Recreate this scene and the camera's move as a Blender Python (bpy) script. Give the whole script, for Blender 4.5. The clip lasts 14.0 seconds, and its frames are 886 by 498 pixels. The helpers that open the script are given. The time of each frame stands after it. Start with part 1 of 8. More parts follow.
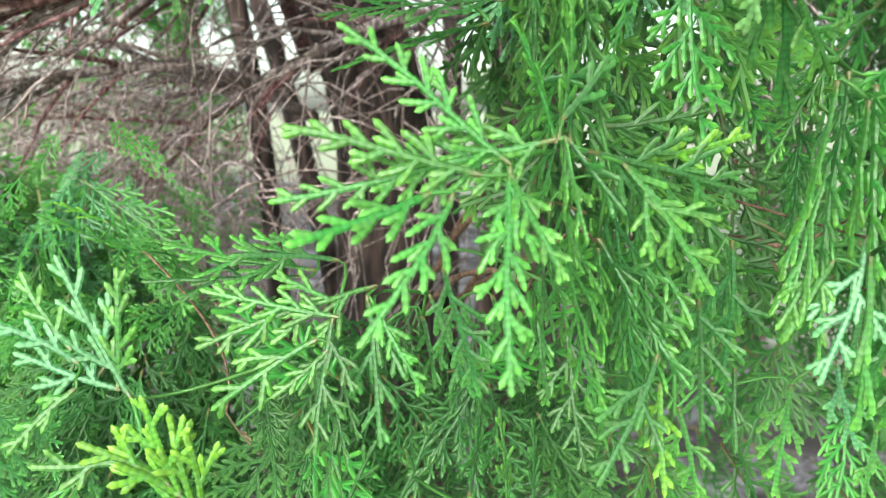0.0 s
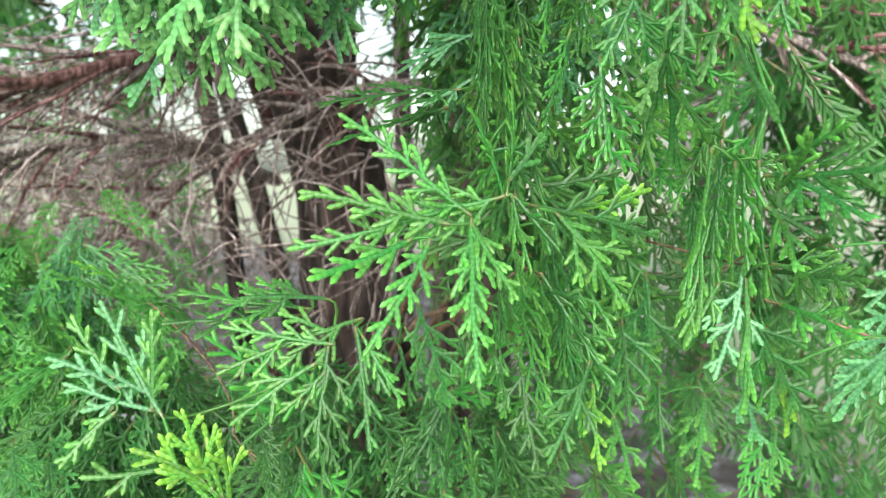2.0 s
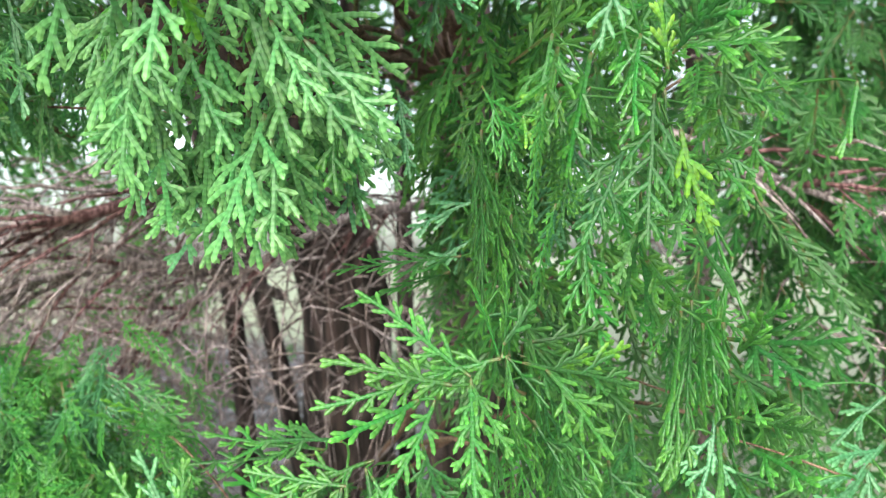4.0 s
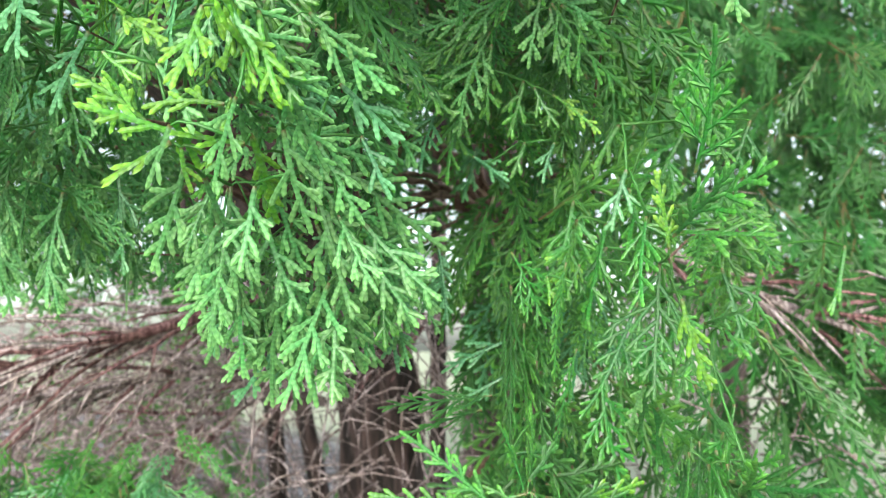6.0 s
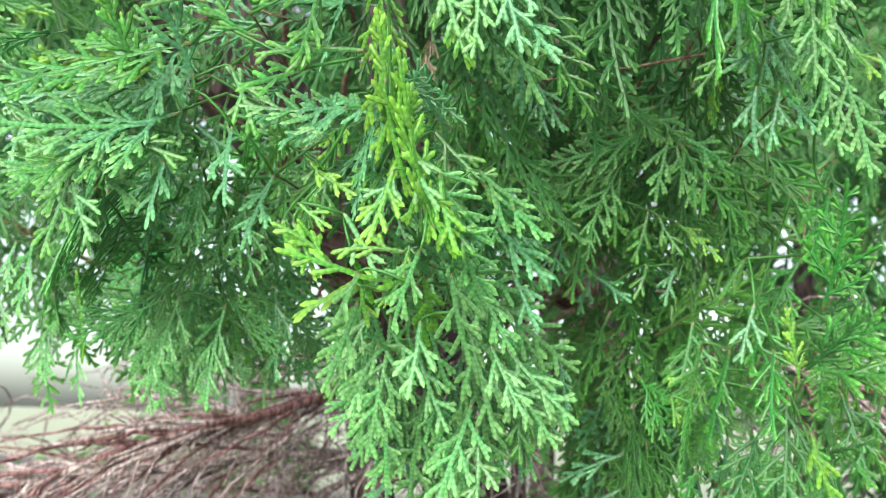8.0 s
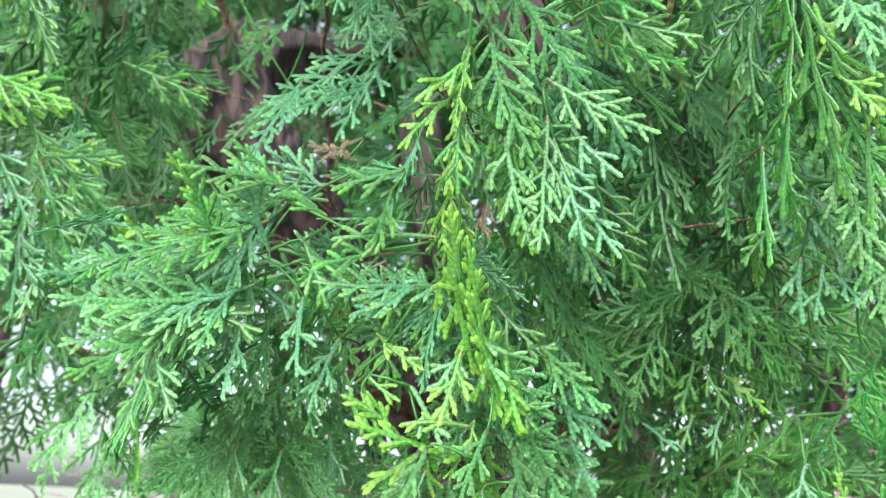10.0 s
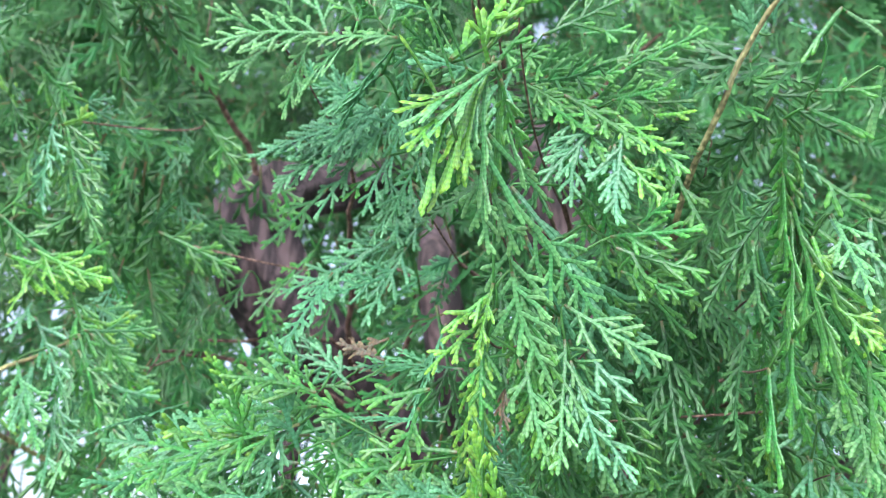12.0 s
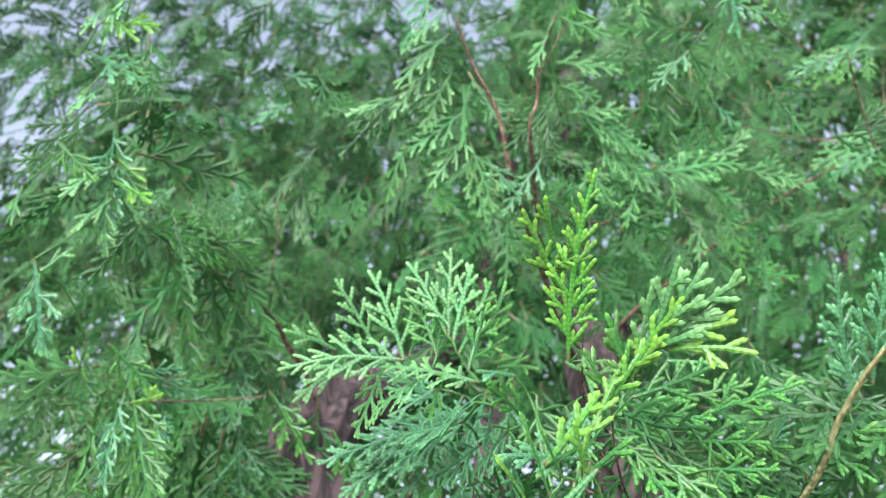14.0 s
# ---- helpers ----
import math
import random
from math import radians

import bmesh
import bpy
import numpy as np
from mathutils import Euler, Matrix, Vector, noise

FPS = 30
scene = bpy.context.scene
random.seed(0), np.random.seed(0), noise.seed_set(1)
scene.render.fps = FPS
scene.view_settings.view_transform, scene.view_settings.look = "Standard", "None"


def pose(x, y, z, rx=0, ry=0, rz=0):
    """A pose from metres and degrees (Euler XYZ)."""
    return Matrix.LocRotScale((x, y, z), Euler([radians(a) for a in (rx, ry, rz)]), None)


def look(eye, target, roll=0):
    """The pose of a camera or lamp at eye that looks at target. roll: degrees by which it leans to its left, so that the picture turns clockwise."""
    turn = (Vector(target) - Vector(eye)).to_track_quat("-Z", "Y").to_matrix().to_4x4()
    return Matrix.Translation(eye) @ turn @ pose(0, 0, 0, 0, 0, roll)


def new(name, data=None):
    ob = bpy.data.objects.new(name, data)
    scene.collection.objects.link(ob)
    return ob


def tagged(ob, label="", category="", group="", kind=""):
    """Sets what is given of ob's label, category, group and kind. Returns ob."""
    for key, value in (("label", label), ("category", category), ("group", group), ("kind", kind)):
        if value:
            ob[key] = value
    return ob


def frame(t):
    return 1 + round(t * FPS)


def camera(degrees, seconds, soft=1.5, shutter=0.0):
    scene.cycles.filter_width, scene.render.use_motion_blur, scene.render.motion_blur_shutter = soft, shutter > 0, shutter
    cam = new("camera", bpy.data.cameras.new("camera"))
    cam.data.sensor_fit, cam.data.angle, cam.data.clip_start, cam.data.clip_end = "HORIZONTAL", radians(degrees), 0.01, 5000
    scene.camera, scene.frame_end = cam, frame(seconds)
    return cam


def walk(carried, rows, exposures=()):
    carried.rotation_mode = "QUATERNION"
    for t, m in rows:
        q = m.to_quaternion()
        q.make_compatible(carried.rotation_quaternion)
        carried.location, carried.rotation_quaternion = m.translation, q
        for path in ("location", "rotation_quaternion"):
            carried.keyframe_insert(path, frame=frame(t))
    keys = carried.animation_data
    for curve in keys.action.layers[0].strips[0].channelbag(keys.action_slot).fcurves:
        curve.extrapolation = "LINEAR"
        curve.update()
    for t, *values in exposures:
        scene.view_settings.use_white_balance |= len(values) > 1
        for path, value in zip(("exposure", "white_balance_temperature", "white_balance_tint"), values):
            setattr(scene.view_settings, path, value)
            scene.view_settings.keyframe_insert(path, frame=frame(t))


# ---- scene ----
cam = camera(58.5, 14.0, 1.1)
METRES, EYE, TILT, LEAN, TURN = 0.5, 1.25, -10.0, 0.0, 0.0
ROWS = [
    (0.0, 0.0, 0.0, 0.0, -0.0, 0.0, -0.0),
    (0.5, -0.0097, -0.0262, -0.0049, -0.5, 0.39, 0.42),
    (1.0, -0.0193, -0.0642, -0.0097, -1.5, 1.49, 1.06),
    (1.5, -0.0238, -0.1081, -0.0141, -2.82, 2.87, 1.6),
    (2.0, -0.024, -0.1447, -0.0196, -3.67, 4.12, 1.95),
    (2.5, -0.0275, -0.1757, -0.0119, -4.13, 5.54, 2.27),
    (3.0, -0.033, -0.1945, 0.0031, -4.24, 7.23, 2.38),
    (5.5, -0.0296, -0.3352, 0.0638, -2.15, 15.59, 1.39),
    (6.0, -0.0403, -0.3675, 0.0677, -1.62, 17.19, 0.89),
    (6.5, -0.0557, -0.4016, 0.0723, -0.78, 18.69, 0.15),
    (7.0, -0.0839, -0.4208, 0.0822, 0.4, 19.89, -0.78),
    (7.5, -0.1028, -0.433, 0.0919, 1.38, 20.87, -1.52),
    (8.0, -0.1203, -0.4486, 0.103, 2.15, 21.98, -2.09),
    (10.5, -0.1716, -0.5458, 0.1868, 3.17, 29.25, -3.12),
    (11.0, -0.1778, -0.5763, 0.211, 3.37, 30.93, -3.39),
    (11.5, -0.1756, -0.6052, 0.2305, 3.53, 32.57, -3.49),
    (12.0, -0.1729, -0.6221, 0.2446, 3.64, 33.92, -3.69),
    (12.5, -0.1802, -0.6361, 0.2805, 4.09, 35.73, -4.0),
    (13.0, -0.2023, -0.6517, 0.3388, 4.59, 38.04, -4.76),
    (13.5, -0.2173, -0.6875, 0.3992, 5.1, 40.37, -5.46),
    (14.0, -0.2215, -0.747, 0.4337, 5.53, 42.96, -5.94),
]
walk(cam, [(t, pose(0, 0, EYE, TILT, LEAN, TURN) @ pose(METRES * x, METRES * y, METRES * z, 90 + pitch, roll, yaw)) for t, x, y, z, yaw, pitch, roll in ROWS],
     ((0.0, 1.56, 6500, -6), (1.0, 1.57, 6500, -6), (3.0, 1.31, 6450, -4), (6.0, 1.47, 6400, -2), (8.0, 1.43, 6350, -1), (10.5, 1.51, 5800, 10), (12.0, 1.55, 5500, 14), (14.0, 1.50, 5800, 13)))

# ---- lens focus, like a small phone camera held close ----
cam.data.dof.use_dof = True
cam.data.dof.focus_distance = 0.335
cam.data.dof.aperture_fstop = 15.0

# ---- world and light: bright hazy sky, softened sun high behind the eye ----
SUN_UP, SUN_ROUND = 20.0, 194.0
world = bpy.data.worlds.new("sky")
scene.world = world
world.use_nodes = True
sky = world.node_tree.nodes.new("ShaderNodeTexSky")
sky.sky_type, sky.sun_disc = "NISHITA", False
sky.sun_elevation, sky.sun_rotation = radians(SUN_UP), radians(SUN_ROUND)
sky.air_density, sky.dust_density = 1.0, 3.0
back = world.node_tree.nodes["Background"]
back.inputs[1].default_value = 0.15
haze = world.node_tree.nodes.new("ShaderNodeHueSaturation")
haze.inputs["Saturation"].default_value = 0.4
world.node_tree.links.new(sky.outputs[0], haze.inputs["Color"])
world.node_tree.links.new(haze.outputs[0], back.inputs[0])
sun = new("sun", bpy.data.lights.new("sun", "SUN"))
sun.data.energy, sun.data.angle, sun.data.color = 2.6, radians(75), (1.0, 0.95, 0.86)
sun_way = Vector((math.sin(radians(SUN_ROUND)) * math.cos(radians(SUN_UP)), math.cos(radians(SUN_ROUND)) * math.cos(radians(SUN_UP)), math.sin(radians(SUN_UP))))
sun.matrix_world = look(sun_way * 30, (0, 0, 0))


# ---- materials ----
def material(name):
    m = bpy.data.materials.new(name)
    m.use_nodes = True
    nt = m.node_tree
    nt.nodes.clear()
    out = nt.nodes.new("ShaderNodeOutputMaterial")

    def node(kind, **values):
        n = nt.nodes.new(kind)
        for key, value in values.items():
            n.inputs[key.replace("_", " ")].default_value = value
        return n

    return m, nt, node, nt.links.new, out


def ramp(nt, stops):
    n = nt.nodes.new("ShaderNodeValToRGB")
    while len(n.color_ramp.elements) < len(stops):
        n.color_ramp.elements.new(0.5)
    for e, (p, c) in zip(n.color_ramp.elements, stops):
        e.position, e.color = p, (*c, 1)
    return n


def mixed(nt, link, fac, a, b, blend="MIX"):
    n = nt.nodes.new("ShaderNodeMix")
    n.data_type, n.blend_type = "RGBA", blend
    for socket, value in ((n.inputs[0], fac), (n.inputs[6], a), (n.inputs[7], b)):
        if isinstance(value, (int, float)):
            socket.default_value = value
        elif isinstance(value, tuple):
            socket.default_value = (*value, 1)
        else:
            link(value, socket)
    return n.outputs[2]


def foliage(name, old, young, gloss=0.37, wax=1.0):
    """Scale-leaf foliage: old colour at the base of a branchlet, young colour at its tip, brown where it has turned to wood."""
    m, nt, node, link, out = material(name)
    age = nt.nodes.new("ShaderNodeAttribute")
    age.attribute_name = "age"
    split = node("ShaderNodeSeparateColor")
    link(age.outputs["Color"], split.inputs[0])
    info = nt.nodes.new("ShaderNodeObjectInfo")
    co = nt.nodes.new("ShaderNodeTexCoord")
    big = node("ShaderNodeTexNoise", Scale=38.0, Detail=3.0)
    fine = node("ShaderNodeTexNoise", Scale=900.0, Detail=2.0)
    link(co.outputs["Object"], big.inputs["Vector"])
    link(co.outputs["Object"], fine.inputs["Vector"])
    col = mixed(nt, link, split.outputs[0], old, young)
    edge = ramp(nt, [(0.0, (0.70, 0.75, 0.68)), (1.0, (1.13, 1.11, 1.15))])
    link(age.outputs["Alpha"], edge.inputs[0])
    col = mixed(nt, link, 1.0, col, edge.outputs[0], "MULTIPLY")
    col = mixed(nt, link, split.outputs[1], col, (0.17, 0.12, 0.05))
    hsv = node("ShaderNodeHueSaturation")
    h = nt.nodes.new("ShaderNodeMapRange")
    h.inputs[3].default_value, h.inputs[4].default_value = 0.476, 0.514
    add = nt.nodes.new("ShaderNodeMath")
    add.operation, add.use_clamp = "MULTIPLY_ADD", True
    add.inputs[1].default_value = 0.5
    half = nt.nodes.new("ShaderNodeMath")
    half.operation = "MULTIPLY"
    half.inputs[1].default_value = 0.5
    link(info.outputs["Random"], half.inputs[0])
    link(split.outputs[2], add.inputs[0])
    link(half.outputs[0], add.inputs[2])
    link(add.outputs[0], h.inputs[0])
    link(h.outputs[0], hsv.inputs["Hue"])
    v = nt.nodes.new("ShaderNodeMapRange")
    v.inputs[1].default_value, v.inputs[2].default_value = 0.3, 0.7
    v.inputs[3].default_value, v.inputs[4].default_value = 0.78, 1.22
    link(big.outputs[0], v.inputs[0])
    each = nt.nodes.new("ShaderNodeMapRange")
    each.inputs[3].default_value, each.inputs[4].default_value = 0.82, 1.24
    link(add.outputs[0], each.inputs[0])
    bright = nt.nodes.new("ShaderNodeMath")
    bright.operation = "MULTIPLY"
    link(v.outputs[0], bright.inputs[0])
    link(each.outputs[0], bright.inputs[1])
    link(bright.outputs[0], hsv.inputs["Value"])
    link(col, hsv.inputs["Color"])
    bloom = nt.nodes.new("ShaderNodeMapRange")
    bloom.inputs[1].default_value, bloom.inputs[2].default_value = 0.45, 0.75
    bloom.inputs[3].default_value, bloom.inputs[4].default_value = 0.03 * wax, 0.42 * wax
    link(fine.outputs[0], bloom.inputs[0])
    waxed = mixed(nt, link, bloom.outputs[0], hsv.outputs[0], (0.20, 0.39, 0.24))
    bump = node("ShaderNodeBump", Strength=0.35, Distance=0.0004)
    link(fine.outputs[0], bump.inputs["Height"])
    p = node("ShaderNodeBsdfPrincipled", Roughness=gloss)
    p.inputs["Specular IOR Level"].default_value = 0.55
    link(waxed, p.inputs["Base Color"])
    link(bump.outputs[0], p.inputs["Normal"])
    t = node("ShaderNodeBsdfTranslucent")
    lit = mixed(nt, link, 1.0, hsv.outputs[0], (1.12, 1.25, 0.62), "MULTIPLY")
    link(lit, t.inputs["Color"])
    mix = node("ShaderNodeMixShader", Fac=0.44)
    link(p.outputs[0], mix.inputs[1])
    link(t.outputs[0], mix.inputs[2])
    link(mix.outputs[0], out.inputs[0])
    return m


def bark(name, dark, light, scale=1.0):
    m, nt, node, link, out = material(name)
    co = nt.nodes.new("ShaderNodeTexCoord")
    mp = node("ShaderNodeMapping")
    mp.inputs["Scale"].default_value = (1, 1, 0.16)
    link(co.outputs["Object"], mp.inputs["Vector"])
    n1 = node("ShaderNodeTexNoise", Scale=90.0 * scale, Detail=6.0)
    n2 = node("ShaderNodeTexNoise", Scale=14.0 * scale, Detail=4.0)
    link(mp.outputs[0], n1.inputs["Vector"])
    link(co.outputs["Object"], n2.inputs["Vector"])
    r = ramp(nt, [(0.42, dark), (0.60, light)])
    link(n1.outputs[0], r.inputs[0])
    r2 = ramp(nt, [(0.4, (0.7, 0.62, 0.58)), (0.65, (1.25, 1.2, 1.25))])
    link(n2.outputs[0], r2.inputs[0])
    col = mixed(nt, link, 1.0, r.outputs[0], r2.outputs[0], "MULTIPLY")
    b = node("ShaderNodeBump", Strength=0.8, Distance=0.004)
    link(n1.outputs[0], b.inputs["Height"])
    p = node("ShaderNodeBsdfPrincipled", Roughness=0.85)
    link(col, p.inputs["Base Color"])
    link(b.outputs[0], p.inputs["Normal"])
    link(p.outputs[0], out.inputs[0])
    return m


GREENS = {
    "mid": foliage("foliage_green", (0.044, 0.205, 0.028), (0.120, 0.335, 0.042), 0.37, 0.85),
    # pale: light-coloured leaves, also used to put light into shaded left sprays
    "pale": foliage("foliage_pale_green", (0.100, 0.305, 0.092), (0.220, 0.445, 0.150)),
    "blue": foliage("foliage_blue_green", (0.076, 0.252, 0.112), (0.165, 0.40, 0.180)),
    "new": foliage("foliage_yellow_green", (0.095, 0.31, 0.020), (0.25, 0.47, 0.040)),
    # deep: darker copy of mid, with shade put into the leaf colour
    "deep": foliage("foliage_shade_green", (0.027, 0.130, 0.024), (0.064, 0.21, 0.036), 0.45, 0.5),
    "dry": foliage("foliage_dried_brown", (0.13, 0.078, 0.045), (0.24, 0.15, 0.08)),
}
BARK = bark("trunk_bark", (0.016, 0.011, 0.011), (0.098, 0.068, 0.068))
TAN = bark("tan_twig_bark", (0.10, 0.108, 0.04), (0.25, 0.255, 0.10), 3.0)
TWIG = bark("twig_bark", (0.085, 0.05, 0.035), (0.23, 0.15, 0.105), 3.0)
DEAD = bark("dead_twig_bark", (0.14, 0.112, 0.122), (0.43, 0.37, 0.385), 3.0)
RED = bark("red_twig_bark", (0.085, 0.036, 0.042), (0.27, 0.155, 0.165), 3.0)


# ---- mesh building ----
def mesh_of(name, verts, faces, ages=None, smooth=False):
    me = bpy.data.meshes.new(name)
    me.from_pydata(verts, [], faces)
    if ages is not None:
        a = me.attributes.new("age", "FLOAT_COLOR", "POINT")
        a.data.foreach_set("color", np.asarray(ages, dtype=np.float32).ravel())
    if smooth:
        me.polygons.foreach_set("use_smooth", np.ones(len(me.polygons), dtype=bool))
    return me


def tube(points, radii, sides=8, rough=0.0, rng=None, verts=None, faces=None):
    """A tapered, slightly uneven tube along points, added to verts and faces."""
    verts, faces = ([], []) if verts is None else (verts, faces)
    rng = rng or random.Random(1)
    pts = [Vector(p) for p in points]
    ref = Vector((0.3, 0.9, 0.31)).normalized()
    start = len(verts)
    for i, (p, r) in enumerate(zip(pts, radii)):
        d = (pts[min(i + 1, len(pts) - 1)] - pts[max(i - 1, 0)]).normalized()
        u = d.cross(ref).normalized()
        w = d.cross(u)
        for k in range(sides):
            a = 2 * math.pi * k / sides
            q = r * (1 + rough * rng.uniform(-1, 1))
            verts.append(tuple(p + u * (math.cos(a) * q) + w * (math.sin(a) * q)))
    for i in range(len(pts) - 1):
        for k in range(sides):
            a, b = start + i * sides + k, start + i * sides + (k + 1) % sides
            faces.append((a, b, b + sides, a + sides))
    faces.append(tuple(start + k for k in reversed(range(sides))))
    faces.append(tuple(start + (len(pts) - 1) * sides + k for k in range(sides)))
    return verts, faces


def bowed(a, b, bend, n=8, wob=0.0, rng=None):
    """Points on a bent line from a to b."""
    a, b, bend = Vector(a), Vector(b), Vector(bend)
    out = []
    for i in range(n + 1):
        s = i / n
        p = a.lerp(b, s) + bend * (4 * s * (1 - s))
        if wob and 0 < i < n:
            p += Vector([rng.uniform(-wob, wob) for _ in range(3)])
        out.append(p)
    return out


# ---- foliage sprays: flat, forking fans of scale-leaved branchlets ----
STEP = 0.0022


def grow(rng, length, style, level, lines, start, heading, bend, rise, along, top, wavy=0.14):
    """Collects branchlets (points, level, base share) of a flat spray that forks from side to side."""
    n = max(2, int(length / STEP))
    p, a, pts = Vector(start), heading, [Vector(start)]
    for i in range(n):
        s = (i + 1) / n
        a += bend / n + rng.gauss(0, 0.022)
        p = p + Vector((math.sin(a), math.cos(a), rise * (s - 0.3) + rng.gauss(0, 0.02))) * (length / n)
        pts.append(p.copy())
    lines.append((pts, level, along))
    if level >= top:
        return
    spread, least, most, apart, forked = style
    gap = ((apart, 0.0043, 0.0034) if forked else (apart, 0.0058, 0.006))[level] * rng.uniform(0.94, 1.08)
    s, side = (gap * 1.5 if level == 0 else max(gap, (0.16 if forked else 0.42) * length)), rng.choice((-1, 1))
    while s < length - 0.003:
        i = min(n - 1, max(1, int(s / length * n)))
        d = pts[i + 1] - pts[i]
        head = math.atan2(d.x, d.y)
        left = length - s
        if level == 0:
            share = (spread * left * (rng.uniform(0.82, 1.1) if most > 30 else rng.uniform(0.45, 1.2)) + 0.004) * min(1.0, 0.5 + 2.2 * s / length)
            out = radians(rng.uniform(least, most))
        else:
            share = (min(0.45 * left + 0.0025, 0.011) if level == 1 else min(0.3 * left, 0.0036)) * rng.uniform(0.8, 1.12)
            out = radians(rng.uniform(38, 48) if most > 30 else rng.uniform(16, 28))
        if share > (0.0042 if level < 2 else 0.0024):
            grow(rng, share, style, level + 1, lines, pts[i], head + side * out, -side * rng.uniform(0.12, 0.4) * min(1.0, most / 40), rise + rng.gauss(0, wavy), along + (1 - along) * s / length, top, wavy)
        side = -side
        s += gap * rng.uniform(0.88, 1.12)


def add_chain(verts, faces, ages, pts, level, along, fine, tone):
    """One branchlet as a flattened chain of closely pressed scale leaves with a shallow notch at every joint."""
    n = len(pts) - 1
    if fine == 0:
        ring = [(1.0, 0.0), (0.46, 0.48), (-0.46, 0.48), (-1.0, 0.0), (-0.46, -0.48), (0.46, -0.48)]
        cuts, hop = ((0.0, 0.86), (0.66, 1.05)), 1
    elif fine == 1:
        ring = [(1.0, 0.0), (0.0, 0.5), (-1.0, 0.0), (0.0, -0.5)]
        cuts, hop = ((0.0, 0.86), (0.66, 1.05)), 1
    elif fine == 4:
        ring = [(1.0, -0.15), (0.0, 0.45), (-1.0, -0.15)]
        cuts, hop = ((0.0, 0.82), (0.75, 1.06)), 2
    else:
        if level == 2 and n < 3 and fine == 2:
            return
        ring = [(1.0, -0.15), (0.0, 0.45), (-1.0, -0.15)]
        cuts, hop = ((0.0, 0.85), (0.9, 1.0)), (n if level == 2 else max(2, (n + 1) // 2))
    k, first, rings = len(ring), len(verts), 0
    half = (0.00112, 0.00112, 0.00112, 0.00105)[min(level, 3)] * (1.0, 1.0, 1.22, 1.75, 1.1)[fine]
    i = 0
    while i < n:
        j = min(n, i + hop)
        a, b = pts[i], pts[j]
        d = (b - a)
        y = d.normalized()
        x = y.cross(Vector((0, 0, 1))).normalized()
        z = x.cross(y)
        for u, wide in cuts:
            s = (i + u * (j - i)) / n
            tip = max(0.0, 1 - (1 - s) * n * STEP / 0.0075)
            wood = max(0.0, 1 - (along + s * (1 - along) * (level == 0)) / 0.08) if level == 0 else 0.0
            w = half * wide * (1.0 if (i // hop) % 2 else 0.94) * (1 - 0.3 * wood)
            if j >= n and u > 0.6:
                w *= 0.94
            t = half * (0.9 + 0.5 * wood) * (1.08 if (i // hop) % 2 == 0 else 0.92)
            c = a + d * u
            for cx, cz in ring:
                q = c + x * (cx * w) + z * (cz * t)
                verts.append((q.x, q.y, q.z))
                ages.append((tip * (0.4 + 0.6 * tone), wood, tone, 0.0 if u < 0.5 and fine not in (2, 3) else 1.0))
            rings += 1
        i = j
    y = (pts[-1] - pts[-2]).normalized()
    q = pts[-1] + y * half * (0.55 if fine < 2 else 0.3)
    verts.append((q.x, q.y, q.z))
    ages.append((0.5 + 0.5 * tone, 0.0, tone, 1.0))
    for r in range(rings - 1):
        for m in range(k):
            a, b = first + r * k + m, first + r * k + (m + 1) % k
            faces.append((a, b, b + k, a + k))
    last = first + (rings - 1) * k
    for m in range(k):
        faces.append((last + m, last + (m + 1) % k, last + k))


SHAPES = {}
# how wide a spray is, the angles of its side branchlets, their spacing, and whether these fork again and again
KINDS = {"fan": (0.62, 40, 49, 0.0074, True), "plume": (0.23, 40, 49, 0.0048, True), "tuft": (0.55, 40, 49, 0.0074, True), "frond": (0.44, 40, 49, 0.0074, True),
         "comb": (0.42, 40, 50, 0.0054, False), "strand": (0.6, 7, 22, 0.0125, False)}


def spray_data(kind, length, seed, fine, as_arrays=False):
    """The shared mesh of a spray; its base is at the origin, its tip at +Y, its flat face towards +Z."""
    key = (kind, round(length * 1000), seed, fine, as_arrays)
    if key not in SHAPES:
        rng = random.Random(7919 * seed + key[1] + len(kind) * 13)
        lines, verts, faces, ages = [], [], [], []
        grow(rng, length, KINDS[kind], 0, lines, (0, 0, 0), 0.0, rng.uniform(-0.25, 0.25), rng.uniform(-0.25, 0.05), 0.0, 1 if fine == 3 else 3 if fine < 2 and KINDS[kind][4] else 2, 0.2 if fine < 2 else 0.3)
        for pts, level, along in lines:
            add_chain(verts, faces, ages, pts, level, along, fine, rng.random())
        if as_arrays:
            SHAPES[key] = (np.array(verts), faces, np.array(ages))
        else:
            SHAPES[key] = mesh_of("spray", verts, faces, ages)
            SHAPES[key].materials.append(GREENS["mid"])
    return SHAPES[key]


def thicket(parent, poses, lengths, green, kinds=("fan", "frond", "plume"), seed=1, label="", fine=2, unit=0.095):
    """Many far sprays too small to pick apart, joined into one mesh."""
    rng = random.Random(seed)
    vs, fs, ags, base = [], [], [], 0
    for m, size in zip(poses, lengths):
        v, f, a = spray_data(rng.choice(kinds), unit, rng.randrange(4), fine, True)
        k = size / unit
        r = np.array(m.to_3x3())
        vs.append(v @ r.T * k + np.array(m.translation))
        b = a.copy()
        b[:, 2] = rng.random()
        ags.append(b)
        fs.extend(tuple(i + base for i in q) for q in f)
        base += len(v)
    me = mesh_of("foliage", np.concatenate(vs).tolist(), fs, np.concatenate(ags))
    me.materials.append(GREENS[green])
    return part("foliage", me, None, parent, label, "stuff")


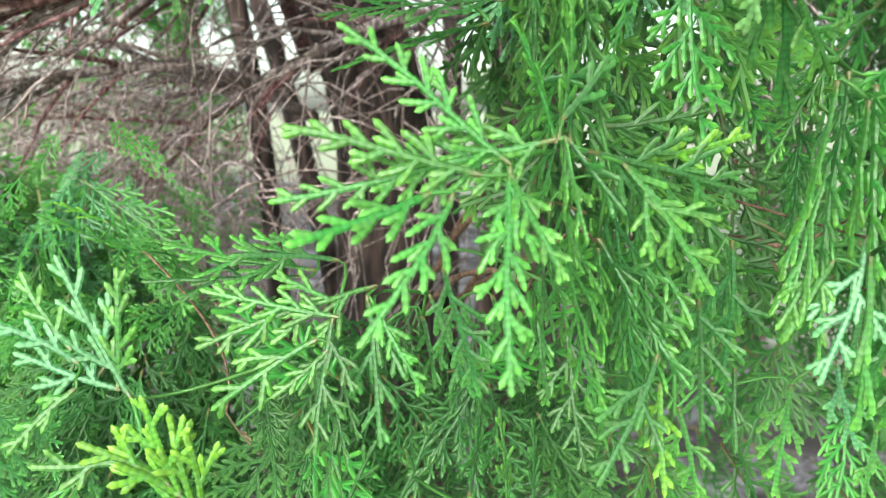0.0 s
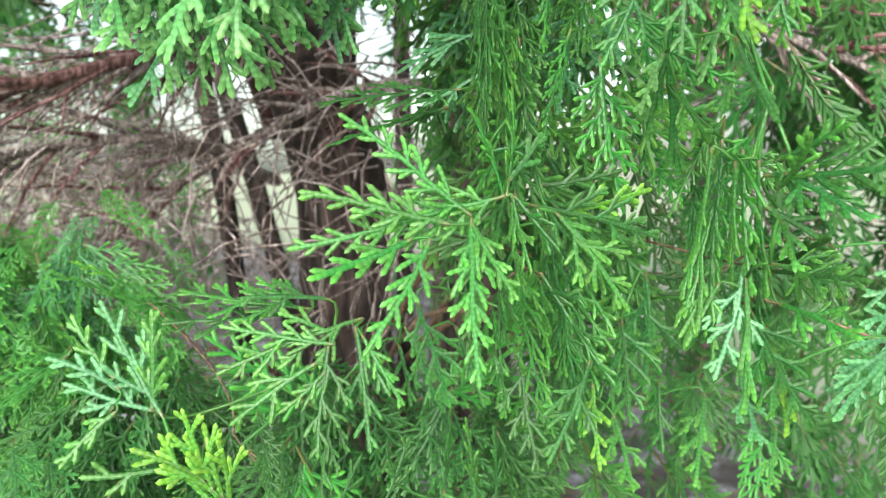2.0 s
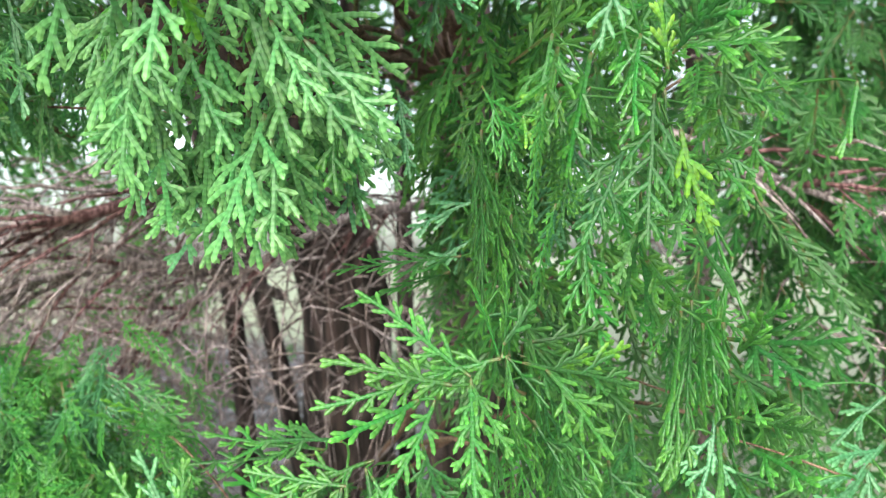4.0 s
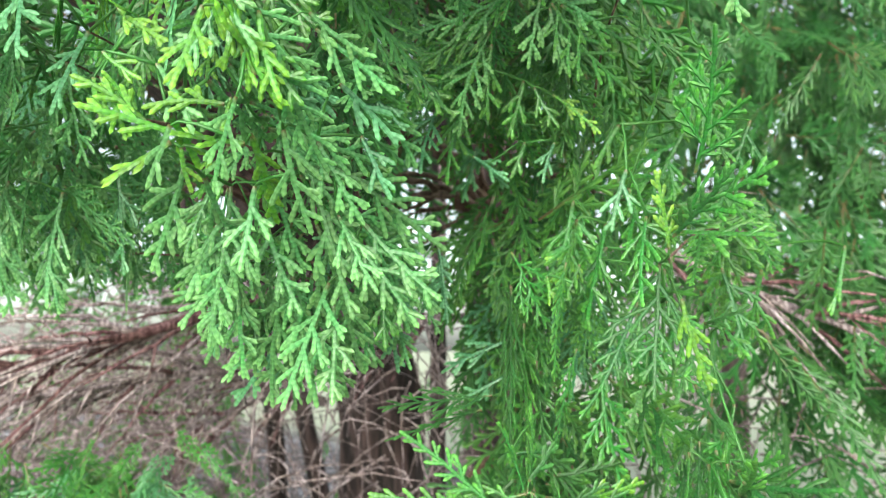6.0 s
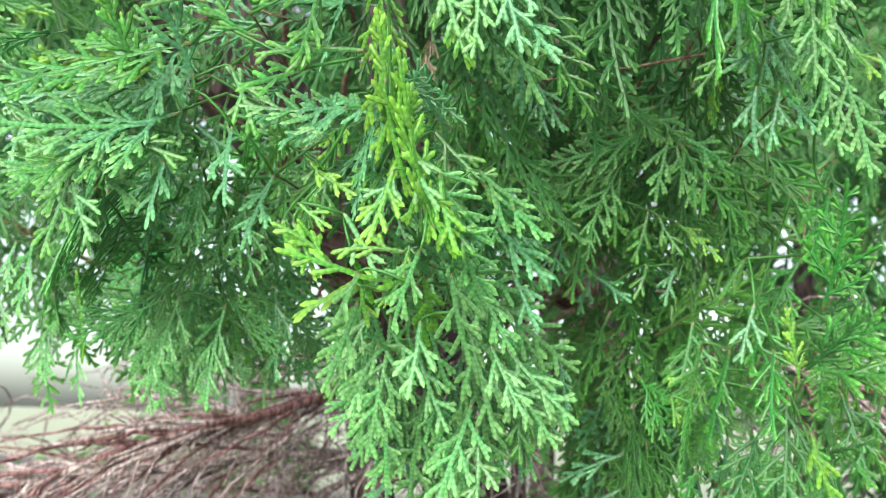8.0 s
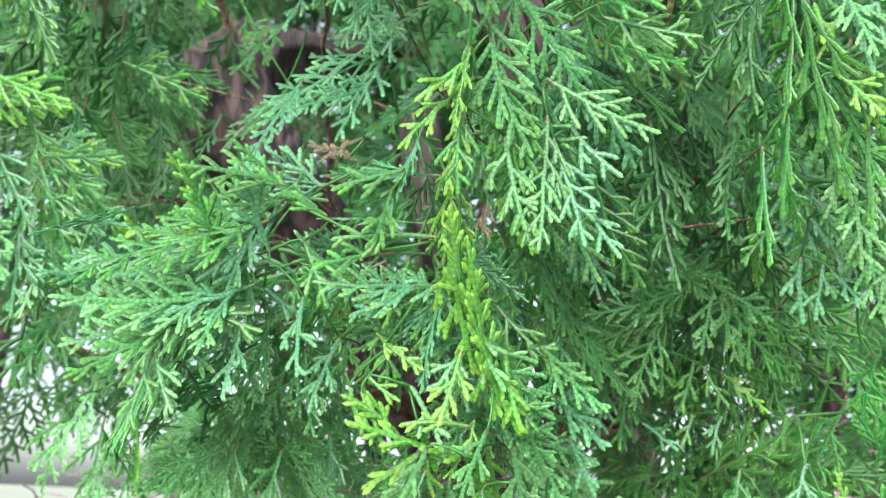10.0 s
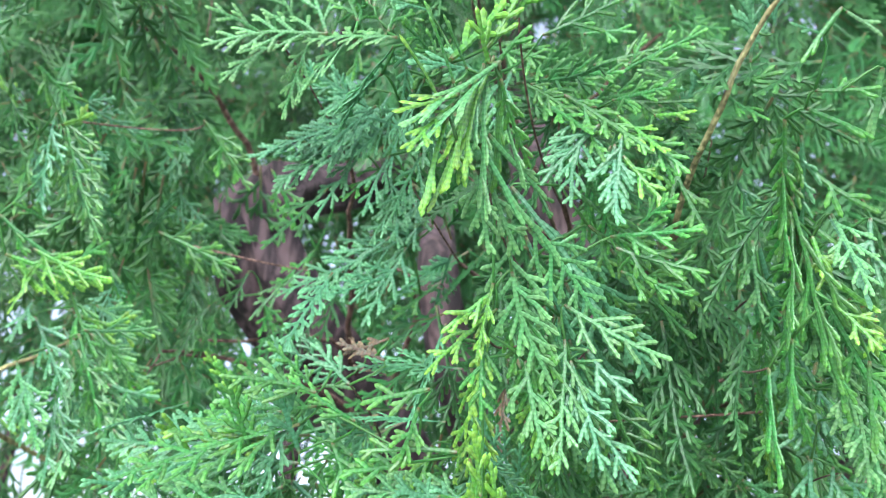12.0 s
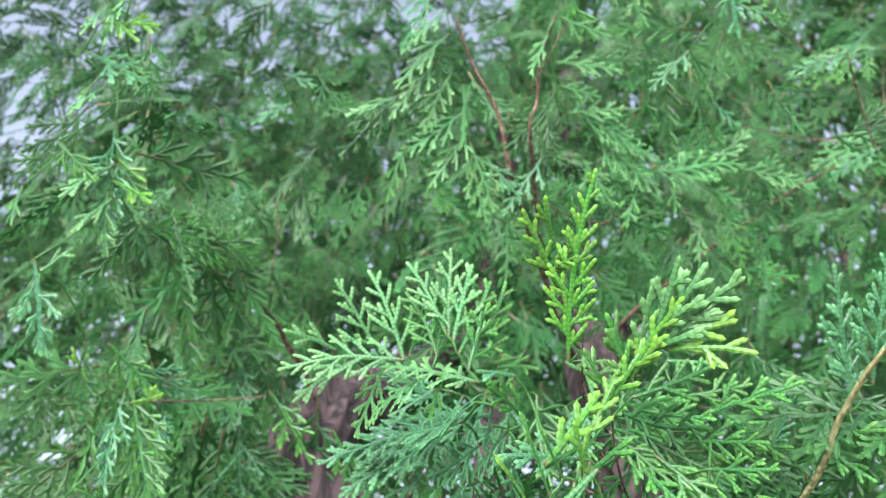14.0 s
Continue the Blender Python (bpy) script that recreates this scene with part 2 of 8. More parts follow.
def turned(base, tip, turn):
    """The pose of a spray from base to tip, its face towards the open side of the tree, turned about its axis."""
    base, tip = Vector(base), Vector(tip)
    y = (tip - base).normalized()
    z = Vector((0.0, -1.0, 0.25 - 0.2 * min(max((base.z - 1.4) / 0.3, 0.0), 1.0)))
    z = (z - y * z.dot(y)).normalized()
    x = y.cross(z)
    m = Matrix((x, y, z)).transposed().to_4x4()
    return Matrix.Translation(base) @ m @ pose(0, 0, 0, 0, turn, 0)


LENGTHS = (0.02, 0.028, 0.038, 0.05, 0.066, 0.087, 0.115, 0.15)


def part(name, data, mat, parent, label="", kind=""):
    ob = new(name, data)
    if mat and not data.materials:
        data.materials.append(mat)
    ob.parent = parent
    tagged(ob, label, "", "", kind)
    return ob


SEED = [0]
BOUGHS, SPRAYS, GRAIN = {}, {}, {}


def bough(root, end, grain=1.12):
    """A woody bough of the tree, from the stem out to where its sprays start. grain: how coarse its foliage is."""
    rng = random.Random(len(BOUGHS) + 11)
    end = Vector(end).lerp(Vector(root), 0.16)
    pts = bowed(root, end, (rng.uniform(-0.03, 0.03), 0, 0.04), 14, 0.003, rng)
    v, f = tube(pts, [0.0042 - 0.0002 * i for i in range(15)], 8, 0.12, rng)
    ob = part("bough", mesh_of("bough", v, f, smooth=True), TWIG, tree, "brown woody bough carrying green sprays")
    BOUGHS[ob], SPRAYS[ob], GRAIN[ob] = pts, [], grain
    return ob


def join_twigs():
    """Thin twigs that tie every spray to its nearest neighbour, back to the bough."""
    for ob, sprays in SPRAYS.items():
        held = list(BOUGHS[ob][4:])
        waiting = list(sprays)
        best = [min(held, key=lambda p: (p - s[0]).length) for s in waiting]
        while waiting:
            i = min(range(len(waiting)), key=lambda k: (best[k] - waiting[k][0]).length)
            (base, tip), near = waiting.pop(i), best.pop(i)
            gap = (near - base).length
            if gap > 0.002:
                back = (base - tip).normalized() * min(0.25 * gap, 0.012) + Vector((0, 0.12 if gap < 0.04 else 0.5, 0.0)) * gap
                n = max(3, int(gap / 0.008))
                pts = [base.lerp(base + back, j / n).lerp((base + back).lerp(near, j / n), j / n) for j in range(n + 1)]
                v, f = tube(pts, [0.0005 + 0.0003 * j / n for j in range(n + 1)], 6, 0.12, random.Random(n))
                part("twig", mesh_of("twig", v, f, smooth=True), GREENS["mid"] if gap < 0.09 else TWIG, ob)
            fresh = [base, base.lerp(tip, 0.2), base.lerp(tip, 0.4)]
            for k, s in enumerate(waiting):
                for p in fresh:
                    if (p - s[0]).length < (best[k] - s[0]).length:
                        best[k] = p


def spray(parent, base, tip, turn=0.0, kind="fan", green="mid", fine=0, label=""):
    """A spray of foliage between two places."""
    SPRAYS[parent].append((Vector(base), Vector(tip)))
    size = (Vector(tip) - Vector(base)).length
    length = min(LENGTHS, key=lambda v: abs(math.log(v * GRAIN[parent] / size)))
    SEED[0] += 1
    data = spray_data(kind, length, SEED[0] % 5, fine)
    ob = part("spray", data, None, parent, label)
    ob.matrix_basis = turned(base, tip, turn) @ Matrix.Scale(size / length, 4)
    ob.material_slots[0].link = "OBJECT"
    ob.material_slots[0].material = GREENS[green]
    return ob


# ---- ground and distance ----
def ground_material():
    m, nt, node, link, out = material("leaf_litter_ground")
    co = nt.nodes.new("ShaderNodeTexCoord")
    n1 = node("ShaderNodeTexNoise", Scale=3.0, Detail=8.0, Roughness=0.68)
    n2 = node("ShaderNodeTexNoise", Scale=45.0, Detail=6.0)
    link(co.outputs["Object"], n1.inputs["Vector"])
    link(co.outputs["Object"], n2.inputs["Vector"])
    # the cool pale stops put sunlit patches into the litter colour
    r1 = ramp(nt, [(0.32, (0.03, 0.023, 0.024)), (0.48, (0.065, 0.051, 0.054)), (0.57, (0.21, 0.20, 0.23)), (0.64, (0.42, 0.42, 0.47)), (0.74, (0.10, 0.105, 0.06))])
    r2 = ramp(nt, [(0.3, (0.5, 0.46, 0.44)), (0.7, (1.4, 1.35, 1.4))])
    link(n1.outputs[0], r1.inputs[0])
    link(n2.outputs[0], r2.inputs[0])
    litter = mixed(nt, link, 1.0, r1.outputs[0], r2.outputs[0], "MULTIPLY")
    far = nt.nodes.new("ShaderNodeVectorMath")
    far.operation = "DISTANCE"
    far.inputs[1].default_value = (-20.0, 0.0, 0.0)
    link(co.outputs["Object"], far.inputs[0])
    out_there = nt.nodes.new("ShaderNodeMapRange")
    out_there.inputs[1].default_value, out_there.inputs[2].default_value = 22.6, 23.8
    wobble = nt.nodes.new("ShaderNodeMath")
    wobble.operation = "MULTIPLY_ADD"
    wobble.inputs[1].default_value = 1.6
    link(n1.outputs[0], wobble.inputs[0])
    link(far.outputs["Value"], wobble.inputs[2])
    link(wobble.outputs[0], out_there.inputs[0])
    place = node("ShaderNodeSeparateXYZ")
    link(co.outputs["Object"], place.inputs[0])
    # unseen ground behind the eye, paled to bounce light up into the sprays
    bounce_side = nt.nodes.new("ShaderNodeMapRange")
    bounce_side.inputs[1].default_value, bounce_side.inputs[2].default_value = -0.3, -1.4
    link(place.outputs["Y"], bounce_side.inputs[0])
    # far dry grass joined with the added bounce area
    grass = nt.nodes.new("ShaderNodeMath")
    grass.operation = "MAXIMUM"
    link(out_there.outputs[0], grass.inputs[0])
    link(bounce_side.outputs[0], grass.inputs[1])
    grass_and_bounce = mixed(nt, link, n1.outputs[0], (0.38, 0.39, 0.31), (0.30, 0.32, 0.22))
    col = mixed(nt, link, grass.outputs[0], litter, grass_and_bounce)
    b = node("ShaderNodeBump", Strength=0.7, Distance=0.02)
    link(n2.outputs[0], b.inputs["Height"])
    p = node("ShaderNodeBsdfPrincipled", Roughness=0.9)
    link(col, p.inputs["Base Color"])
    link(b.outputs[0], p.inputs["Normal"])
    link(p.outputs[0], out.inputs[0])
    return m


def build_ground():
    rng = random.Random(3)
    edges = [-400, -120, -40, -15] + [-8 + 0.5 * i for i in range(33)] + [15, 40, 120, 400]
    verts = [(x, y + 2, 0.05 * noise.noise((x * 0.35, y * 0.35, 0)) + 0.012 * rng.uniform(-1, 1) if abs(x) < 9 and abs(y) < 9 else 0.0) for y in edges for x in edges]
    n = len(edges)
    faces = [(j * n + i, j * n + i + 1, (j + 1) * n + i + 1, (j + 1) * n + i) for j in range(n - 1) for i in range(n - 1)]
    me = mesh_of("ground", verts, faces, smooth=True)
    me.materials.append(ground_material())
    return tagged(new("ground", me), "brown litter-covered ground turning to pale dry grass, unseen side paled for bounce light", "ground", "", "structure")


build_ground()


def build_litter():
    """Dried sprays and twigs lying flat on the ground under the tree."""
    rng = random.Random(81)
    poses, sizes = [], []
    for _ in range(260):
        x, y = rng.uniform(-2.6, 1.4), rng.uniform(0.5, 5.0)
        lie = pose(x, y, 0.05 * noise.noise((x * 0.35, (y - 2) * 0.35, 0)) + rng.uniform(0.005, 0.03), rng.uniform(-14, 14), rng.uniform(-14, 14), rng.uniform(0, 360))
        poses.append(lie)
        sizes.append(rng.uniform(0.1, 0.24))
    ob = thicket(None, poses, sizes, "dry", ("fan", "frond"), 81, "", 3, 0.05)
    ob.name = "leaf_litter"
    tagged(ob, "dried brown sprays littering the ground under the tree", "leaf litter", "", "stuff")


build_litter()

# ---- the arborvitae ----
tree = tagged(new("arborvitae_tree"), "arborvitae with drooping green scale-leaved sprays and brown stems", "tree")


def stem(name, corners, r0, r1, sides=16, rough=0.1, seed=1, mat=BARK, n=28, label=""):
    """A tapered stem through a few corners, rounded between them, with furrowed bark."""
    rng = random.Random(seed)
    cs = [Vector(c) for c in corners]
    cs = [cs[0] * 2 - cs[1]] + cs + [cs[-1] * 2 - cs[-2]]
    pts = []
    spans = len(cs) - 3
    for i in range(n + 1):
        u = min(i / n * spans, spans - 1e-6)
        k, s = int(u), u - int(u)
        p0, p1, p2, p3 = cs[k:k + 4]
        pts.append(0.5 * (2 * p1 + (p2 - p0) * s + (2 * p0 - 5 * p1 + 4 * p2 - p3) * s * s + (3 * p1 - p0 - 3 * p2 + p3) * s ** 3))
    ridges = [rng.uniform(-rough, rough) for _ in range(sides)]
    v, f = tube(pts, [r0 + (r1 - r0) * i / n for i in range(n + 1)], sides, 0.0, rng)
    for i in range(n + 1):
        for k in range(sides):
            p = Vector(v[i * sides + k])
            v[i * sides + k] = tuple(pts[i] + (p - pts[i]) * (1 + ridges[k] + rng.uniform(-rough, rough) * 0.5))
    return part(name, mesh_of(name, v, f, smooth=True), mat, tree, label), pts


stem("trunk", [(-0.045, 1.12, 0.0), (-0.075, 1.06, 0.9), (-0.09, 1.02, 1.3), (-0.24, 0.72, 1.58), (-0.385, 0.50, 1.8), (-0.35, 0.95, 2.1), (-0.28, 1.4, 2.5), (-0.25, 1.5, 3.4)], 0.064, 0.026, 30, 0.2, 1)
stem("trunk", [(0.07, 1.10, 0.0), (0.095, 0.95, 0.9), (0.095, 0.88, 1.5), (-0.05, 0.70, 1.98), (-0.06, 1.05, 2.25), (-0.07, 1.45, 2.6), (-0.07, 1.5, 3.4)], 0.045, 0.028, 18, 0.14, 2)
stem("stem", [(-0.08, 1.2, 0.0), (-0.08, 1.12, 1.3), (-0.18, 0.66, 1.78), (-0.22, 1.2, 2.2), (-0.22, 1.4, 2.7)], 0.035, 0.018, 12, 0.12, 3)
stem("stem", [(-0.10, 1.25, 0.5), (-0.22, 1.2, 1.22), (-0.42, 1.15, 1.9)], 0.018, 0.012, 12, 0.12, 4)
stem("stem", [(-0.09, 1.3, 0.0), (-0.08, 1.27, 1.2), (-0.05, 1.25, 2.4)], 0.02, 0.015, 10, 0.12, 5)
stem("stem", [(0.0, 1.32, 0.0), (0.015, 1.26, 1.3), (0.03, 1.2, 2.4)], 0.016, 0.012, 10, 0.12, 6)
stem("stem", [(-0.07, 1.06, 0.0), (-0.08, 1.1, 1.2), (-0.14, 0.95, 1.7)], 0.028, 0.018, 12, 0.12, 13)
stem("stem", [(-0.20, 1.12, 0.0), (-0.24, 1.06, 1.2), (-0.36, 1.0, 1.8)], 0.016, 0.010, 12, 0.12, 14)

hero = bough((-0.039, 0.850, 0.976), (0.055, 0.276, 1.202), 1.05)
spray(hero, (0.034, 0.242, 1.241), (-0.051, 0.231, 1.223), 5, "plume", "mid", 0)
spray(hero, (0.020, 0.237, 1.234), (-0.031, 0.233, 1.273), 0, "plume", "mid", 0)
spray(hero, (0.011, 0.233, 1.231), (-0.045, 0.222, 1.244), 0, "plume", "mid", 0)
spray(hero, (-0.004, 0.228, 1.226), (-0.039, 0.203, 1.211), 0, "plume", "mid", 0)
spray(hero, (0.003, 0.225, 1.226), (-0.015, 0.198, 1.186), 0, "plume", "mid", 0)
spray(hero, (0.020, 0.236, 1.233), (0.014, 0.200, 1.176), 0, "plume", "mid", 0)
spray(hero, (0.020, 0.235, 1.231), (0.032, 0.210, 1.204), 20, "plume", "mid", 0)
spray(hero, (0.034, 0.242, 1.240), (0.025, 0.253, 1.277), 70, "frond", "mid", 0)
spray(hero, (0.035, 0.242, 1.241), (0.043, 0.255, 1.285), 60, "plume", "mid", 0)
spray(hero, (0.036, 0.243, 1.247), (0.052, 0.246, 1.265), 20, "plume", "deep", 0)
spray(hero, (0.037, 0.242, 1.242), (0.040, 0.225, 1.211), 65, "frond", "mid", 0)
spray(hero, (0.038, 0.242, 1.241), (0.053, 0.233, 1.218), 60, "frond", "deep", 0)
spray(hero, (0.038, 0.247, 1.239), (0.037, 0.235, 1.202), 75, "plume", "mid", 0)
spray(hero, (0.046, 0.254, 1.237), (0.107, 0.268, 1.221), 20, "frond", "deep", 0)
spray(hero, (0.058, 0.256, 1.233), (0.092, 0.244, 1.196), 25, "frond", "mid", 0)
spray(hero, (0.061, 0.261, 1.232), (0.104, 0.270, 1.238), 25, "plume", "new", 0)
spray(hero, (0.057, 0.261, 1.234), (0.078, 0.252, 1.209), 30, "plume", "mid", 0)
spray(hero, (0.054, 0.272, 1.206), (0.081, 0.250, 1.159), 55, "frond", "deep", 0)
spray(hero, (0.055, 0.276, 1.202), (0.057, 0.259, 1.165), 70, "plume", "mid", 0)
spray(hero, (0.072, 0.255, 1.169), (0.055, 0.230, 1.132), 25, "frond", "deep", 0)
spray(hero, (0.074, 0.258, 1.158), (0.070, 0.242, 1.125), 40, "plume", "new", 0)
spray(hero, (0.040, 0.252, 1.240), (0.042, 0.269, 1.278), 75, "plume", "deep", 0)

rightside = bough((-0.007, 0.850, 1.020), (0.225, 0.334, 1.206), 1.1)
spray(rightside, (0.140, 0.275, 1.253), (0.114, 0.255, 1.173), 50, "strand", "mid", 0)
spray(rightside, (0.132, 0.267, 1.207), (0.115, 0.255, 1.176), 20, "frond", "mid", 0)
spray(rightside, (0.141, 0.256, 1.203), (0.141, 0.247, 1.144), 40, "strand", "mid", 0)
spray(rightside, (0.118, 0.250, 1.364), (0.115, 0.247, 1.294), 75, "strand", "mid", 0)
spray(rightside, (0.139, 0.231, 1.212), (0.196, 0.258, 1.198), 40, "frond", "mid", 0)
spray(rightside, (0.139, 0.222, 1.230), (0.149, 0.230, 1.214), 20, "frond", "mid", 0)
spray(rightside, (0.133, 0.223, 1.235), (0.153, 0.220, 1.223), 20, "frond", "deep", 0)
spray(rightside, (0.142, 0.261, 1.208), (0.133, 0.249, 1.158), 20, "frond", "blue", 0)
spray(rightside, (0.146, 0.264, 1.188), (0.179, 0.273, 1.125), 20, "frond", "deep", 1)
spray(rightside, (0.131, 0.261, 1.200), (0.114, 0.255, 1.174), 0, "strand", "mid", 0)
spray(rightside, (0.129, 0.262, 1.211), (0.126, 0.260, 1.163), 60, "strand", "mid", 1)
spray(rightside, (0.256, 0.301, 1.182), (0.194, 0.283, 1.132), 0, "frond", "blue", 1)
spray(rightside, (0.248, 0.290, 1.158), (0.201, 0.282, 1.119), 0, "frond", "deep", 1)
spray(rightside, (0.263, 0.311, 1.204), (0.228, 0.313, 1.178), 30, "frond", "blue", 1)
spray(rightside, (0.134, 0.253, 1.253), (0.138, 0.260, 1.195), 75, "strand", "mid", 0)
spray(rightside, (0.144, 0.253, 1.253), (0.149, 0.259, 1.194), 75, "strand", "mid", 0)
spray(rightside, (0.124, 0.254, 1.259), (0.123, 0.262, 1.206), 70, "strand", "mid", 0)
spray(rightside, (0.150, 0.254, 1.284), (0.144, 0.253, 1.253), 60, "strand", "mid", 0)
spray(rightside, (0.225, 0.334, 1.206), (0.226, 0.332, 1.158), 40, "frond", "deep", 1)
spray(rightside, (0.227, 0.272, 1.372), (0.214, 0.261, 1.332), 40, "strand", "mid", 1)
spray(rightside, (0.175, 0.317, 1.388), (0.171, 0.315, 1.349), 30, "frond", "mid", 1)
spray(rightside, (0.213, 0.334, 1.393), (0.200, 0.323, 1.353), 10, "frond", "deep", 1)
spray(rightside, (0.184, 0.316, 1.385), (0.216, 0.323, 1.364), 10, "frond", "mid", 1)

leftlow = bough((-0.059, 0.850, 0.893), (-0.161, 0.423, 1.173), 1.1)
spray(leftlow, (-0.115, 0.278, 1.145), (-0.144, 0.280, 1.196), 5, "frond", "blue", 0)
spray(leftlow, (-0.120, 0.279, 1.148), (-0.116, 0.279, 1.193), 5, "plume", "mid", 0)
spray(leftlow, (-0.133, 0.277, 1.159), (-0.157, 0.274, 1.182), 5, "plume", "blue", 0)
spray(leftlow, (-0.135, 0.277, 1.164), (-0.155, 0.277, 1.191), 5, "plume", "mid", 0)
spray(leftlow, (-0.119, 0.279, 1.148), (-0.159, 0.278, 1.159), 10, "frond", "blue", 0)
spray(leftlow, (-0.135, 0.277, 1.149), (-0.161, 0.271, 1.129), 0, "plume", "mid", 0)
spray(leftlow, (-0.087, 0.244, 1.124), (-0.098, 0.242, 1.159), 0, "tuft", "new", 0)
spray(leftlow, (-0.090, 0.243, 1.128), (-0.114, 0.238, 1.149), 10, "tuft", "new", 0)
spray(leftlow, (-0.087, 0.244, 1.124), (-0.104, 0.236, 1.140), 10, "tuft", "new", 0)
spray(leftlow, (-0.084, 0.246, 1.120), (-0.089, 0.245, 1.152), 30, "tuft", "new", 0)
spray(leftlow, (-0.084, 0.247, 1.116), (-0.101, 0.243, 1.149), 20, "tuft", "new", 0)
spray(leftlow, (-0.086, 0.247, 1.116), (-0.112, 0.243, 1.137), 15, "tuft", "new", 0)
spray(leftlow, (-0.082, 0.249, 1.113), (-0.080, 0.246, 1.146), 40, "tuft", "new", 0)
spray(leftlow, (-0.083, 0.249, 1.112), (-0.104, 0.246, 1.122), 25, "tuft", "new", 0)
spray(leftlow, (-0.113, 0.272, 1.124), (-0.147, 0.262, 1.121), 10, "frond", "mid", 0)
spray(leftlow, (-0.026, 0.303, 1.182), (-0.094, 0.285, 1.167), 5, "frond", "mid", 0)
spray(leftlow, (-0.040, 0.293, 1.172), (-0.092, 0.289, 1.180), 0, "plume", "mid", 0)
spray(leftlow, (-0.048, 0.290, 1.164), (-0.089, 0.280, 1.144), 0, "frond", "mid", 0)
spray(leftlow, (-0.042, 0.294, 1.172), (-0.050, 0.276, 1.124), 0, "frond", "deep", 0)
spray(leftlow, (-0.044, 0.289, 1.160), (-0.062, 0.280, 1.142), 0, "plume", "mid", 0)
spray(leftlow, (-0.030, 0.304, 1.178), (-0.020, 0.294, 1.119), 0, "frond", "deep", 0)
spray(leftlow, (-0.027, 0.303, 1.174), (-0.009, 0.297, 1.139), 0, "plume", "mid", 0)
spray(leftlow, (-0.043, 0.319, 1.189), (-0.085, 0.314, 1.197), 20, "frond", "deep", 0)
spray(leftlow, (-0.053, 0.323, 1.184), (-0.119, 0.330, 1.194), 30, "frond", "mid", 0)
spray(leftlow, (-0.059, 0.333, 1.179), (-0.128, 0.333, 1.182), 40, "frond", "deep", 0)
spray(leftlow, (-0.161, 0.423, 1.173), (-0.220, 0.417, 1.194), 70, "plume", "mid", 1)
spray(leftlow, (-0.178, 0.416, 1.191), (-0.203, 0.413, 1.203), 60, "plume", "new", 1)
spray(leftlow, (-0.006, 0.332, 1.172), (0.015, 0.328, 1.126), 10, "frond", "deep", 0)
spray(leftlow, (-0.009, 0.340, 1.160), (-0.001, 0.334, 1.128), 30, "plume", "deep", 0)
spray(leftlow, (0.022, 0.351, 1.167), (0.040, 0.343, 1.124), 20, "plume", "deep", 0)
spray(leftlow, (0.056, 0.349, 1.157), (0.059, 0.332, 1.089), 10, "frond", "deep", 0)
spray(leftlow, (0.044, 0.359, 1.155), (0.047, 0.352, 1.113), 30, "plume", "mid", 1)
spray(leftlow, (-0.042, 0.346, 1.137), (-0.059, 0.344, 1.071), 40, "frond", "deep", 0)
spray(leftlow, (-0.096, 0.332, 1.118), (-0.086, 0.330, 1.103), 50, "tuft", "dry", 0)
spray(leftlow, (0.011, 0.307, 1.091), (0.016, 0.314, 1.133), 70, "plume", "deep", 0)
spray(leftlow, (0.027, 0.306, 1.086), (0.025, 0.314, 1.128), 60, "plume", "mid", 0)
spray(leftlow, (0.037, 0.306, 1.086), (0.039, 0.313, 1.123), 60, "plume", "deep", 0)
spray(leftlow, (-0.022, 0.334, 1.071), (-0.001, 0.340, 1.107), 40, "frond", "deep", 0)
spray(leftlow, (-0.046, 0.343, 1.066), (-0.033, 0.349, 1.098), 40, "frond", "deep", 1)
spray(leftlow, (0.110, 0.352, 1.113), (0.123, 0.344, 1.071), 20, "frond", "mid", 1)
spray(leftlow, (0.140, 0.364, 1.128), (0.137, 0.357, 1.088), 30, "frond", "deep", 1)
spray(leftlow, (0.167, 0.363, 1.120), (0.158, 0.344, 1.071), 20, "frond", "mid", 1)
spray(leftlow, (0.189, 0.365, 1.131), (0.194, 0.357, 1.088), 20, "frond", "blue", 1)
spray(leftlow, (0.208, 0.359, 1.099), (0.205, 0.353, 1.061), 20, "frond", "mid", 1)

upleft = bough((-0.176, 0.849, 1.460), (-0.204, 0.348, 1.405))
spray(upleft, (-0.035, 0.282, 1.361), (-0.031, 0.289, 1.303), 30, "comb", "pale", 1)
spray(upleft, (-0.008, 0.311, 1.379), (0.001, 0.308, 1.331), 20, "plume", "blue", 1)
spray(upleft, (-0.023, 0.311, 1.359), (-0.009, 0.308, 1.324), 20, "plume", "pale", 1)
spray(upleft, (-0.204, 0.348, 1.405), (-0.212, 0.345, 1.342), 50, "plume", "pale", 1)

midcol = bough((-0.032, 0.850, 1.044), (0.065, 0.361, 1.282), 1.1)
spray(midcol, (0.069, 0.265, 1.378), (0.054, 0.264, 1.340), 10, "comb", "new", 0)
spray(midcol, (0.067, 0.264, 1.366), (0.071, 0.263, 1.345), 10, "plume", "deep", 0)
spray(midcol, (0.090, 0.332, 1.363), (0.080, 0.358, 1.279), 10, "frond", "blue", 1)
spray(midcol, (0.107, 0.340, 1.333), (0.100, 0.338, 1.288), 10, "comb", "blue", 1)
spray(midcol, (0.076, 0.342, 1.321), (0.057, 0.341, 1.287), 10, "frond", "deep", 1)
spray(midcol, (0.033, 0.276, 1.351), (0.027, 0.262, 1.261), 75, "comb", "deep", 0)
spray(midcol, (0.040, 0.275, 1.329), (0.039, 0.261, 1.253), 80, "comb", "mid", 0)
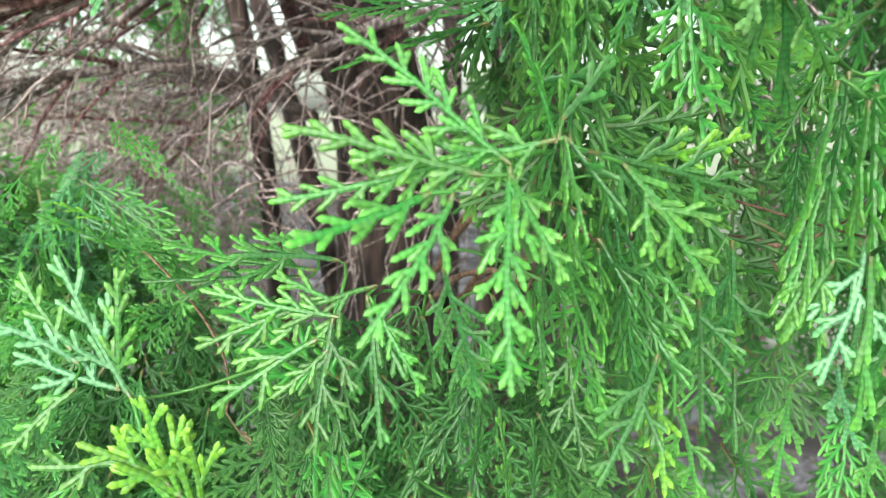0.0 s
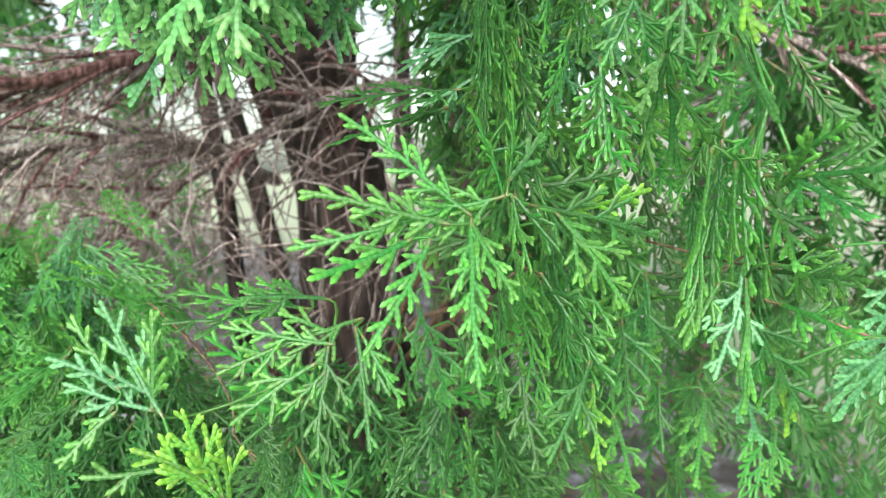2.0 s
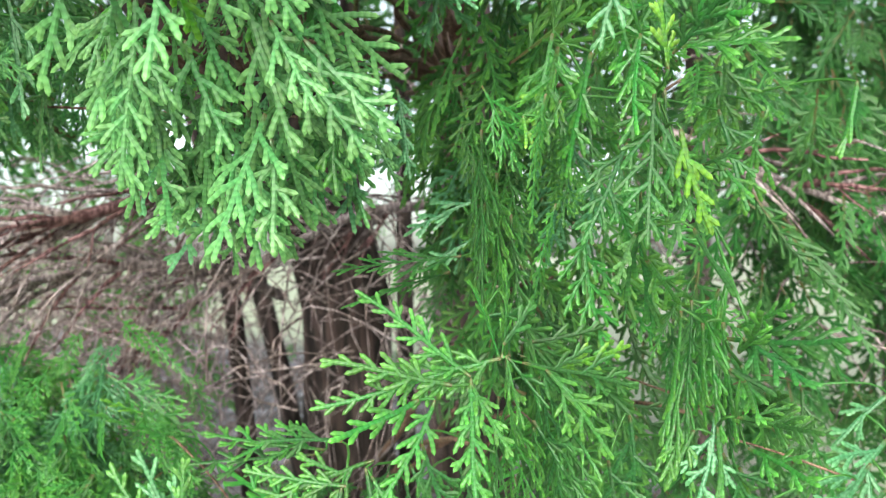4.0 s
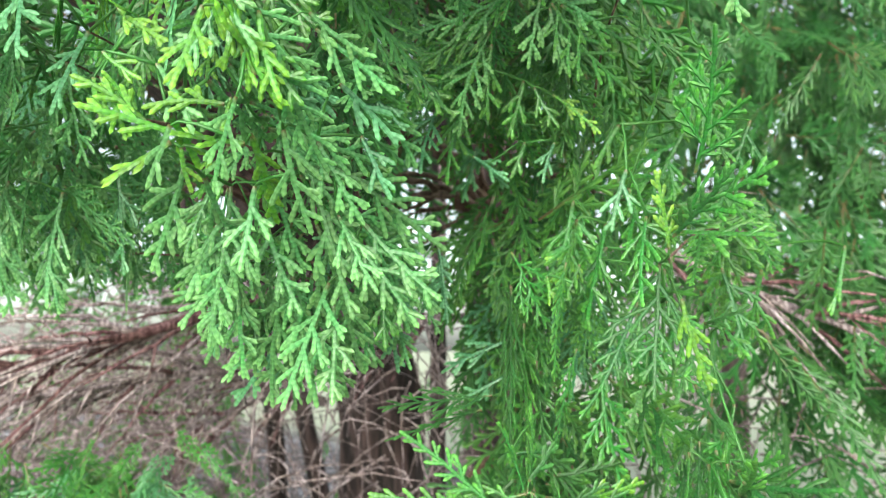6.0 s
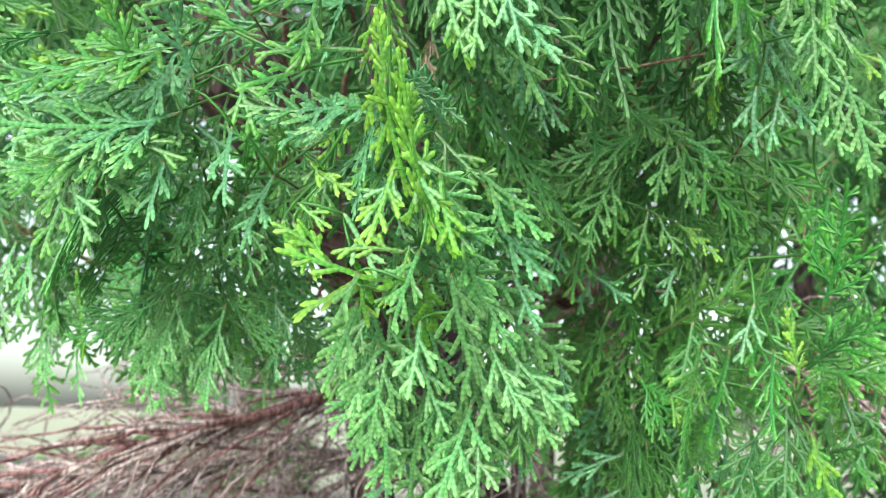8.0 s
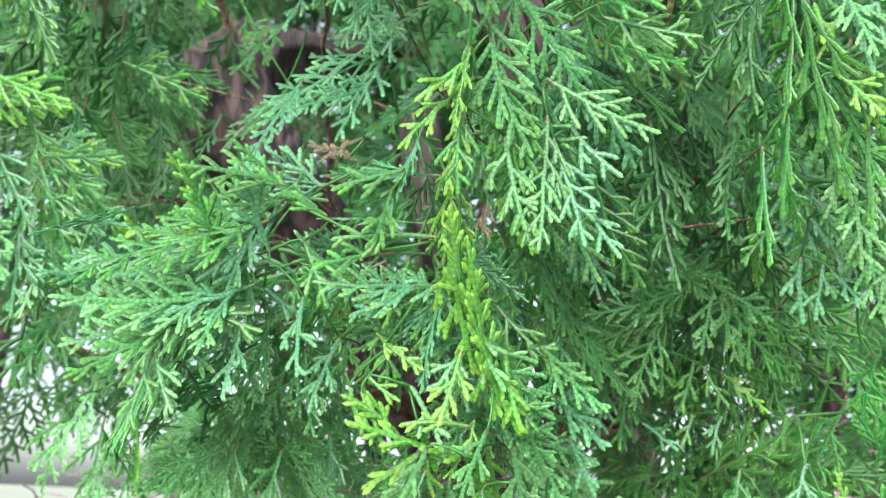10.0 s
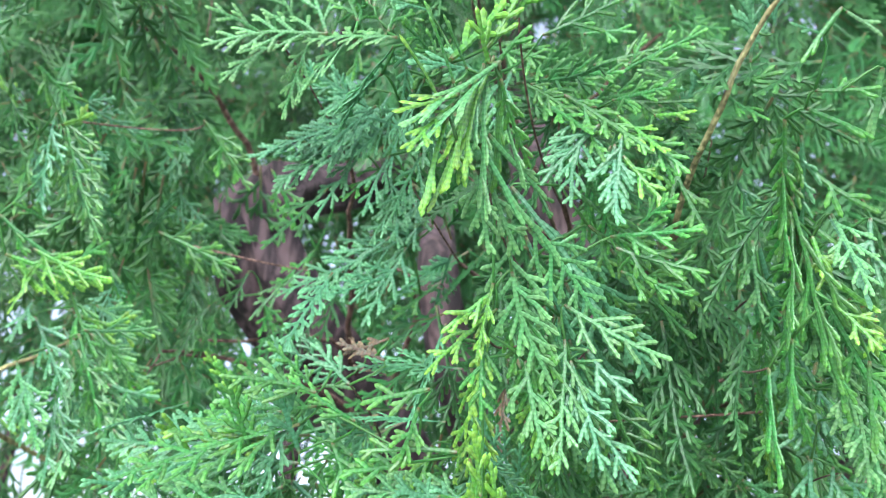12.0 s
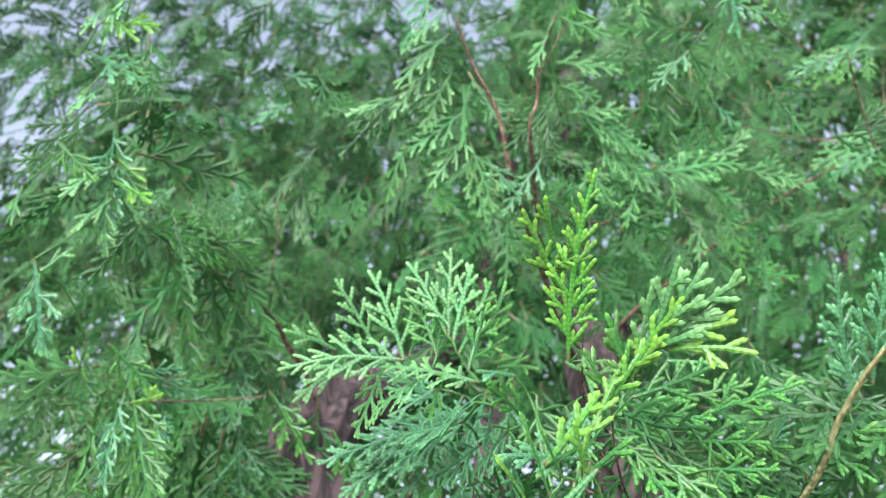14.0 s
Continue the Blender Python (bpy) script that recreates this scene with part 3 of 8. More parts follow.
spray(midcol, (0.046, 0.273, 1.308), (0.048, 0.260, 1.240), 70, "plume", "deep", 0)
spray(midcol, (0.043, 0.306, 1.357), (0.059, 0.303, 1.323), 60, "plume", "deep", 1)
spray(midcol, (0.031, 0.257, 1.259), (0.051, 0.250, 1.262), 40, "plume", "deep", 0)
spray(midcol, (0.022, 0.289, 1.288), (-0.043, 0.279, 1.282), 45, "comb", "deep", 1)
spray(midcol, (0.016, 0.289, 1.280), (-0.039, 0.278, 1.264), 60, "plume", "deep", 1)
spray(midcol, (0.042, 0.269, 1.224), (0.046, 0.265, 1.134), 70, "comb", "mid", 1)
spray(midcol, (0.059, 0.278, 1.227), (0.065, 0.264, 1.144), 65, "comb", "deep", 1)
spray(midcol, (0.037, 0.269, 1.219), (0.032, 0.267, 1.150), 75, "frond", "deep", 1)
spray(midcol, (0.071, 0.277, 1.222), (0.068, 0.263, 1.133), 50, "comb", "mid", 1)
spray(midcol, (0.112, 0.303, 1.200), (0.119, 0.299, 1.141), 30, "frond", "deep", 1)
spray(midcol, (0.097, 0.293, 1.179), (0.101, 0.290, 1.127), 20, "comb", "deep", 1)
spray(midcol, (0.000, 0.301, 1.190), (0.013, 0.298, 1.137), 10, "comb", "deep", 1)
spray(midcol, (0.055, 0.279, 1.244), (0.096, 0.286, 1.245), 30, "plume", "deep", 1)
spray(midcol, (0.065, 0.361, 1.282), (0.087, 0.357, 1.235), 30, "comb", "deep", 1)
spray(midcol, (0.035, 0.324, 1.299), (0.007, 0.325, 1.282), 30, "frond", "blue", 1)
spray(midcol, (0.036, 0.325, 1.320), (-0.007, 0.327, 1.303), 30, "comb", "blue", 1)
spray(midcol, (0.095, 0.323, 1.387), (0.102, 0.320, 1.342), 40, "comb", "deep", 1)
spray(midcol, (0.067, 0.324, 1.361), (0.078, 0.322, 1.325), 60, "plume", "mid", 1)

leftplume = bough((0.095, 0.880, 1.460), (-0.089, 0.248, 1.384))
spray(leftplume, (-0.083, 0.219, 1.379), (-0.125, 0.258, 1.306), 10, "comb", "pale", 1)
spray(leftplume, (-0.079, 0.240, 1.363), (-0.100, 0.279, 1.285), 10, "comb", "pale", 1)
spray(leftplume, (-0.067, 0.241, 1.354), (-0.066, 0.277, 1.287), 10, "frond", "pale", 1)
spray(leftplume, (-0.053, 0.240, 1.354), (-0.046, 0.275, 1.303), 10, "comb", "pale", 1)
spray(leftplume, (-0.066, 0.227, 1.392), (-0.010, 0.242, 1.333), 10, "comb", "pale", 1)
spray(leftplume, (-0.043, 0.237, 1.359), (-0.051, 0.248, 1.304), 10, "frond", "pale", 1)
spray(leftplume, (-0.075, 0.237, 1.355), (-0.084, 0.247, 1.296), 10, "comb", "pale", 1)
spray(leftplume, (-0.121, 0.217, 1.380), (-0.123, 0.230, 1.318), 10, "comb", "pale", 1)
spray(leftplume, (-0.111, 0.222, 1.356), (-0.106, 0.234, 1.301), 10, "frond", "pale", 1)
spray(leftplume, (-0.100, 0.230, 1.369), (-0.093, 0.240, 1.323), 20, "comb", "pale", 1)

farleft = bough((-0.176, 0.849, 1.460), (-0.286, 0.393, 1.428), 1.2)
spray(farleft, (-0.237, 0.244, 1.406), (-0.256, 0.252, 1.350), 15, "comb", "pale", 1)
spray(farleft, (-0.213, 0.254, 1.402), (-0.229, 0.263, 1.341), 15, "comb", "pale", 1)
spray(farleft, (-0.184, 0.252, 1.414), (-0.177, 0.260, 1.357), 20, "frond", "blue", 1)
spray(farleft, (-0.343, 0.264, 1.443), (-0.352, 0.274, 1.394), 20, "comb", "pale", 1)
spray(farleft, (-0.309, 0.366, 1.450), (-0.315, 0.389, 1.341), 0, "fan", "mid", 4)
spray(farleft, (-0.306, 0.373, 1.420), (-0.248, 0.379, 1.405), 10, "frond", "pale", 4)
spray(farleft, (-0.311, 0.374, 1.416), (-0.355, 0.376, 1.396), 10, "frond", "pale", 4)
spray(farleft, (-0.270, 0.369, 1.447), (-0.256, 0.386, 1.372), 10, "fan", "pale", 4)
spray(farleft, (-0.232, 0.372, 1.444), (-0.222, 0.386, 1.377), 30, "frond", "mid", 4)
spray(farleft, (-0.375, 0.347, 1.428), (-0.386, 0.362, 1.354), 10, "fan", "pale", 4)
spray(farleft, (-0.354, 0.353, 1.404), (-0.351, 0.357, 1.339), 30, "frond", "pale", 4)
spray(farleft, (-0.286, 0.393, 1.428), (-0.282, 0.408, 1.355), 20, "frond", "pale", 4)
spray(farleft, (-0.221, 0.279, 1.495), (-0.204, 0.303, 1.435), 30, "fan", "deep", 1)
spray(farleft, (-0.207, 0.307, 1.512), (-0.191, 0.319, 1.459), 30, "frond", "deep", 4)
spray(farleft, (-0.256, 0.346, 1.464), (-0.288, 0.353, 1.422), 10, "fan", "pale", 4)
spray(farleft, (-0.390, 0.315, 1.430), (-0.401, 0.328, 1.368), 10, "fan", "pale", 4)

olive = bough((0.095, 0.880, 1.460), (0.031, 0.432, 1.316))
spray(olive, (0.104, 0.201, 1.459), (0.082, 0.222, 1.498), 20, "plume", "mid", 1)
spray(olive, (0.066, 0.245, 1.384), (0.056, 0.266, 1.335), 10, "comb", "mid", 1)
spray(olive, (0.082, 0.247, 1.382), (0.076, 0.269, 1.324), 40, "frond", "mid", 1)
spray(olive, (0.094, 0.243, 1.401), (0.111, 0.255, 1.351), 40, "comb", "mid", 1)
spray(olive, (0.071, 0.157, 1.559), (0.071, 0.158, 1.510), 10, "comb", "mid", 1)
spray(olive, (0.102, 0.133, 1.536), (0.094, 0.142, 1.494), 10, "frond", "mid", 1)
spray(olive, (0.103, 0.201, 1.554), (0.103, 0.222, 1.502), 10, "comb", "mid", 1)
spray(olive, (0.065, 0.177, 1.561), (0.063, 0.191, 1.493), 70, "plume", "mid", 1)
spray(olive, (0.068, 0.384, 1.457), (0.061, 0.398, 1.385), 20, "fan", "deep", 4)
spray(olive, (0.079, 0.347, 1.438), (0.084, 0.359, 1.383), 20, "fan", "mid", 4)
spray(olive, (0.021, 0.351, 1.454), (0.013, 0.359, 1.414), 20, "frond", "blue", 4)
spray(olive, (0.000, 0.349, 1.461), (0.046, 0.363, 1.429), 20, "plume", "blue", 4)
spray(olive, (0.043, 0.422, 1.364), (0.017, 0.432, 1.316), 20, "fan", "blue", 4)
spray(olive, (0.055, 0.411, 1.421), (0.062, 0.433, 1.317), 20, "fan", "deep", 4)
spray(olive, (0.082, 0.401, 1.377), (0.075, 0.419, 1.293), 20, "fan", "deep", 4)
spray(olive, (0.031, 0.432, 1.316), (0.045, 0.442, 1.273), 20, "fan", "blue", 4)
spray(olive, (0.103, 0.389, 1.344), (0.100, 0.402, 1.284), 20, "fan", "deep", 4)
spray(olive, (0.130, 0.361, 1.338), (0.135, 0.372, 1.284), 20, "fan", "mid", 4)
spray(olive, (0.172, 0.299, 1.395), (0.166, 0.311, 1.339), 20, "fan", "mid", 1)
spray(olive, (0.184, 0.287, 1.360), (0.178, 0.298, 1.306), 20, "fan", "mid", 1)
spray(olive, (0.143, 0.287, 1.447), (0.111, 0.297, 1.394), 20, "fan", "mid", 1)
spray(olive, (-0.072, 0.189, 1.523), (-0.077, 0.210, 1.471), 50, "comb", "mid", 1)
spray(olive, (-0.088, 0.182, 1.549), (-0.093, 0.193, 1.498), 40, "plume", "dry", 1)
spray(olive, (0.207, 0.373, 1.540), (0.183, 0.384, 1.481), 20, "fan", "deep", 4)

crown = bough((0.095, 0.880, 1.485), (-0.021, 0.205, 1.555))
spray(crown, (-0.073, 0.091, 1.527), (-0.071, 0.095, 1.481), 30, "comb", "new", 0)
spray(crown, (-0.056, 0.106, 1.531), (-0.041, 0.119, 1.474), 20, "comb", "pale", 0)
spray(crown, (-0.063, 0.106, 1.530), (-0.057, 0.115, 1.489), 30, "plume", "pale", 0)
spray(crown, (-0.037, 0.125, 1.539), (-0.020, 0.150, 1.478), 20, "comb", "mid", 1)
spray(crown, (-0.083, 0.051, 1.552), (-0.072, 0.082, 1.492), 30, "comb", "mid", 0)
spray(crown, (-0.072, 0.066, 1.553), (-0.045, 0.121, 1.484), 40, "frond", "pale", 1)
spray(crown, (-0.064, 0.078, 1.552), (-0.060, 0.112, 1.488), 50, "comb", "pale", 1)
spray(crown, (-0.105, 0.079, 1.525), (-0.096, 0.099, 1.460), 50, "comb", "new", 0)
spray(crown, (-0.105, 0.089, 1.485), (-0.089, 0.106, 1.430), 30, "frond", "new", 0)
spray(crown, (-0.103, 0.122, 1.469), (-0.169, 0.115, 1.474), 10, "comb", "pale", 1)
spray(crown, (-0.115, 0.124, 1.475), (-0.145, 0.128, 1.458), 10, "plume", "pale", 1)
spray(crown, (-0.153, 0.143, 1.427), (-0.147, 0.130, 1.405), 30, "tuft", "new", 1)
spray(crown, (-0.130, 0.127, 1.447), (-0.137, 0.116, 1.448), 30, "tuft", "new", 1)

# greens set a step paler here, standing in for light on these sprays
lowleftcrown = bough((-0.176, 0.849, 1.460), (-0.192, 0.204, 1.457))
spray(lowleftcrown, (-0.198, 0.155, 1.505), (-0.332, 0.167, 1.485), 10, "comb", "blue", 1)
spray(lowleftcrown, (-0.227, 0.146, 1.465), (-0.295, 0.127, 1.442), 5, "comb", "pale", 1)
spray(lowleftcrown, (-0.228, 0.144, 1.470), (-0.198, 0.129, 1.448), 5, "frond", "pale", 1)
spray(lowleftcrown, (-0.257, 0.137, 1.453), (-0.257, 0.126, 1.423), 5, "comb", "pale", 1)
spray(lowleftcrown, (-0.249, 0.140, 1.445), (-0.240, 0.133, 1.407), 10, "comb", "pale", 1)
spray(lowleftcrown, (-0.244, 0.138, 1.451), (-0.221, 0.137, 1.429), 10, "frond", "pale", 1)
spray(lowleftcrown, (-0.210, 0.156, 1.498), (-0.262, 0.138, 1.492), 15, "comb", "pale", 1)
spray(lowleftcrown, (-0.217, 0.159, 1.518), (-0.255, 0.154, 1.526), 20, "comb", "pale", 1)
spray(lowleftcrown, (-0.207, 0.163, 1.481), (-0.187, 0.159, 1.465), 20, "frond", "blue", 1)
spray(lowleftcrown, (-0.210, 0.169, 1.522), (-0.224, 0.158, 1.550), 20, "comb", "pale", 1)
spray(lowleftcrown, (-0.200, 0.175, 1.538), (-0.180, 0.176, 1.539), 20, "comb", "pale", 1)
spray(lowleftcrown, (-0.238, 0.147, 1.517), (-0.251, 0.126, 1.545), 30, "plume", "new", 1)
spray(lowleftcrown, (-0.261, 0.144, 1.491), (-0.273, 0.131, 1.510), 30, "tuft", "new", 1)
spray(lowleftcrown, (-0.281, 0.152, 1.495), (-0.279, 0.140, 1.498), 30, "tuft", "new", 1)
spray(lowleftcrown, (-0.235, 0.176, 1.496), (-0.234, 0.190, 1.457), 40, "frond", "pale", 1)
spray(lowleftcrown, (-0.209, 0.191, 1.461), (-0.230, 0.204, 1.418), 20, "fan", "pale", 1)
spray(lowleftcrown, (-0.174, 0.170, 1.557), (-0.184, 0.166, 1.566), 40, "comb", "dry", 1)
spray(lowleftcrown, (-0.161, 0.176, 1.546), (-0.181, 0.172, 1.551), 40, "frond", "dry", 1)
spray(lowleftcrown, (-0.192, 0.204, 1.457), (-0.191, 0.221, 1.408), 20, "fan", "pale", 1)
spray(lowleftcrown, (-0.176, 0.170, 1.497), (-0.195, 0.163, 1.513), 20, "comb", "pale", 1)
spray(lowleftcrown, (-0.164, 0.189, 1.475), (-0.170, 0.204, 1.433), 20, "frond", "mid", 1)
spray(lowleftcrown, (-0.311, 0.195, 1.426), (-0.324, 0.196, 1.389), 20, "fan", "pale", 1)

rightcrown = bough((0.084, 0.867, 1.535), (0.080, 0.238, 1.605))
spray(rightcrown, (0.071, 0.134, 1.535), (0.063, 0.141, 1.513), 40, "comb", "mid", 1)
spray(rightcrown, (0.096, 0.118, 1.524), (0.086, 0.131, 1.485), 30, "comb", "pale", 1)
spray(rightcrown, (0.062, 0.171, 1.549), (0.063, 0.190, 1.495), 70, "plume", "new", 1)
spray(rightcrown, (0.117, 0.185, 1.459), (0.111, 0.199, 1.419), 30, "comb", "mid", 1)
spray(rightcrown, (0.040, 0.129, 1.663), (0.054, 0.141, 1.631), 40, "comb", "blue", 1)
spray(rightcrown, (0.054, 0.163, 1.630), (0.051, 0.172, 1.605), 30, "frond", "mid", 1)
spray(rightcrown, (0.070, 0.214, 1.610), (0.017, 0.214, 1.598), 20, "comb", "deep", 1)
spray(rightcrown, (0.080, 0.238, 1.605), (0.029, 0.239, 1.589), 20, "comb", "mid", 1)
spray(rightcrown, (0.041, 0.111, 1.609), (0.043, 0.123, 1.566), 50, "frond", "pale", 1)

leftcrown = bough((-0.254, 0.699, 1.601), (-0.443, 0.449, 1.671), 1.3)
spray(leftcrown, (-0.364, 0.260, 1.677), (-0.295, 0.259, 1.649), 20, "frond", "mid", 4)
spray(leftcrown, (-0.249, 0.281, 1.659), (-0.290, 0.276, 1.615), 20, "frond", "deep", 4)
spray(leftcrown, (-0.228, 0.238, 1.707), (-0.268, 0.239, 1.651), 10, "frond", "deep", 4)
spray(leftcrown, (-0.330, 0.224, 1.758), (-0.290, 0.251, 1.713), 20, "frond", "mid", 4)
spray(leftcrown, (-0.418, 0.180, 1.740), (-0.389, 0.218, 1.647), 20, "frond", "mid", 4)
spray(leftcrown, (-0.422, 0.181, 1.736), (-0.437, 0.210, 1.667), 20, "frond", "blue", 4)
spray(leftcrown, (-0.418, 0.185, 1.728), (-0.390, 0.176, 1.730), 20, "tuft", "new", 4)
spray(leftcrown, (-0.424, 0.203, 1.636), (-0.365, 0.204, 1.607), 20, "comb", "new", 1)
spray(leftcrown, (-0.416, 0.205, 1.633), (-0.444, 0.220, 1.595), 20, "frond", "new", 4)
spray(leftcrown, (-0.424, 0.210, 1.622), (-0.434, 0.198, 1.621), 30, "tuft", "new", 4)
spray(leftcrown, (-0.385, 0.225, 1.584), (-0.335, 0.223, 1.582), 15, "comb", "deep", 1)
spray(leftcrown, (-0.381, 0.226, 1.582), (-0.345, 0.233, 1.561), 15, "frond", "mid", 4)
spray(leftcrown, (-0.392, 0.230, 1.583), (-0.365, 0.249, 1.521), 30, "frond", "mid", 4)
spray(leftcrown, (-0.368, 0.241, 1.550), (-0.331, 0.245, 1.539), 15, "frond", "blue", 4)
spray(leftcrown, (-0.399, 0.231, 1.579), (-0.404, 0.253, 1.504), 20, "frond", "deep", 4)
spray(leftcrown, (-0.356, 0.240, 1.519), (-0.324, 0.246, 1.488), 20, "comb", "mid", 1)
spray(leftcrown, (-0.322, 0.206, 1.503), (-0.331, 0.208, 1.472), 20, "comb", "blue", 1)
spray(leftcrown, (-0.435, 0.254, 1.568), (-0.442, 0.281, 1.507), 20, "frond", "blue", 4)
spray(leftcrown, (-0.468, 0.181, 1.776), (-0.462, 0.212, 1.706), 30, "frond", "deep", 4)
spray(leftcrown, (-0.446, 0.203, 1.730), (-0.466, 0.226, 1.674), 30, "frond", "mid", 4)
spray(leftcrown, (-0.408, 0.256, 1.670), (-0.398, 0.278, 1.622), 30, "frond", "mid", 4)
spray(leftcrown, (-0.419, 0.314, 1.857), (-0.458, 0.329, 1.791), 10, "frond", "blue", 4)
spray(leftcrown, (-0.418, 0.327, 1.853), (-0.396, 0.351, 1.780), 10, "frond", "deep", 4)
spray(leftcrown, (-0.417, 0.324, 1.884), (-0.390, 0.347, 1.815), 20, "frond", "deep", 4)
spray(leftcrown, (-0.422, 0.362, 1.773), (-0.443, 0.378, 1.709), 10, "fan", "mid", 4)
spray(leftcrown, (-0.406, 0.361, 1.779), (-0.395, 0.388, 1.696), 10, "fan", "blue", 4)
spray(leftcrown, (-0.387, 0.385, 1.755), (-0.350, 0.396, 1.712), 10, "frond", "deep", 4)
spray(leftcrown, (-0.432, 0.386, 1.718), (-0.410, 0.404, 1.656), 10, "fan", "mid", 4)
spray(leftcrown, (-0.443, 0.449, 1.671), (-0.414, 0.470, 1.631), 20, "fan", "deep", 4)
spray(leftcrown, (-0.442, 0.086, 1.914), (-0.459, 0.150, 1.834), 10, "frond", "blue", 4)
spray(leftcrown, (-0.441, 0.103, 1.887), (-0.486, 0.111, 1.864), 10, "frond", "deep", 4)
spray(leftcrown, (-0.441, 0.107, 1.873), (-0.407, 0.113, 1.861), 10, "frond", "new", 4)
spray(leftcrown, (-0.434, 0.094, 1.884), (-0.417, 0.107, 1.868), 20, "tuft", "new", 4)
spray(leftcrown, (-0.472, 0.060, 1.963), (-0.415, 0.071, 1.943), 10, "frond", "blue", 4)
spray(leftcrown, (-0.459, 0.050, 1.983), (-0.409, 0.049, 1.978), 20, "tuft", "new", 4)
spray(leftcrown, (-0.458, 0.071, 1.950), (-0.489, 0.088, 1.922), 10, "frond", "mid", 4)
spray(leftcrown, (-0.438, 0.035, 2.010), (-0.463, 0.061, 1.964), 20, "frond", "mid", 4)
spray(leftcrown, (-0.476, 0.105, 1.801), (-0.457, 0.135, 1.742), 10, "frond", "blue", 4)
spray(leftcrown, (-0.479, 0.118, 1.799), (-0.496, 0.127, 1.763), 10, "frond", "deep", 4)
spray(leftcrown, (-0.459, 0.193, 1.745), (-0.480, 0.177, 1.765), 30, "tuft", "new", 4)
spray(leftcrown, (-0.453, 0.178, 1.881), (-0.353, 0.198, 1.867), 30, "frond", "mid", 4)
spray(leftcrown, (-0.458, 0.182, 1.873), (-0.434, 0.200, 1.851), 20, "frond", "blue", 4)
spray(leftcrown, (-0.423, 0.323, 2.035), (-0.460, 0.336, 2.006), 20, "frond", "deep", 4)
spray(leftcrown, (-0.405, 0.290, 1.870), (-0.421, 0.308, 1.820), 20, "frond", "mid", 4)
spray(leftcrown, (-0.394, 0.309, 1.844), (-0.467, 0.320, 1.789), 10, "frond", "mid", 4)
spray(leftcrown, (-0.399, 0.314, 1.835), (-0.410, 0.346, 1.764), 10, "fan", "blue", 4)
spray(leftcrown, (-0.373, 0.334, 1.810), (-0.404, 0.360, 1.763), 20, "frond", "deep", 4)
spray(leftcrown, (-0.466, 0.249, 1.769), (-0.433, 0.253, 1.753), 30, "frond", "mid", 4)
spray(leftcrown, (-0.450, 0.237, 1.755), (-0.458, 0.251, 1.713), 30, "frond", "mid", 4)
spray(leftcrown, (-0.435, 0.229, 1.733), (-0.403, 0.239, 1.689), 20, "frond", "blue", 4)
spray(leftcrown, (-0.531, 0.231, 1.780), (-0.540, 0.271, 1.716), 10, "fan", "deep", 4)
spray(leftcrown, (-0.402, 0.342, 1.939), (-0.379, 0.370, 1.902), 20, "frond", "deep", 4)

topcrown = bough((-0.055, 0.866, 2.108), (0.261, 0.394, 2.178), 1.4)
spray(topcrown, (-0.212, 0.111, 2.101), (-0.243, 0.143, 2.044), 20, "frond", "blue", 4)
spray(topcrown, (-0.154, 0.205, 2.028), (-0.128, 0.245, 1.974), 40, "frond", "deep", 4)
spray(topcrown, (-0.139, 0.245, 2.007), (-0.154, 0.284, 1.944), 30, "frond", "deep", 4)
spray(topcrown, (-0.105, 0.133, 2.114), (-0.084, 0.165, 2.070), 20, "frond", "mid", 4)
spray(topcrown, (-0.043, 0.150, 2.140), (-0.033, 0.176, 2.103), 20, "frond", "pale", 4)
spray(topcrown, (-0.007, 0.204, 2.141), (0.042, 0.236, 2.104), 20, "frond", "deep", 4)
spray(topcrown, (0.039, 0.146, 2.131), (0.044, 0.177, 2.085), 20, "frond", "blue", 4)
spray(topcrown, (0.064, 0.149, 2.133), (0.089, 0.174, 2.101), 20, "frond", "mid", 4)
spray(topcrown, (-0.018, 0.237, 2.162), (-0.018, 0.268, 2.114), 20, "fan", "deep", 4)
spray(topcrown, (-0.057, 0.267, 1.958), (-0.010, 0.286, 1.941), 20, "fan", "deep", 4)
spray(topcrown, (0.281, 0.382, 2.294), (0.161, 0.389, 2.252), 10, "fan", "mid", 4)
spray(topcrown, (0.261, 0.394, 2.178), (0.186, 0.417, 2.123), 10, "fan", "pale", 4)

upfan = bough((0.095, 0.880, 1.460), (-0.073, 0.328, 1.347), 1.3)
spray(upfan, (-0.085, 0.259, 1.341), (-0.123, 0.239, 1.302), 20, "comb", "pale", 0)
spray(upfan, (-0.085, 0.261, 1.334), (-0.116, 0.242, 1.306), 15, "comb", "pale", 0)
spray(upfan, (-0.085, 0.263, 1.327), (-0.100, 0.265, 1.284), 10, "frond", "pale", 0)
spray(upfan, (-0.084, 0.264, 1.325), (-0.077, 0.268, 1.284), 10, "comb", "pale", 0)
spray(upfan, (-0.082, 0.266, 1.322), (-0.064, 0.269, 1.288), 20, "comb", "pale", 0)
spray(upfan, (-0.078, 0.265, 1.327), (-0.046, 0.267, 1.303), 0, "frond", "pale", 0)
spray(upfan, (-0.058, 0.260, 1.359), (-0.078, 0.254, 1.335), 15, "comb", "pale", 0)
spray(upfan, (-0.055, 0.261, 1.357), (-0.043, 0.264, 1.321), 5, "comb", "pale", 0)
spray(upfan, (-0.051, 0.261, 1.359), (-0.019, 0.258, 1.348), 0, "frond", "pale", 0)
spray(upfan, (-0.049, 0.262, 1.357), (-0.025, 0.264, 1.326), 5, "comb", "pale", 0)
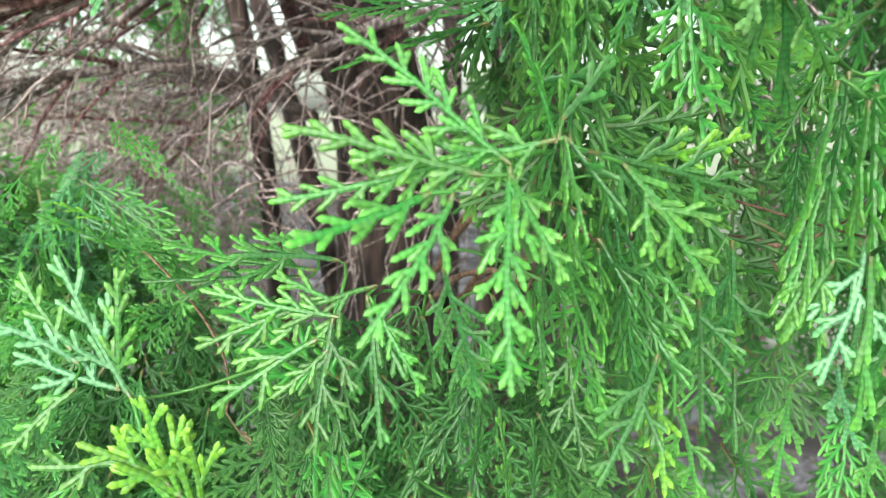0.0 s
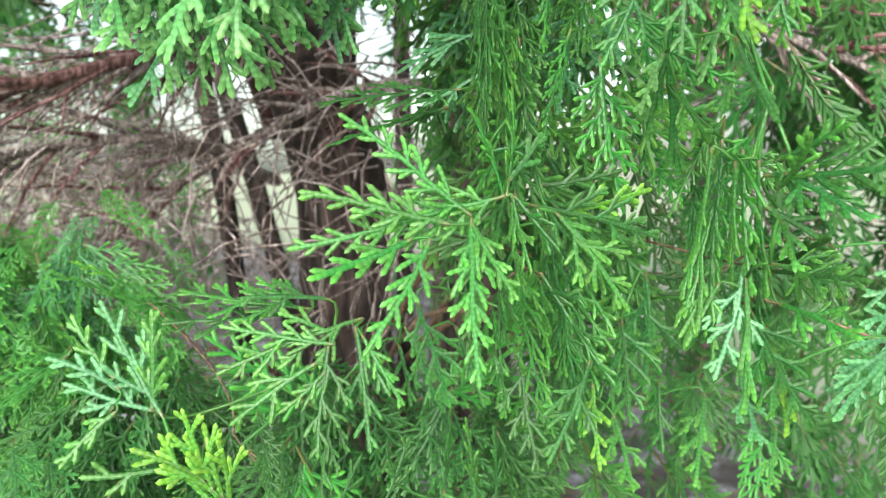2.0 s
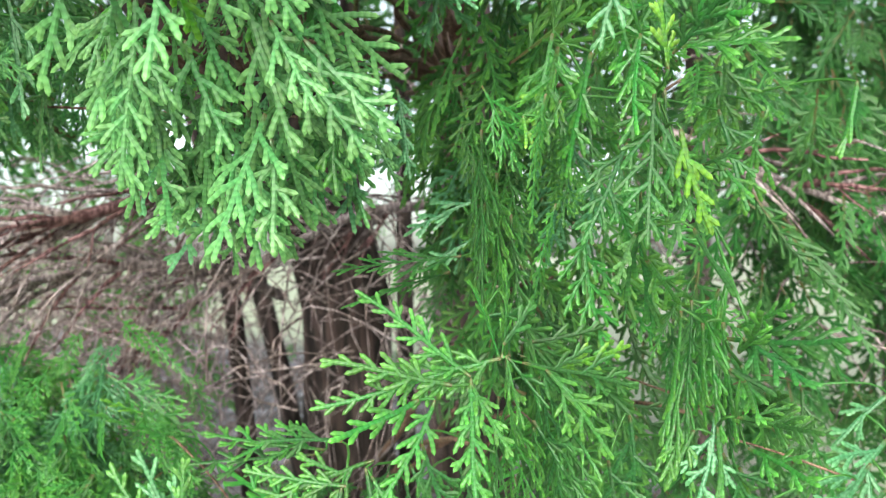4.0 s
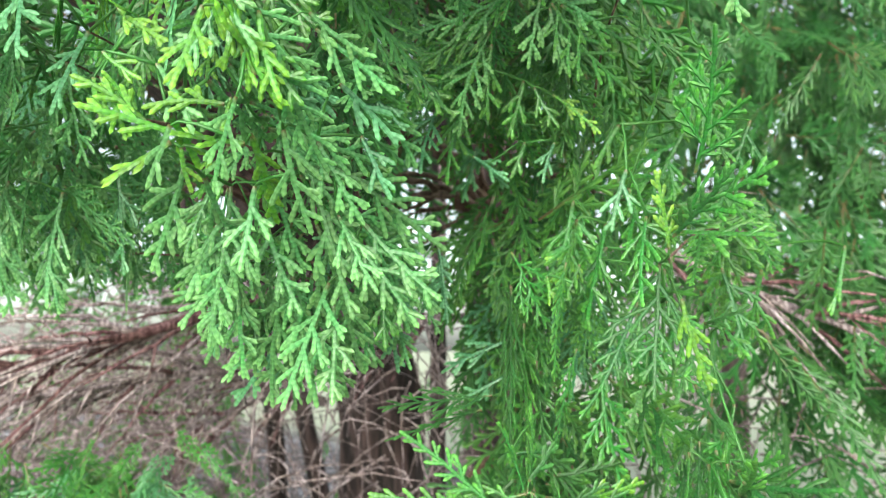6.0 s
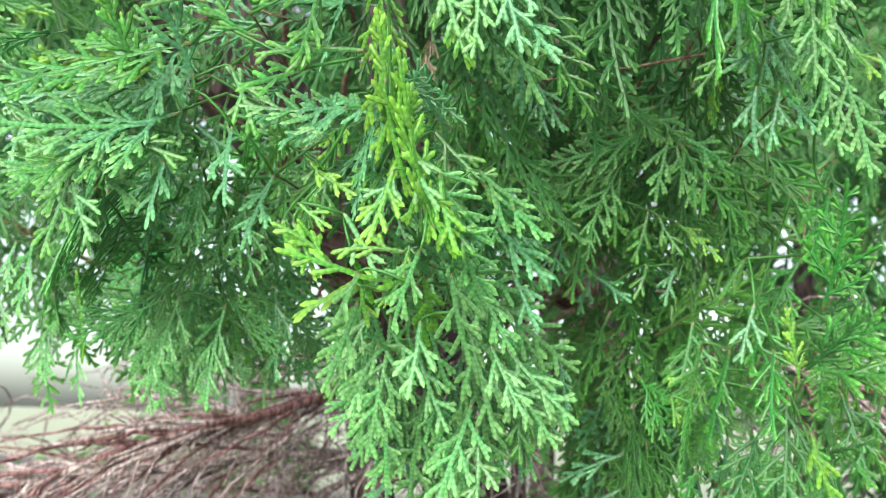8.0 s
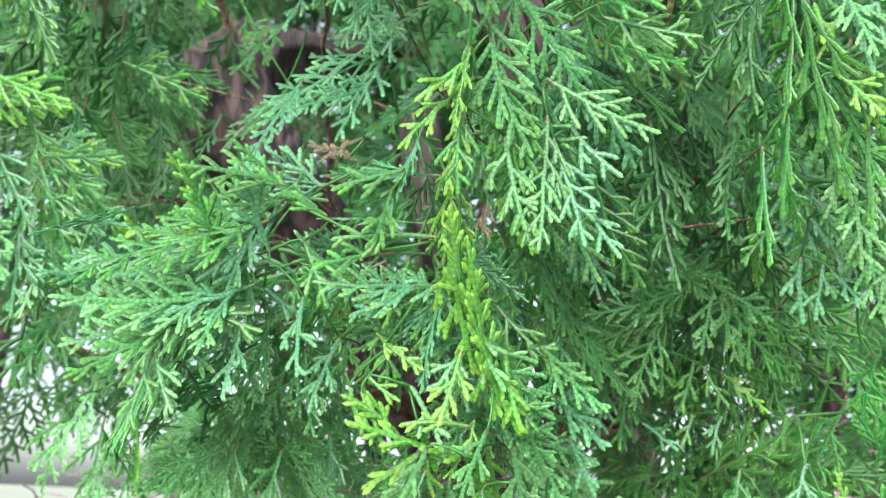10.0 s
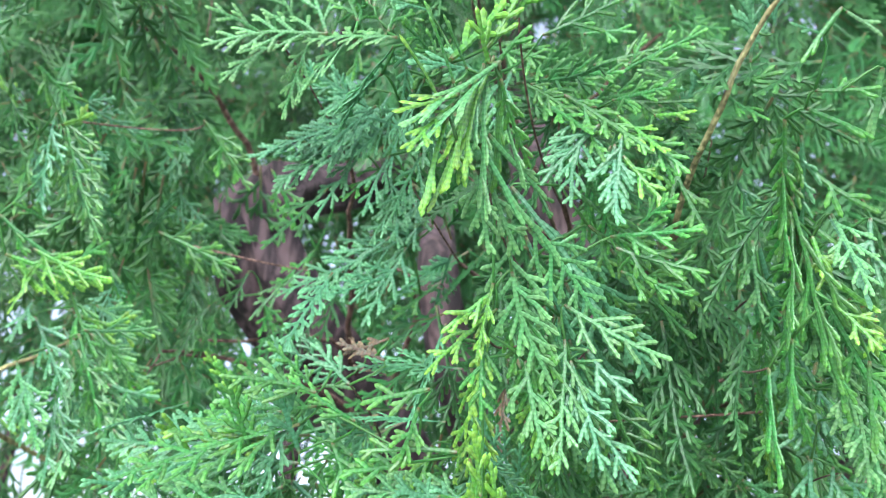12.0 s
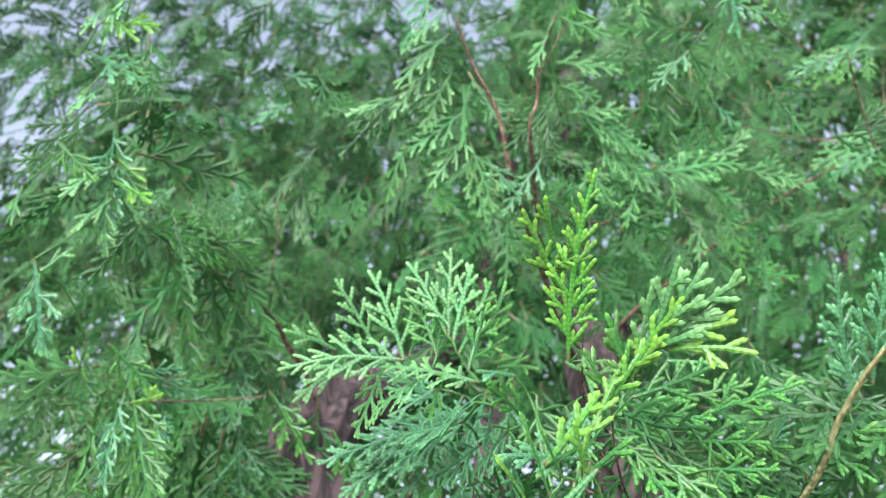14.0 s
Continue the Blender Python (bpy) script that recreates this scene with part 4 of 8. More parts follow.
spray(upfan, (-0.124, 0.242, 1.355), (-0.136, 0.233, 1.325), 0, "comb", "pale", 0)
spray(upfan, (-0.126, 0.242, 1.353), (-0.143, 0.229, 1.339), 10, "frond", "pale", 0)
spray(upfan, (-0.122, 0.243, 1.351), (-0.120, 0.239, 1.318), 15, "comb", "pale", 0)
spray(upfan, (-0.038, 0.322, 1.330), (-0.028, 0.317, 1.308), 5, "comb", "mid", 0)
spray(upfan, (0.002, 0.364, 1.371), (-0.044, 0.365, 1.326), 15, "frond", "blue", 0)
spray(upfan, (-0.105, 0.292, 1.356), (-0.113, 0.287, 1.321), 20, "comb", "mid", 0)
spray(upfan, (-0.077, 0.298, 1.362), (-0.075, 0.299, 1.330), 0, "comb", "mid", 0)
spray(upfan, (-0.007, 0.385, 1.369), (0.005, 0.383, 1.335), 20, "frond", "blue", 0)

rightcombs = bough((0.011, 0.850, 1.027), (0.145, 0.292, 1.247), 1.15)
spray(rightcombs, (0.138, 0.234, 1.247), (0.162, 0.175, 1.246), 5, "comb", "deep", 0)
spray(rightcombs, (0.140, 0.228, 1.253), (0.147, 0.191, 1.262), 0, "plume", "mid", 0)
spray(rightcombs, (0.140, 0.223, 1.248), (0.152, 0.185, 1.232), 5, "comb", "deep", 0)
spray(rightcombs, (0.139, 0.226, 1.242), (0.144, 0.194, 1.259), 15, "plume", "mid", 0)
spray(rightcombs, (0.156, 0.265, 1.204), (0.171, 0.216, 1.207), 10, "comb", "deep", 0)
spray(rightcombs, (0.158, 0.260, 1.190), (0.172, 0.219, 1.186), 5, "frond", "mid", 0)
spray(rightcombs, (0.157, 0.263, 1.207), (0.162, 0.223, 1.220), 15, "plume", "deep", 0)
spray(rightcombs, (0.149, 0.246, 1.233), (0.155, 0.228, 1.210), 5, "comb", "mid", 0)
spray(rightcombs, (0.131, 0.240, 1.327), (0.144, 0.215, 1.329), 0, "plume", "deep", 0)
spray(rightcombs, (0.139, 0.234, 1.324), (0.144, 0.220, 1.310), 5, "comb", "mid", 0)

palecolumn = bough((-0.002, 0.850, 1.088), (0.108, 0.298, 1.308), 1.15)
spray(palecolumn, (0.101, 0.240, 1.316), (0.114, 0.278, 1.246), 20, "strand", "deep", 0)
spray(palecolumn, (0.097, 0.235, 1.296), (0.089, 0.249, 1.274), 20, "plume", "pale", 0)
spray(palecolumn, (0.103, 0.240, 1.284), (0.129, 0.269, 1.259), 15, "frond", "mid", 0)
spray(palecolumn, (0.107, 0.203, 1.338), (0.114, 0.204, 1.293), 30, "plume", "new", 0)
spray(palecolumn, (0.113, 0.208, 1.297), (0.131, 0.218, 1.264), 5, "strand", "deep", 0)
spray(palecolumn, (0.124, 0.240, 1.320), (0.118, 0.245, 1.284), 50, "plume", "pale", 0)
spray(palecolumn, (0.111, 0.240, 1.356), (0.103, 0.232, 1.312), 50, "plume", "mid", 0)
spray(palecolumn, (0.136, 0.271, 1.263), (0.127, 0.257, 1.195), 75, "plume", "deep", 0)
spray(palecolumn, (0.144, 0.268, 1.258), (0.140, 0.250, 1.196), 70, "plume", "mid", 0)
spray(palecolumn, (0.144, 0.320, 1.251), (0.131, 0.297, 1.187), 75, "plume", "deep", 0)
spray(palecolumn, (0.068, 0.252, 1.360), (0.057, 0.250, 1.335), 40, "plume", "mid", 0)
spray(palecolumn, (0.051, 0.258, 1.354), (0.052, 0.252, 1.338), 5, "tuft", "new", 0)

lowcolumn = bough((0.015, 0.850, 0.963), (0.157, 0.340, 1.183), 1.15)
spray(lowcolumn, (0.144, 0.265, 1.199), (0.128, 0.283, 1.162), 0, "strand", "deep", 0)
spray(lowcolumn, (0.147, 0.269, 1.182), (0.149, 0.284, 1.146), 0, "strand", "pale", 0)
spray(lowcolumn, (0.150, 0.271, 1.178), (0.170, 0.287, 1.127), 5, "frond", "mid", 0)
spray(lowcolumn, (0.158, 0.272, 1.178), (0.181, 0.283, 1.122), 5, "strand", "new", 0)
spray(lowcolumn, (0.222, 0.264, 1.179), (0.195, 0.277, 1.129), 5, "strand", "blue", 0)
spray(lowcolumn, (0.218, 0.267, 1.168), (0.193, 0.279, 1.148), 5, "plume", "blue", 0)
spray(lowcolumn, (0.154, 0.275, 1.230), (0.153, 0.267, 1.176), 75, "plume", "deep", 0)
spray(lowcolumn, (0.095, 0.384, 1.152), (0.097, 0.340, 1.110), 10, "strand", "mid", 0)
spray(lowcolumn, (0.128, 0.342, 1.180), (0.121, 0.354, 1.124), 10, "frond", "deep", 0)

forkspray = bough((0.095, 0.880, 1.460), (-0.105, 0.176, 1.401), 1.35)
spray(forkspray, (-0.088, 0.131, 1.396), (-0.115, 0.120, 1.398), 20, "plume", "new", 0)
spray(forkspray, (-0.113, 0.126, 1.399), (-0.148, 0.118, 1.411), 10, "plume", "new", 0)
spray(forkspray, (-0.126, 0.129, 1.404), (-0.147, 0.121, 1.427), 10, "plume", "new", 0)
spray(forkspray, (-0.116, 0.128, 1.396), (-0.141, 0.125, 1.380), 20, "plume", "new", 0)
spray(forkspray, (-0.112, 0.128, 1.394), (-0.112, 0.134, 1.377), 0, "tuft", "new", 0)
spray(forkspray, (-0.097, 0.125, 1.395), (-0.104, 0.129, 1.385), 15, "tuft", "new", 0)
spray(forkspray, (-0.085, 0.128, 1.399), (-0.083, 0.160, 1.377), 5, "plume", "new", 0)
spray(forkspray, (-0.093, 0.118, 1.408), (-0.124, 0.121, 1.416), 0, "plume", "new", 0)
spray(forkspray, (-0.091, 0.119, 1.411), (-0.094, 0.115, 1.396), 5, "plume", "new", 0)
spray(forkspray, (-0.133, 0.129, 1.411), (-0.139, 0.122, 1.424), 0, "tuft", "new", 0)

yellowspire = bough((0.095, 0.880, 1.460), (-0.090, 0.165, 1.441), 1.3)
spray(yellowspire, (-0.083, 0.106, 1.421), (-0.098, 0.076, 1.480), 45, "plume", "new", 0)
spray(yellowspire, (-0.080, 0.108, 1.416), (-0.093, 0.086, 1.459), 55, "plume", "new", 0)
spray(yellowspire, (-0.090, 0.098, 1.447), (-0.101, 0.080, 1.472), 10, "tuft", "new", 0)
spray(yellowspire, (-0.094, 0.097, 1.449), (-0.076, 0.098, 1.423), 15, "comb", "pale", 0)
spray(yellowspire, (-0.101, 0.138, 1.451), (-0.119, 0.128, 1.445), 5, "comb", "mid", 0)
spray(yellowspire, (-0.089, 0.146, 1.465), (-0.070, 0.148, 1.430), 15, "plume", "mid", 0)

plumedrape = bough((0.095, 0.880, 1.460), (-0.085, 0.262, 1.388), 1.15)
spray(plumedrape, (-0.090, 0.197, 1.427), (-0.052, 0.194, 1.414), 20, "comb", "pale", 0)
spray(plumedrape, (-0.090, 0.198, 1.421), (-0.063, 0.187, 1.391), 0, "comb", "pale", 0)
spray(plumedrape, (-0.112, 0.205, 1.399), (-0.145, 0.208, 1.363), 20, "frond", "pale", 0)
spray(plumedrape, (-0.106, 0.215, 1.376), (-0.120, 0.238, 1.304), 5, "comb", "pale", 0)
spray(plumedrape, (-0.102, 0.218, 1.365), (-0.129, 0.231, 1.322), 0, "comb", "pale", 0)
spray(plumedrape, (-0.088, 0.217, 1.359), (-0.096, 0.256, 1.285), 5, "frond", "pale", 0)
spray(plumedrape, (-0.083, 0.219, 1.353), (-0.064, 0.245, 1.289), 15, "comb", "pale", 0)
spray(plumedrape, (-0.069, 0.203, 1.376), (-0.044, 0.237, 1.305), 10, "comb", "pale", 0)
spray(plumedrape, (-0.059, 0.196, 1.393), (-0.008, 0.247, 1.336), 5, "frond", "pale", 0)
spray(plumedrape, (-0.054, 0.198, 1.399), (-0.006, 0.227, 1.366), 15, "comb", "pale", 0)
spray(plumedrape, (-0.058, 0.200, 1.411), (-0.033, 0.196, 1.402), 5, "comb", "mid", 0)
spray(plumedrape, (-0.076, 0.196, 1.398), (-0.050, 0.206, 1.364), 0, "frond", "mid", 0)
spray(plumedrape, (-0.089, 0.201, 1.393), (-0.079, 0.211, 1.352), 5, "comb", "pale", 0)
spray(plumedrape, (-0.095, 0.201, 1.402), (-0.106, 0.212, 1.357), 20, "comb", "mid", 0)
spray(plumedrape, (-0.059, 0.211, 1.365), (-0.027, 0.240, 1.324), 20, "frond", "pale", 0)
spray(plumedrape, (-0.118, 0.229, 1.422), (-0.136, 0.234, 1.378), 15, "comb", "mid", 0)
spray(plumedrape, (-0.125, 0.243, 1.379), (-0.149, 0.245, 1.347), 5, "comb", "mid", 0)
spray(plumedrape, (-0.041, 0.239, 1.380), (-0.016, 0.272, 1.344), 5, "frond", "pale", 0)
spray(plumedrape, (-0.106, 0.263, 1.335), (-0.112, 0.272, 1.302), 0, "comb", "pale", 0)
spray(plumedrape, (-0.077, 0.197, 1.410), (-0.036, 0.198, 1.387), 0, "plume", "pale", 0)

# pale replaces blue on most of these, brightening shaded sprays by colour
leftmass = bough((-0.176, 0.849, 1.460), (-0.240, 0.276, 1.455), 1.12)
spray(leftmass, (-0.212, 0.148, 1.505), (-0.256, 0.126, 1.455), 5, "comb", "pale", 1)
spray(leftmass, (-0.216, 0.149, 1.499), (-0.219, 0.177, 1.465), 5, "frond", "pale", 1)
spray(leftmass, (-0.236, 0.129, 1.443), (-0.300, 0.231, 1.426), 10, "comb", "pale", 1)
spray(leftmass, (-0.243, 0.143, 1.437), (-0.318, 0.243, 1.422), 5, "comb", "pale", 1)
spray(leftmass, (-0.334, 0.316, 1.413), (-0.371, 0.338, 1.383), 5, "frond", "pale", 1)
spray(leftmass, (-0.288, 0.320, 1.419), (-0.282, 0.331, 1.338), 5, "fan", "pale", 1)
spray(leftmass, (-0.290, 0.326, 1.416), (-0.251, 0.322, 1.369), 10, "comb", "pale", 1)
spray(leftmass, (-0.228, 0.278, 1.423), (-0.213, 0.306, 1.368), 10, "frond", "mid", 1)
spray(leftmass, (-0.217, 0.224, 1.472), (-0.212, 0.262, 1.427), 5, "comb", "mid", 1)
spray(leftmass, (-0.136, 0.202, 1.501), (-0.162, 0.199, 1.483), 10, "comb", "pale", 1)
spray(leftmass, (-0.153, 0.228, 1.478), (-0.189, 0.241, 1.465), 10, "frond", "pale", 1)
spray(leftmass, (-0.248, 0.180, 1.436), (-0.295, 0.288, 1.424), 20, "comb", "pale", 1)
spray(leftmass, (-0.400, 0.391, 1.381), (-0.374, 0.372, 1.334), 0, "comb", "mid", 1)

olivefan = bough((0.095, 0.880, 1.460), (0.041, 0.309, 1.498), 1.02)
spray(olivefan, (0.032, 0.228, 1.504), (-0.026, 0.252, 1.483), 5, "comb", "pale", 0)
spray(olivefan, (0.029, 0.230, 1.496), (-0.023, 0.253, 1.466), 5, "comb", "mid", 0)
spray(olivefan, (0.020, 0.238, 1.487), (-0.007, 0.259, 1.438), 10, "comb", "pale", 0)
spray(olivefan, (0.021, 0.241, 1.481), (0.016, 0.253, 1.442), 0, "comb", "mid", 0)
spray(olivefan, (0.040, 0.233, 1.522), (-0.009, 0.244, 1.516), 10, "comb", "pale", 0)
spray(olivefan, (0.040, 0.224, 1.513), (0.004, 0.240, 1.487), 5, "comb", "mid", 0)
spray(olivefan, (0.046, 0.225, 1.501), (0.039, 0.234, 1.465), 0, "comb", "pale", 0)
spray(olivefan, (0.052, 0.226, 1.498), (0.088, 0.237, 1.444), 5, "comb", "mid", 0)
spray(olivefan, (0.051, 0.226, 1.495), (0.058, 0.233, 1.461), 10, "comb", "pale", 0)
spray(olivefan, (0.057, 0.226, 1.497), (0.094, 0.232, 1.475), 5, "comb", "mid", 0)
spray(olivefan, (0.055, 0.225, 1.501), (0.081, 0.228, 1.485), 15, "comb", "pale", 0)
spray(olivefan, (0.037, 0.234, 1.520), (0.059, 0.229, 1.496), 10, "comb", "mid", 0)
spray(olivefan, (0.040, 0.255, 1.465), (0.038, 0.260, 1.433), 20, "comb", "mid", 0)
spray(olivefan, (0.046, 0.255, 1.461), (0.056, 0.254, 1.436), 10, "comb", "mid", 0)
spray(olivefan, (0.058, 0.264, 1.460), (0.086, 0.258, 1.438), 10, "plume", "new", 0)
spray(olivefan, (0.009, 0.277, 1.467), (-0.009, 0.284, 1.413), 20, "comb", "mid", 0)
spray(olivefan, (0.022, 0.244, 1.536), (-0.001, 0.236, 1.549), 0, "comb", "mid", 0)
spray(olivefan, (0.015, 0.250, 1.470), (-0.014, 0.254, 1.457), 15, "comb", "mid", 0)
spray(olivefan, (0.091, 0.223, 1.489), (0.115, 0.215, 1.463), 5, "plume", "mid", 0)
spray(olivefan, (0.114, 0.213, 1.463), (0.139, 0.203, 1.405), 0, "comb", "mid", 0)
spray(olivefan, (0.118, 0.213, 1.457), (0.119, 0.209, 1.421), 5, "comb", "mid", 0)
spray(olivefan, (0.122, 0.213, 1.447), (0.132, 0.206, 1.409), 0, "comb", "mid", 0)
spray(olivefan, (0.043, 0.277, 1.435), (0.036, 0.275, 1.413), 10, "comb", "mid", 0)
spray(olivefan, (0.060, 0.273, 1.434), (0.049, 0.273, 1.411), 15, "comb", "blue", 0)
spray(olivefan, (0.013, 0.286, 1.429), (0.034, 0.276, 1.414), 5, "comb", "blue", 0)

topleft = bough((-0.176, 0.849, 1.460), (-0.230, 0.330, 1.470), 1.05)
spray(topleft, (-0.207, 0.145, 1.482), (-0.216, 0.148, 1.454), 20, "comb", "pale", 0)
spray(topleft, (-0.184, 0.144, 1.490), (-0.210, 0.182, 1.464), 10, "comb", "pale", 0)
spray(topleft, (-0.171, 0.155, 1.487), (-0.203, 0.218, 1.471), 10, "comb", "mid", 0)
spray(topleft, (-0.218, 0.156, 1.460), (-0.236, 0.184, 1.433), 20, "comb", "pale", 0)
spray(topleft, (-0.206, 0.185, 1.472), (-0.227, 0.205, 1.439), 0, "comb", "pale", 0)
spray(topleft, (-0.189, 0.209, 1.478), (-0.208, 0.228, 1.440), 15, "comb", "mid", 0)
spray(topleft, (-0.158, 0.167, 1.490), (-0.185, 0.220, 1.469), 5, "comb", "new", 0)
spray(topleft, (-0.211, 0.238, 1.453), (-0.222, 0.245, 1.415), 5, "comb", "pale", 0)
spray(topleft, (-0.255, 0.233, 1.429), (-0.285, 0.317, 1.405), 10, "comb", "blue", 0)
spray(topleft, (-0.147, 0.186, 1.466), (-0.159, 0.193, 1.430), 5, "comb", "mid", 0)

topmid = bough((0.095, 0.880, 1.460), (-0.060, 0.330, 1.480), 1.05)
spray(topmid, (-0.089, 0.202, 1.516), (-0.077, 0.210, 1.482), 15, "comb", "pale", 0)
spray(topmid, (-0.066, 0.213, 1.522), (-0.052, 0.235, 1.488), 20, "comb", "mid", 0)
spray(topmid, (-0.073, 0.217, 1.505), (-0.088, 0.202, 1.463), 0, "comb", "pale", 0)
spray(topmid, (-0.042, 0.226, 1.526), (-0.029, 0.258, 1.494), 20, "comb", "mid", 0)
spray(topmid, (-0.049, 0.241, 1.502), (-0.054, 0.222, 1.458), 5, "comb", "mid", 0)
spray(topmid, (-0.017, 0.229, 1.531), (-0.006, 0.249, 1.505), 0, "comb", "mid", 0)
spray(topmid, (-0.119, 0.189, 1.510), (-0.099, 0.197, 1.476), 5, "comb", "new", 0)
spray(topmid, (-0.132, 0.184, 1.507), (-0.143, 0.182, 1.464), 15, "comb", "new", 0)
spray(topmid, (-0.114, 0.197, 1.489), (-0.125, 0.190, 1.441), 10, "comb", "new", 0)
spray(topmid, (-0.101, 0.204, 1.480), (-0.086, 0.199, 1.438), 5, "comb", "pale", 0)
spray(topmid, (0.009, 0.229, 1.527), (0.003, 0.249, 1.499), 15, "comb", "mid", 0)
spray(topmid, (0.027, 0.226, 1.522), (0.041, 0.225, 1.496), 5, "comb", "mid", 0)
spray(topmid, (-0.003, 0.255, 1.508), (-0.016, 0.262, 1.475), 0, "comb", "mid", 0)

nearfringe = bough((0.095, 0.880, 1.460), (-0.090, 0.260, 1.420), 1.12)
spray(nearfringe, (-0.085, 0.100, 1.444), (-0.059, 0.125, 1.411), 20, "comb", "pale", 0)
spray(nearfringe, (-0.089, 0.100, 1.439), (-0.074, 0.112, 1.403), 10, "comb", "new", 0)
spray(nearfringe, (-0.097, 0.098, 1.438), (-0.106, 0.092, 1.406), 10, "comb", "new", 0)
spray(nearfringe, (-0.074, 0.110, 1.422), (-0.057, 0.149, 1.389), 20, "comb", "pale", 0)
spray(nearfringe, (-0.060, 0.125, 1.441), (-0.029, 0.140, 1.420), 0, "comb", "pale", 0)
spray(nearfringe, (-0.062, 0.121, 1.446), (-0.042, 0.131, 1.429), 15, "comb", "pale", 0)
spray(nearfringe, (-0.085, 0.102, 1.406), (-0.100, 0.119, 1.376), 5, "comb", "pale", 0)
spray(nearfringe, (-0.073, 0.131, 1.402), (-0.071, 0.150, 1.361), 0, "comb", "pale", 0)
spray(nearfringe, (-0.063, 0.156, 1.404), (-0.044, 0.162, 1.368), 5, "comb", "pale", 0)
spray(nearfringe, (-0.053, 0.150, 1.427), (-0.024, 0.158, 1.409), 0, "comb", "blue", 0)
spray(nearfringe, (-0.078, 0.104, 1.439), (-0.075, 0.107, 1.405), 10, "comb", "new", 0)
spray(nearfringe, (-0.045, 0.167, 1.409), (-0.030, 0.169, 1.382), 15, "comb", "blue", 0)
spray(nearfringe, (-0.087, 0.146, 1.382), (-0.092, 0.141, 1.347), 5, "comb", "pale", 0)
spray(nearfringe, (-0.055, 0.170, 1.374), (-0.039, 0.161, 1.339), 15, "comb", "pale", 0)
spray(nearfringe, (-0.111, 0.111, 1.398), (-0.121, 0.119, 1.375), 20, "comb", "pale", 0)

topfringe = bough((0.095, 0.880, 1.460), (0.110, 0.290, 1.420), 1.05)
spray(topfringe, (0.073, 0.157, 1.503), (0.069, 0.165, 1.470), 15, "comb", "blue", 0)
spray(topfringe, (0.083, 0.155, 1.499), (0.080, 0.159, 1.470), 20, "comb", "blue", 0)
spray(topfringe, (0.086, 0.155, 1.496), (0.098, 0.148, 1.475), 0, "comb", "blue", 0)
spray(topfringe, (0.098, 0.142, 1.510), (0.107, 0.147, 1.464), 20, "comb", "pale", 0)
spray(topfringe, (0.107, 0.140, 1.503), (0.118, 0.144, 1.453), 5, "comb", "pale", 0)
spray(topfringe, (0.092, 0.139, 1.520), (0.090, 0.144, 1.494), 0, "comb", "pale", 0)
spray(topfringe, (0.108, 0.134, 1.514), (0.117, 0.129, 1.495), 5, "comb", "new", 0)
spray(topfringe, (0.119, 0.132, 1.508), (0.130, 0.129, 1.476), 15, "comb", "pale", 0)
spray(topfringe, (0.074, 0.147, 1.521), (0.056, 0.152, 1.506), 10, "comb", "blue", 0)
spray(topfringe, (0.059, 0.153, 1.521), (0.049, 0.159, 1.497), 5, "comb", "mid", 0)

# nearly all pale: colour makes up for the overhang's shade
leftfans = bough((-0.176, 0.849, 1.460), (-0.240, 0.330, 1.430), 1.02)
spray(leftfans, (-0.229, 0.116, 1.435), (-0.318, 0.247, 1.415), 5, "comb", "pale", 0)
spray(leftfans, (-0.229, 0.122, 1.433), (-0.294, 0.239, 1.421), 10, "comb", "pale", 0)
spray(leftfans, (-0.213, 0.124, 1.469), (-0.246, 0.106, 1.442), 5, "comb", "pale", 0)
spray(leftfans, (-0.212, 0.126, 1.465), (-0.216, 0.096, 1.435), 10, "comb", "pale", 0)
spray(leftfans, (-0.286, 0.320, 1.419), (-0.346, 0.354, 1.386), 5, "comb", "pale", 0)
spray(leftfans, (-0.299, 0.341, 1.404), (-0.285, 0.331, 1.335), 0, "comb", "pale", 0)
spray(leftfans, (-0.289, 0.324, 1.417), (-0.271, 0.330, 1.350), 5, "comb", "pale", 0)
spray(leftfans, (-0.282, 0.312, 1.421), (-0.326, 0.312, 1.412), 10, "comb", "pale", 0)
spray(leftfans, (-0.271, 0.295, 1.426), (-0.253, 0.323, 1.369), 10, "comb", "pale", 0)
spray(leftfans, (-0.296, 0.336, 1.409), (-0.325, 0.348, 1.369), 10, "comb", "pale", 0)
spray(leftfans, (-0.231, 0.207, 1.454), (-0.273, 0.248, 1.431), 10, "comb", "pale", 0)
spray(leftfans, (-0.217, 0.235, 1.469), (-0.189, 0.247, 1.455), 10, "comb", "pale", 0)
spray(leftfans, (-0.220, 0.262, 1.434), (-0.220, 0.295, 1.396), 5, "comb", "pale", 0)
spray(leftfans, (-0.215, 0.268, 1.429), (-0.203, 0.283, 1.402), 10, "comb", "pale", 0)
spray(leftfans, (-0.254, 0.326, 1.385), (-0.244, 0.321, 1.339), 10, "comb", "pale", 0)
spray(leftfans, (-0.229, 0.309, 1.391), (-0.215, 0.310, 1.354), 10, "comb", "pale", 0)
spray(leftfans, (-0.314, 0.269, 1.424), (-0.350, 0.358, 1.370), 20, "comb", "new", 0)
spray(leftfans, (-0.339, 0.289, 1.416), (-0.365, 0.353, 1.385), 10, "comb", "pale", 0)
spray(leftfans, (-0.370, 0.343, 1.393), (-0.364, 0.335, 1.353), 10, "comb", "pale", 0)
spray(leftfans, (-0.243, 0.249, 1.438), (-0.222, 0.269, 1.422), 15, "comb", "pale", 0)
spray(leftfans, (-0.248, 0.180, 1.436), (-0.262, 0.271, 1.429), 10, "comb", "pale", 0)
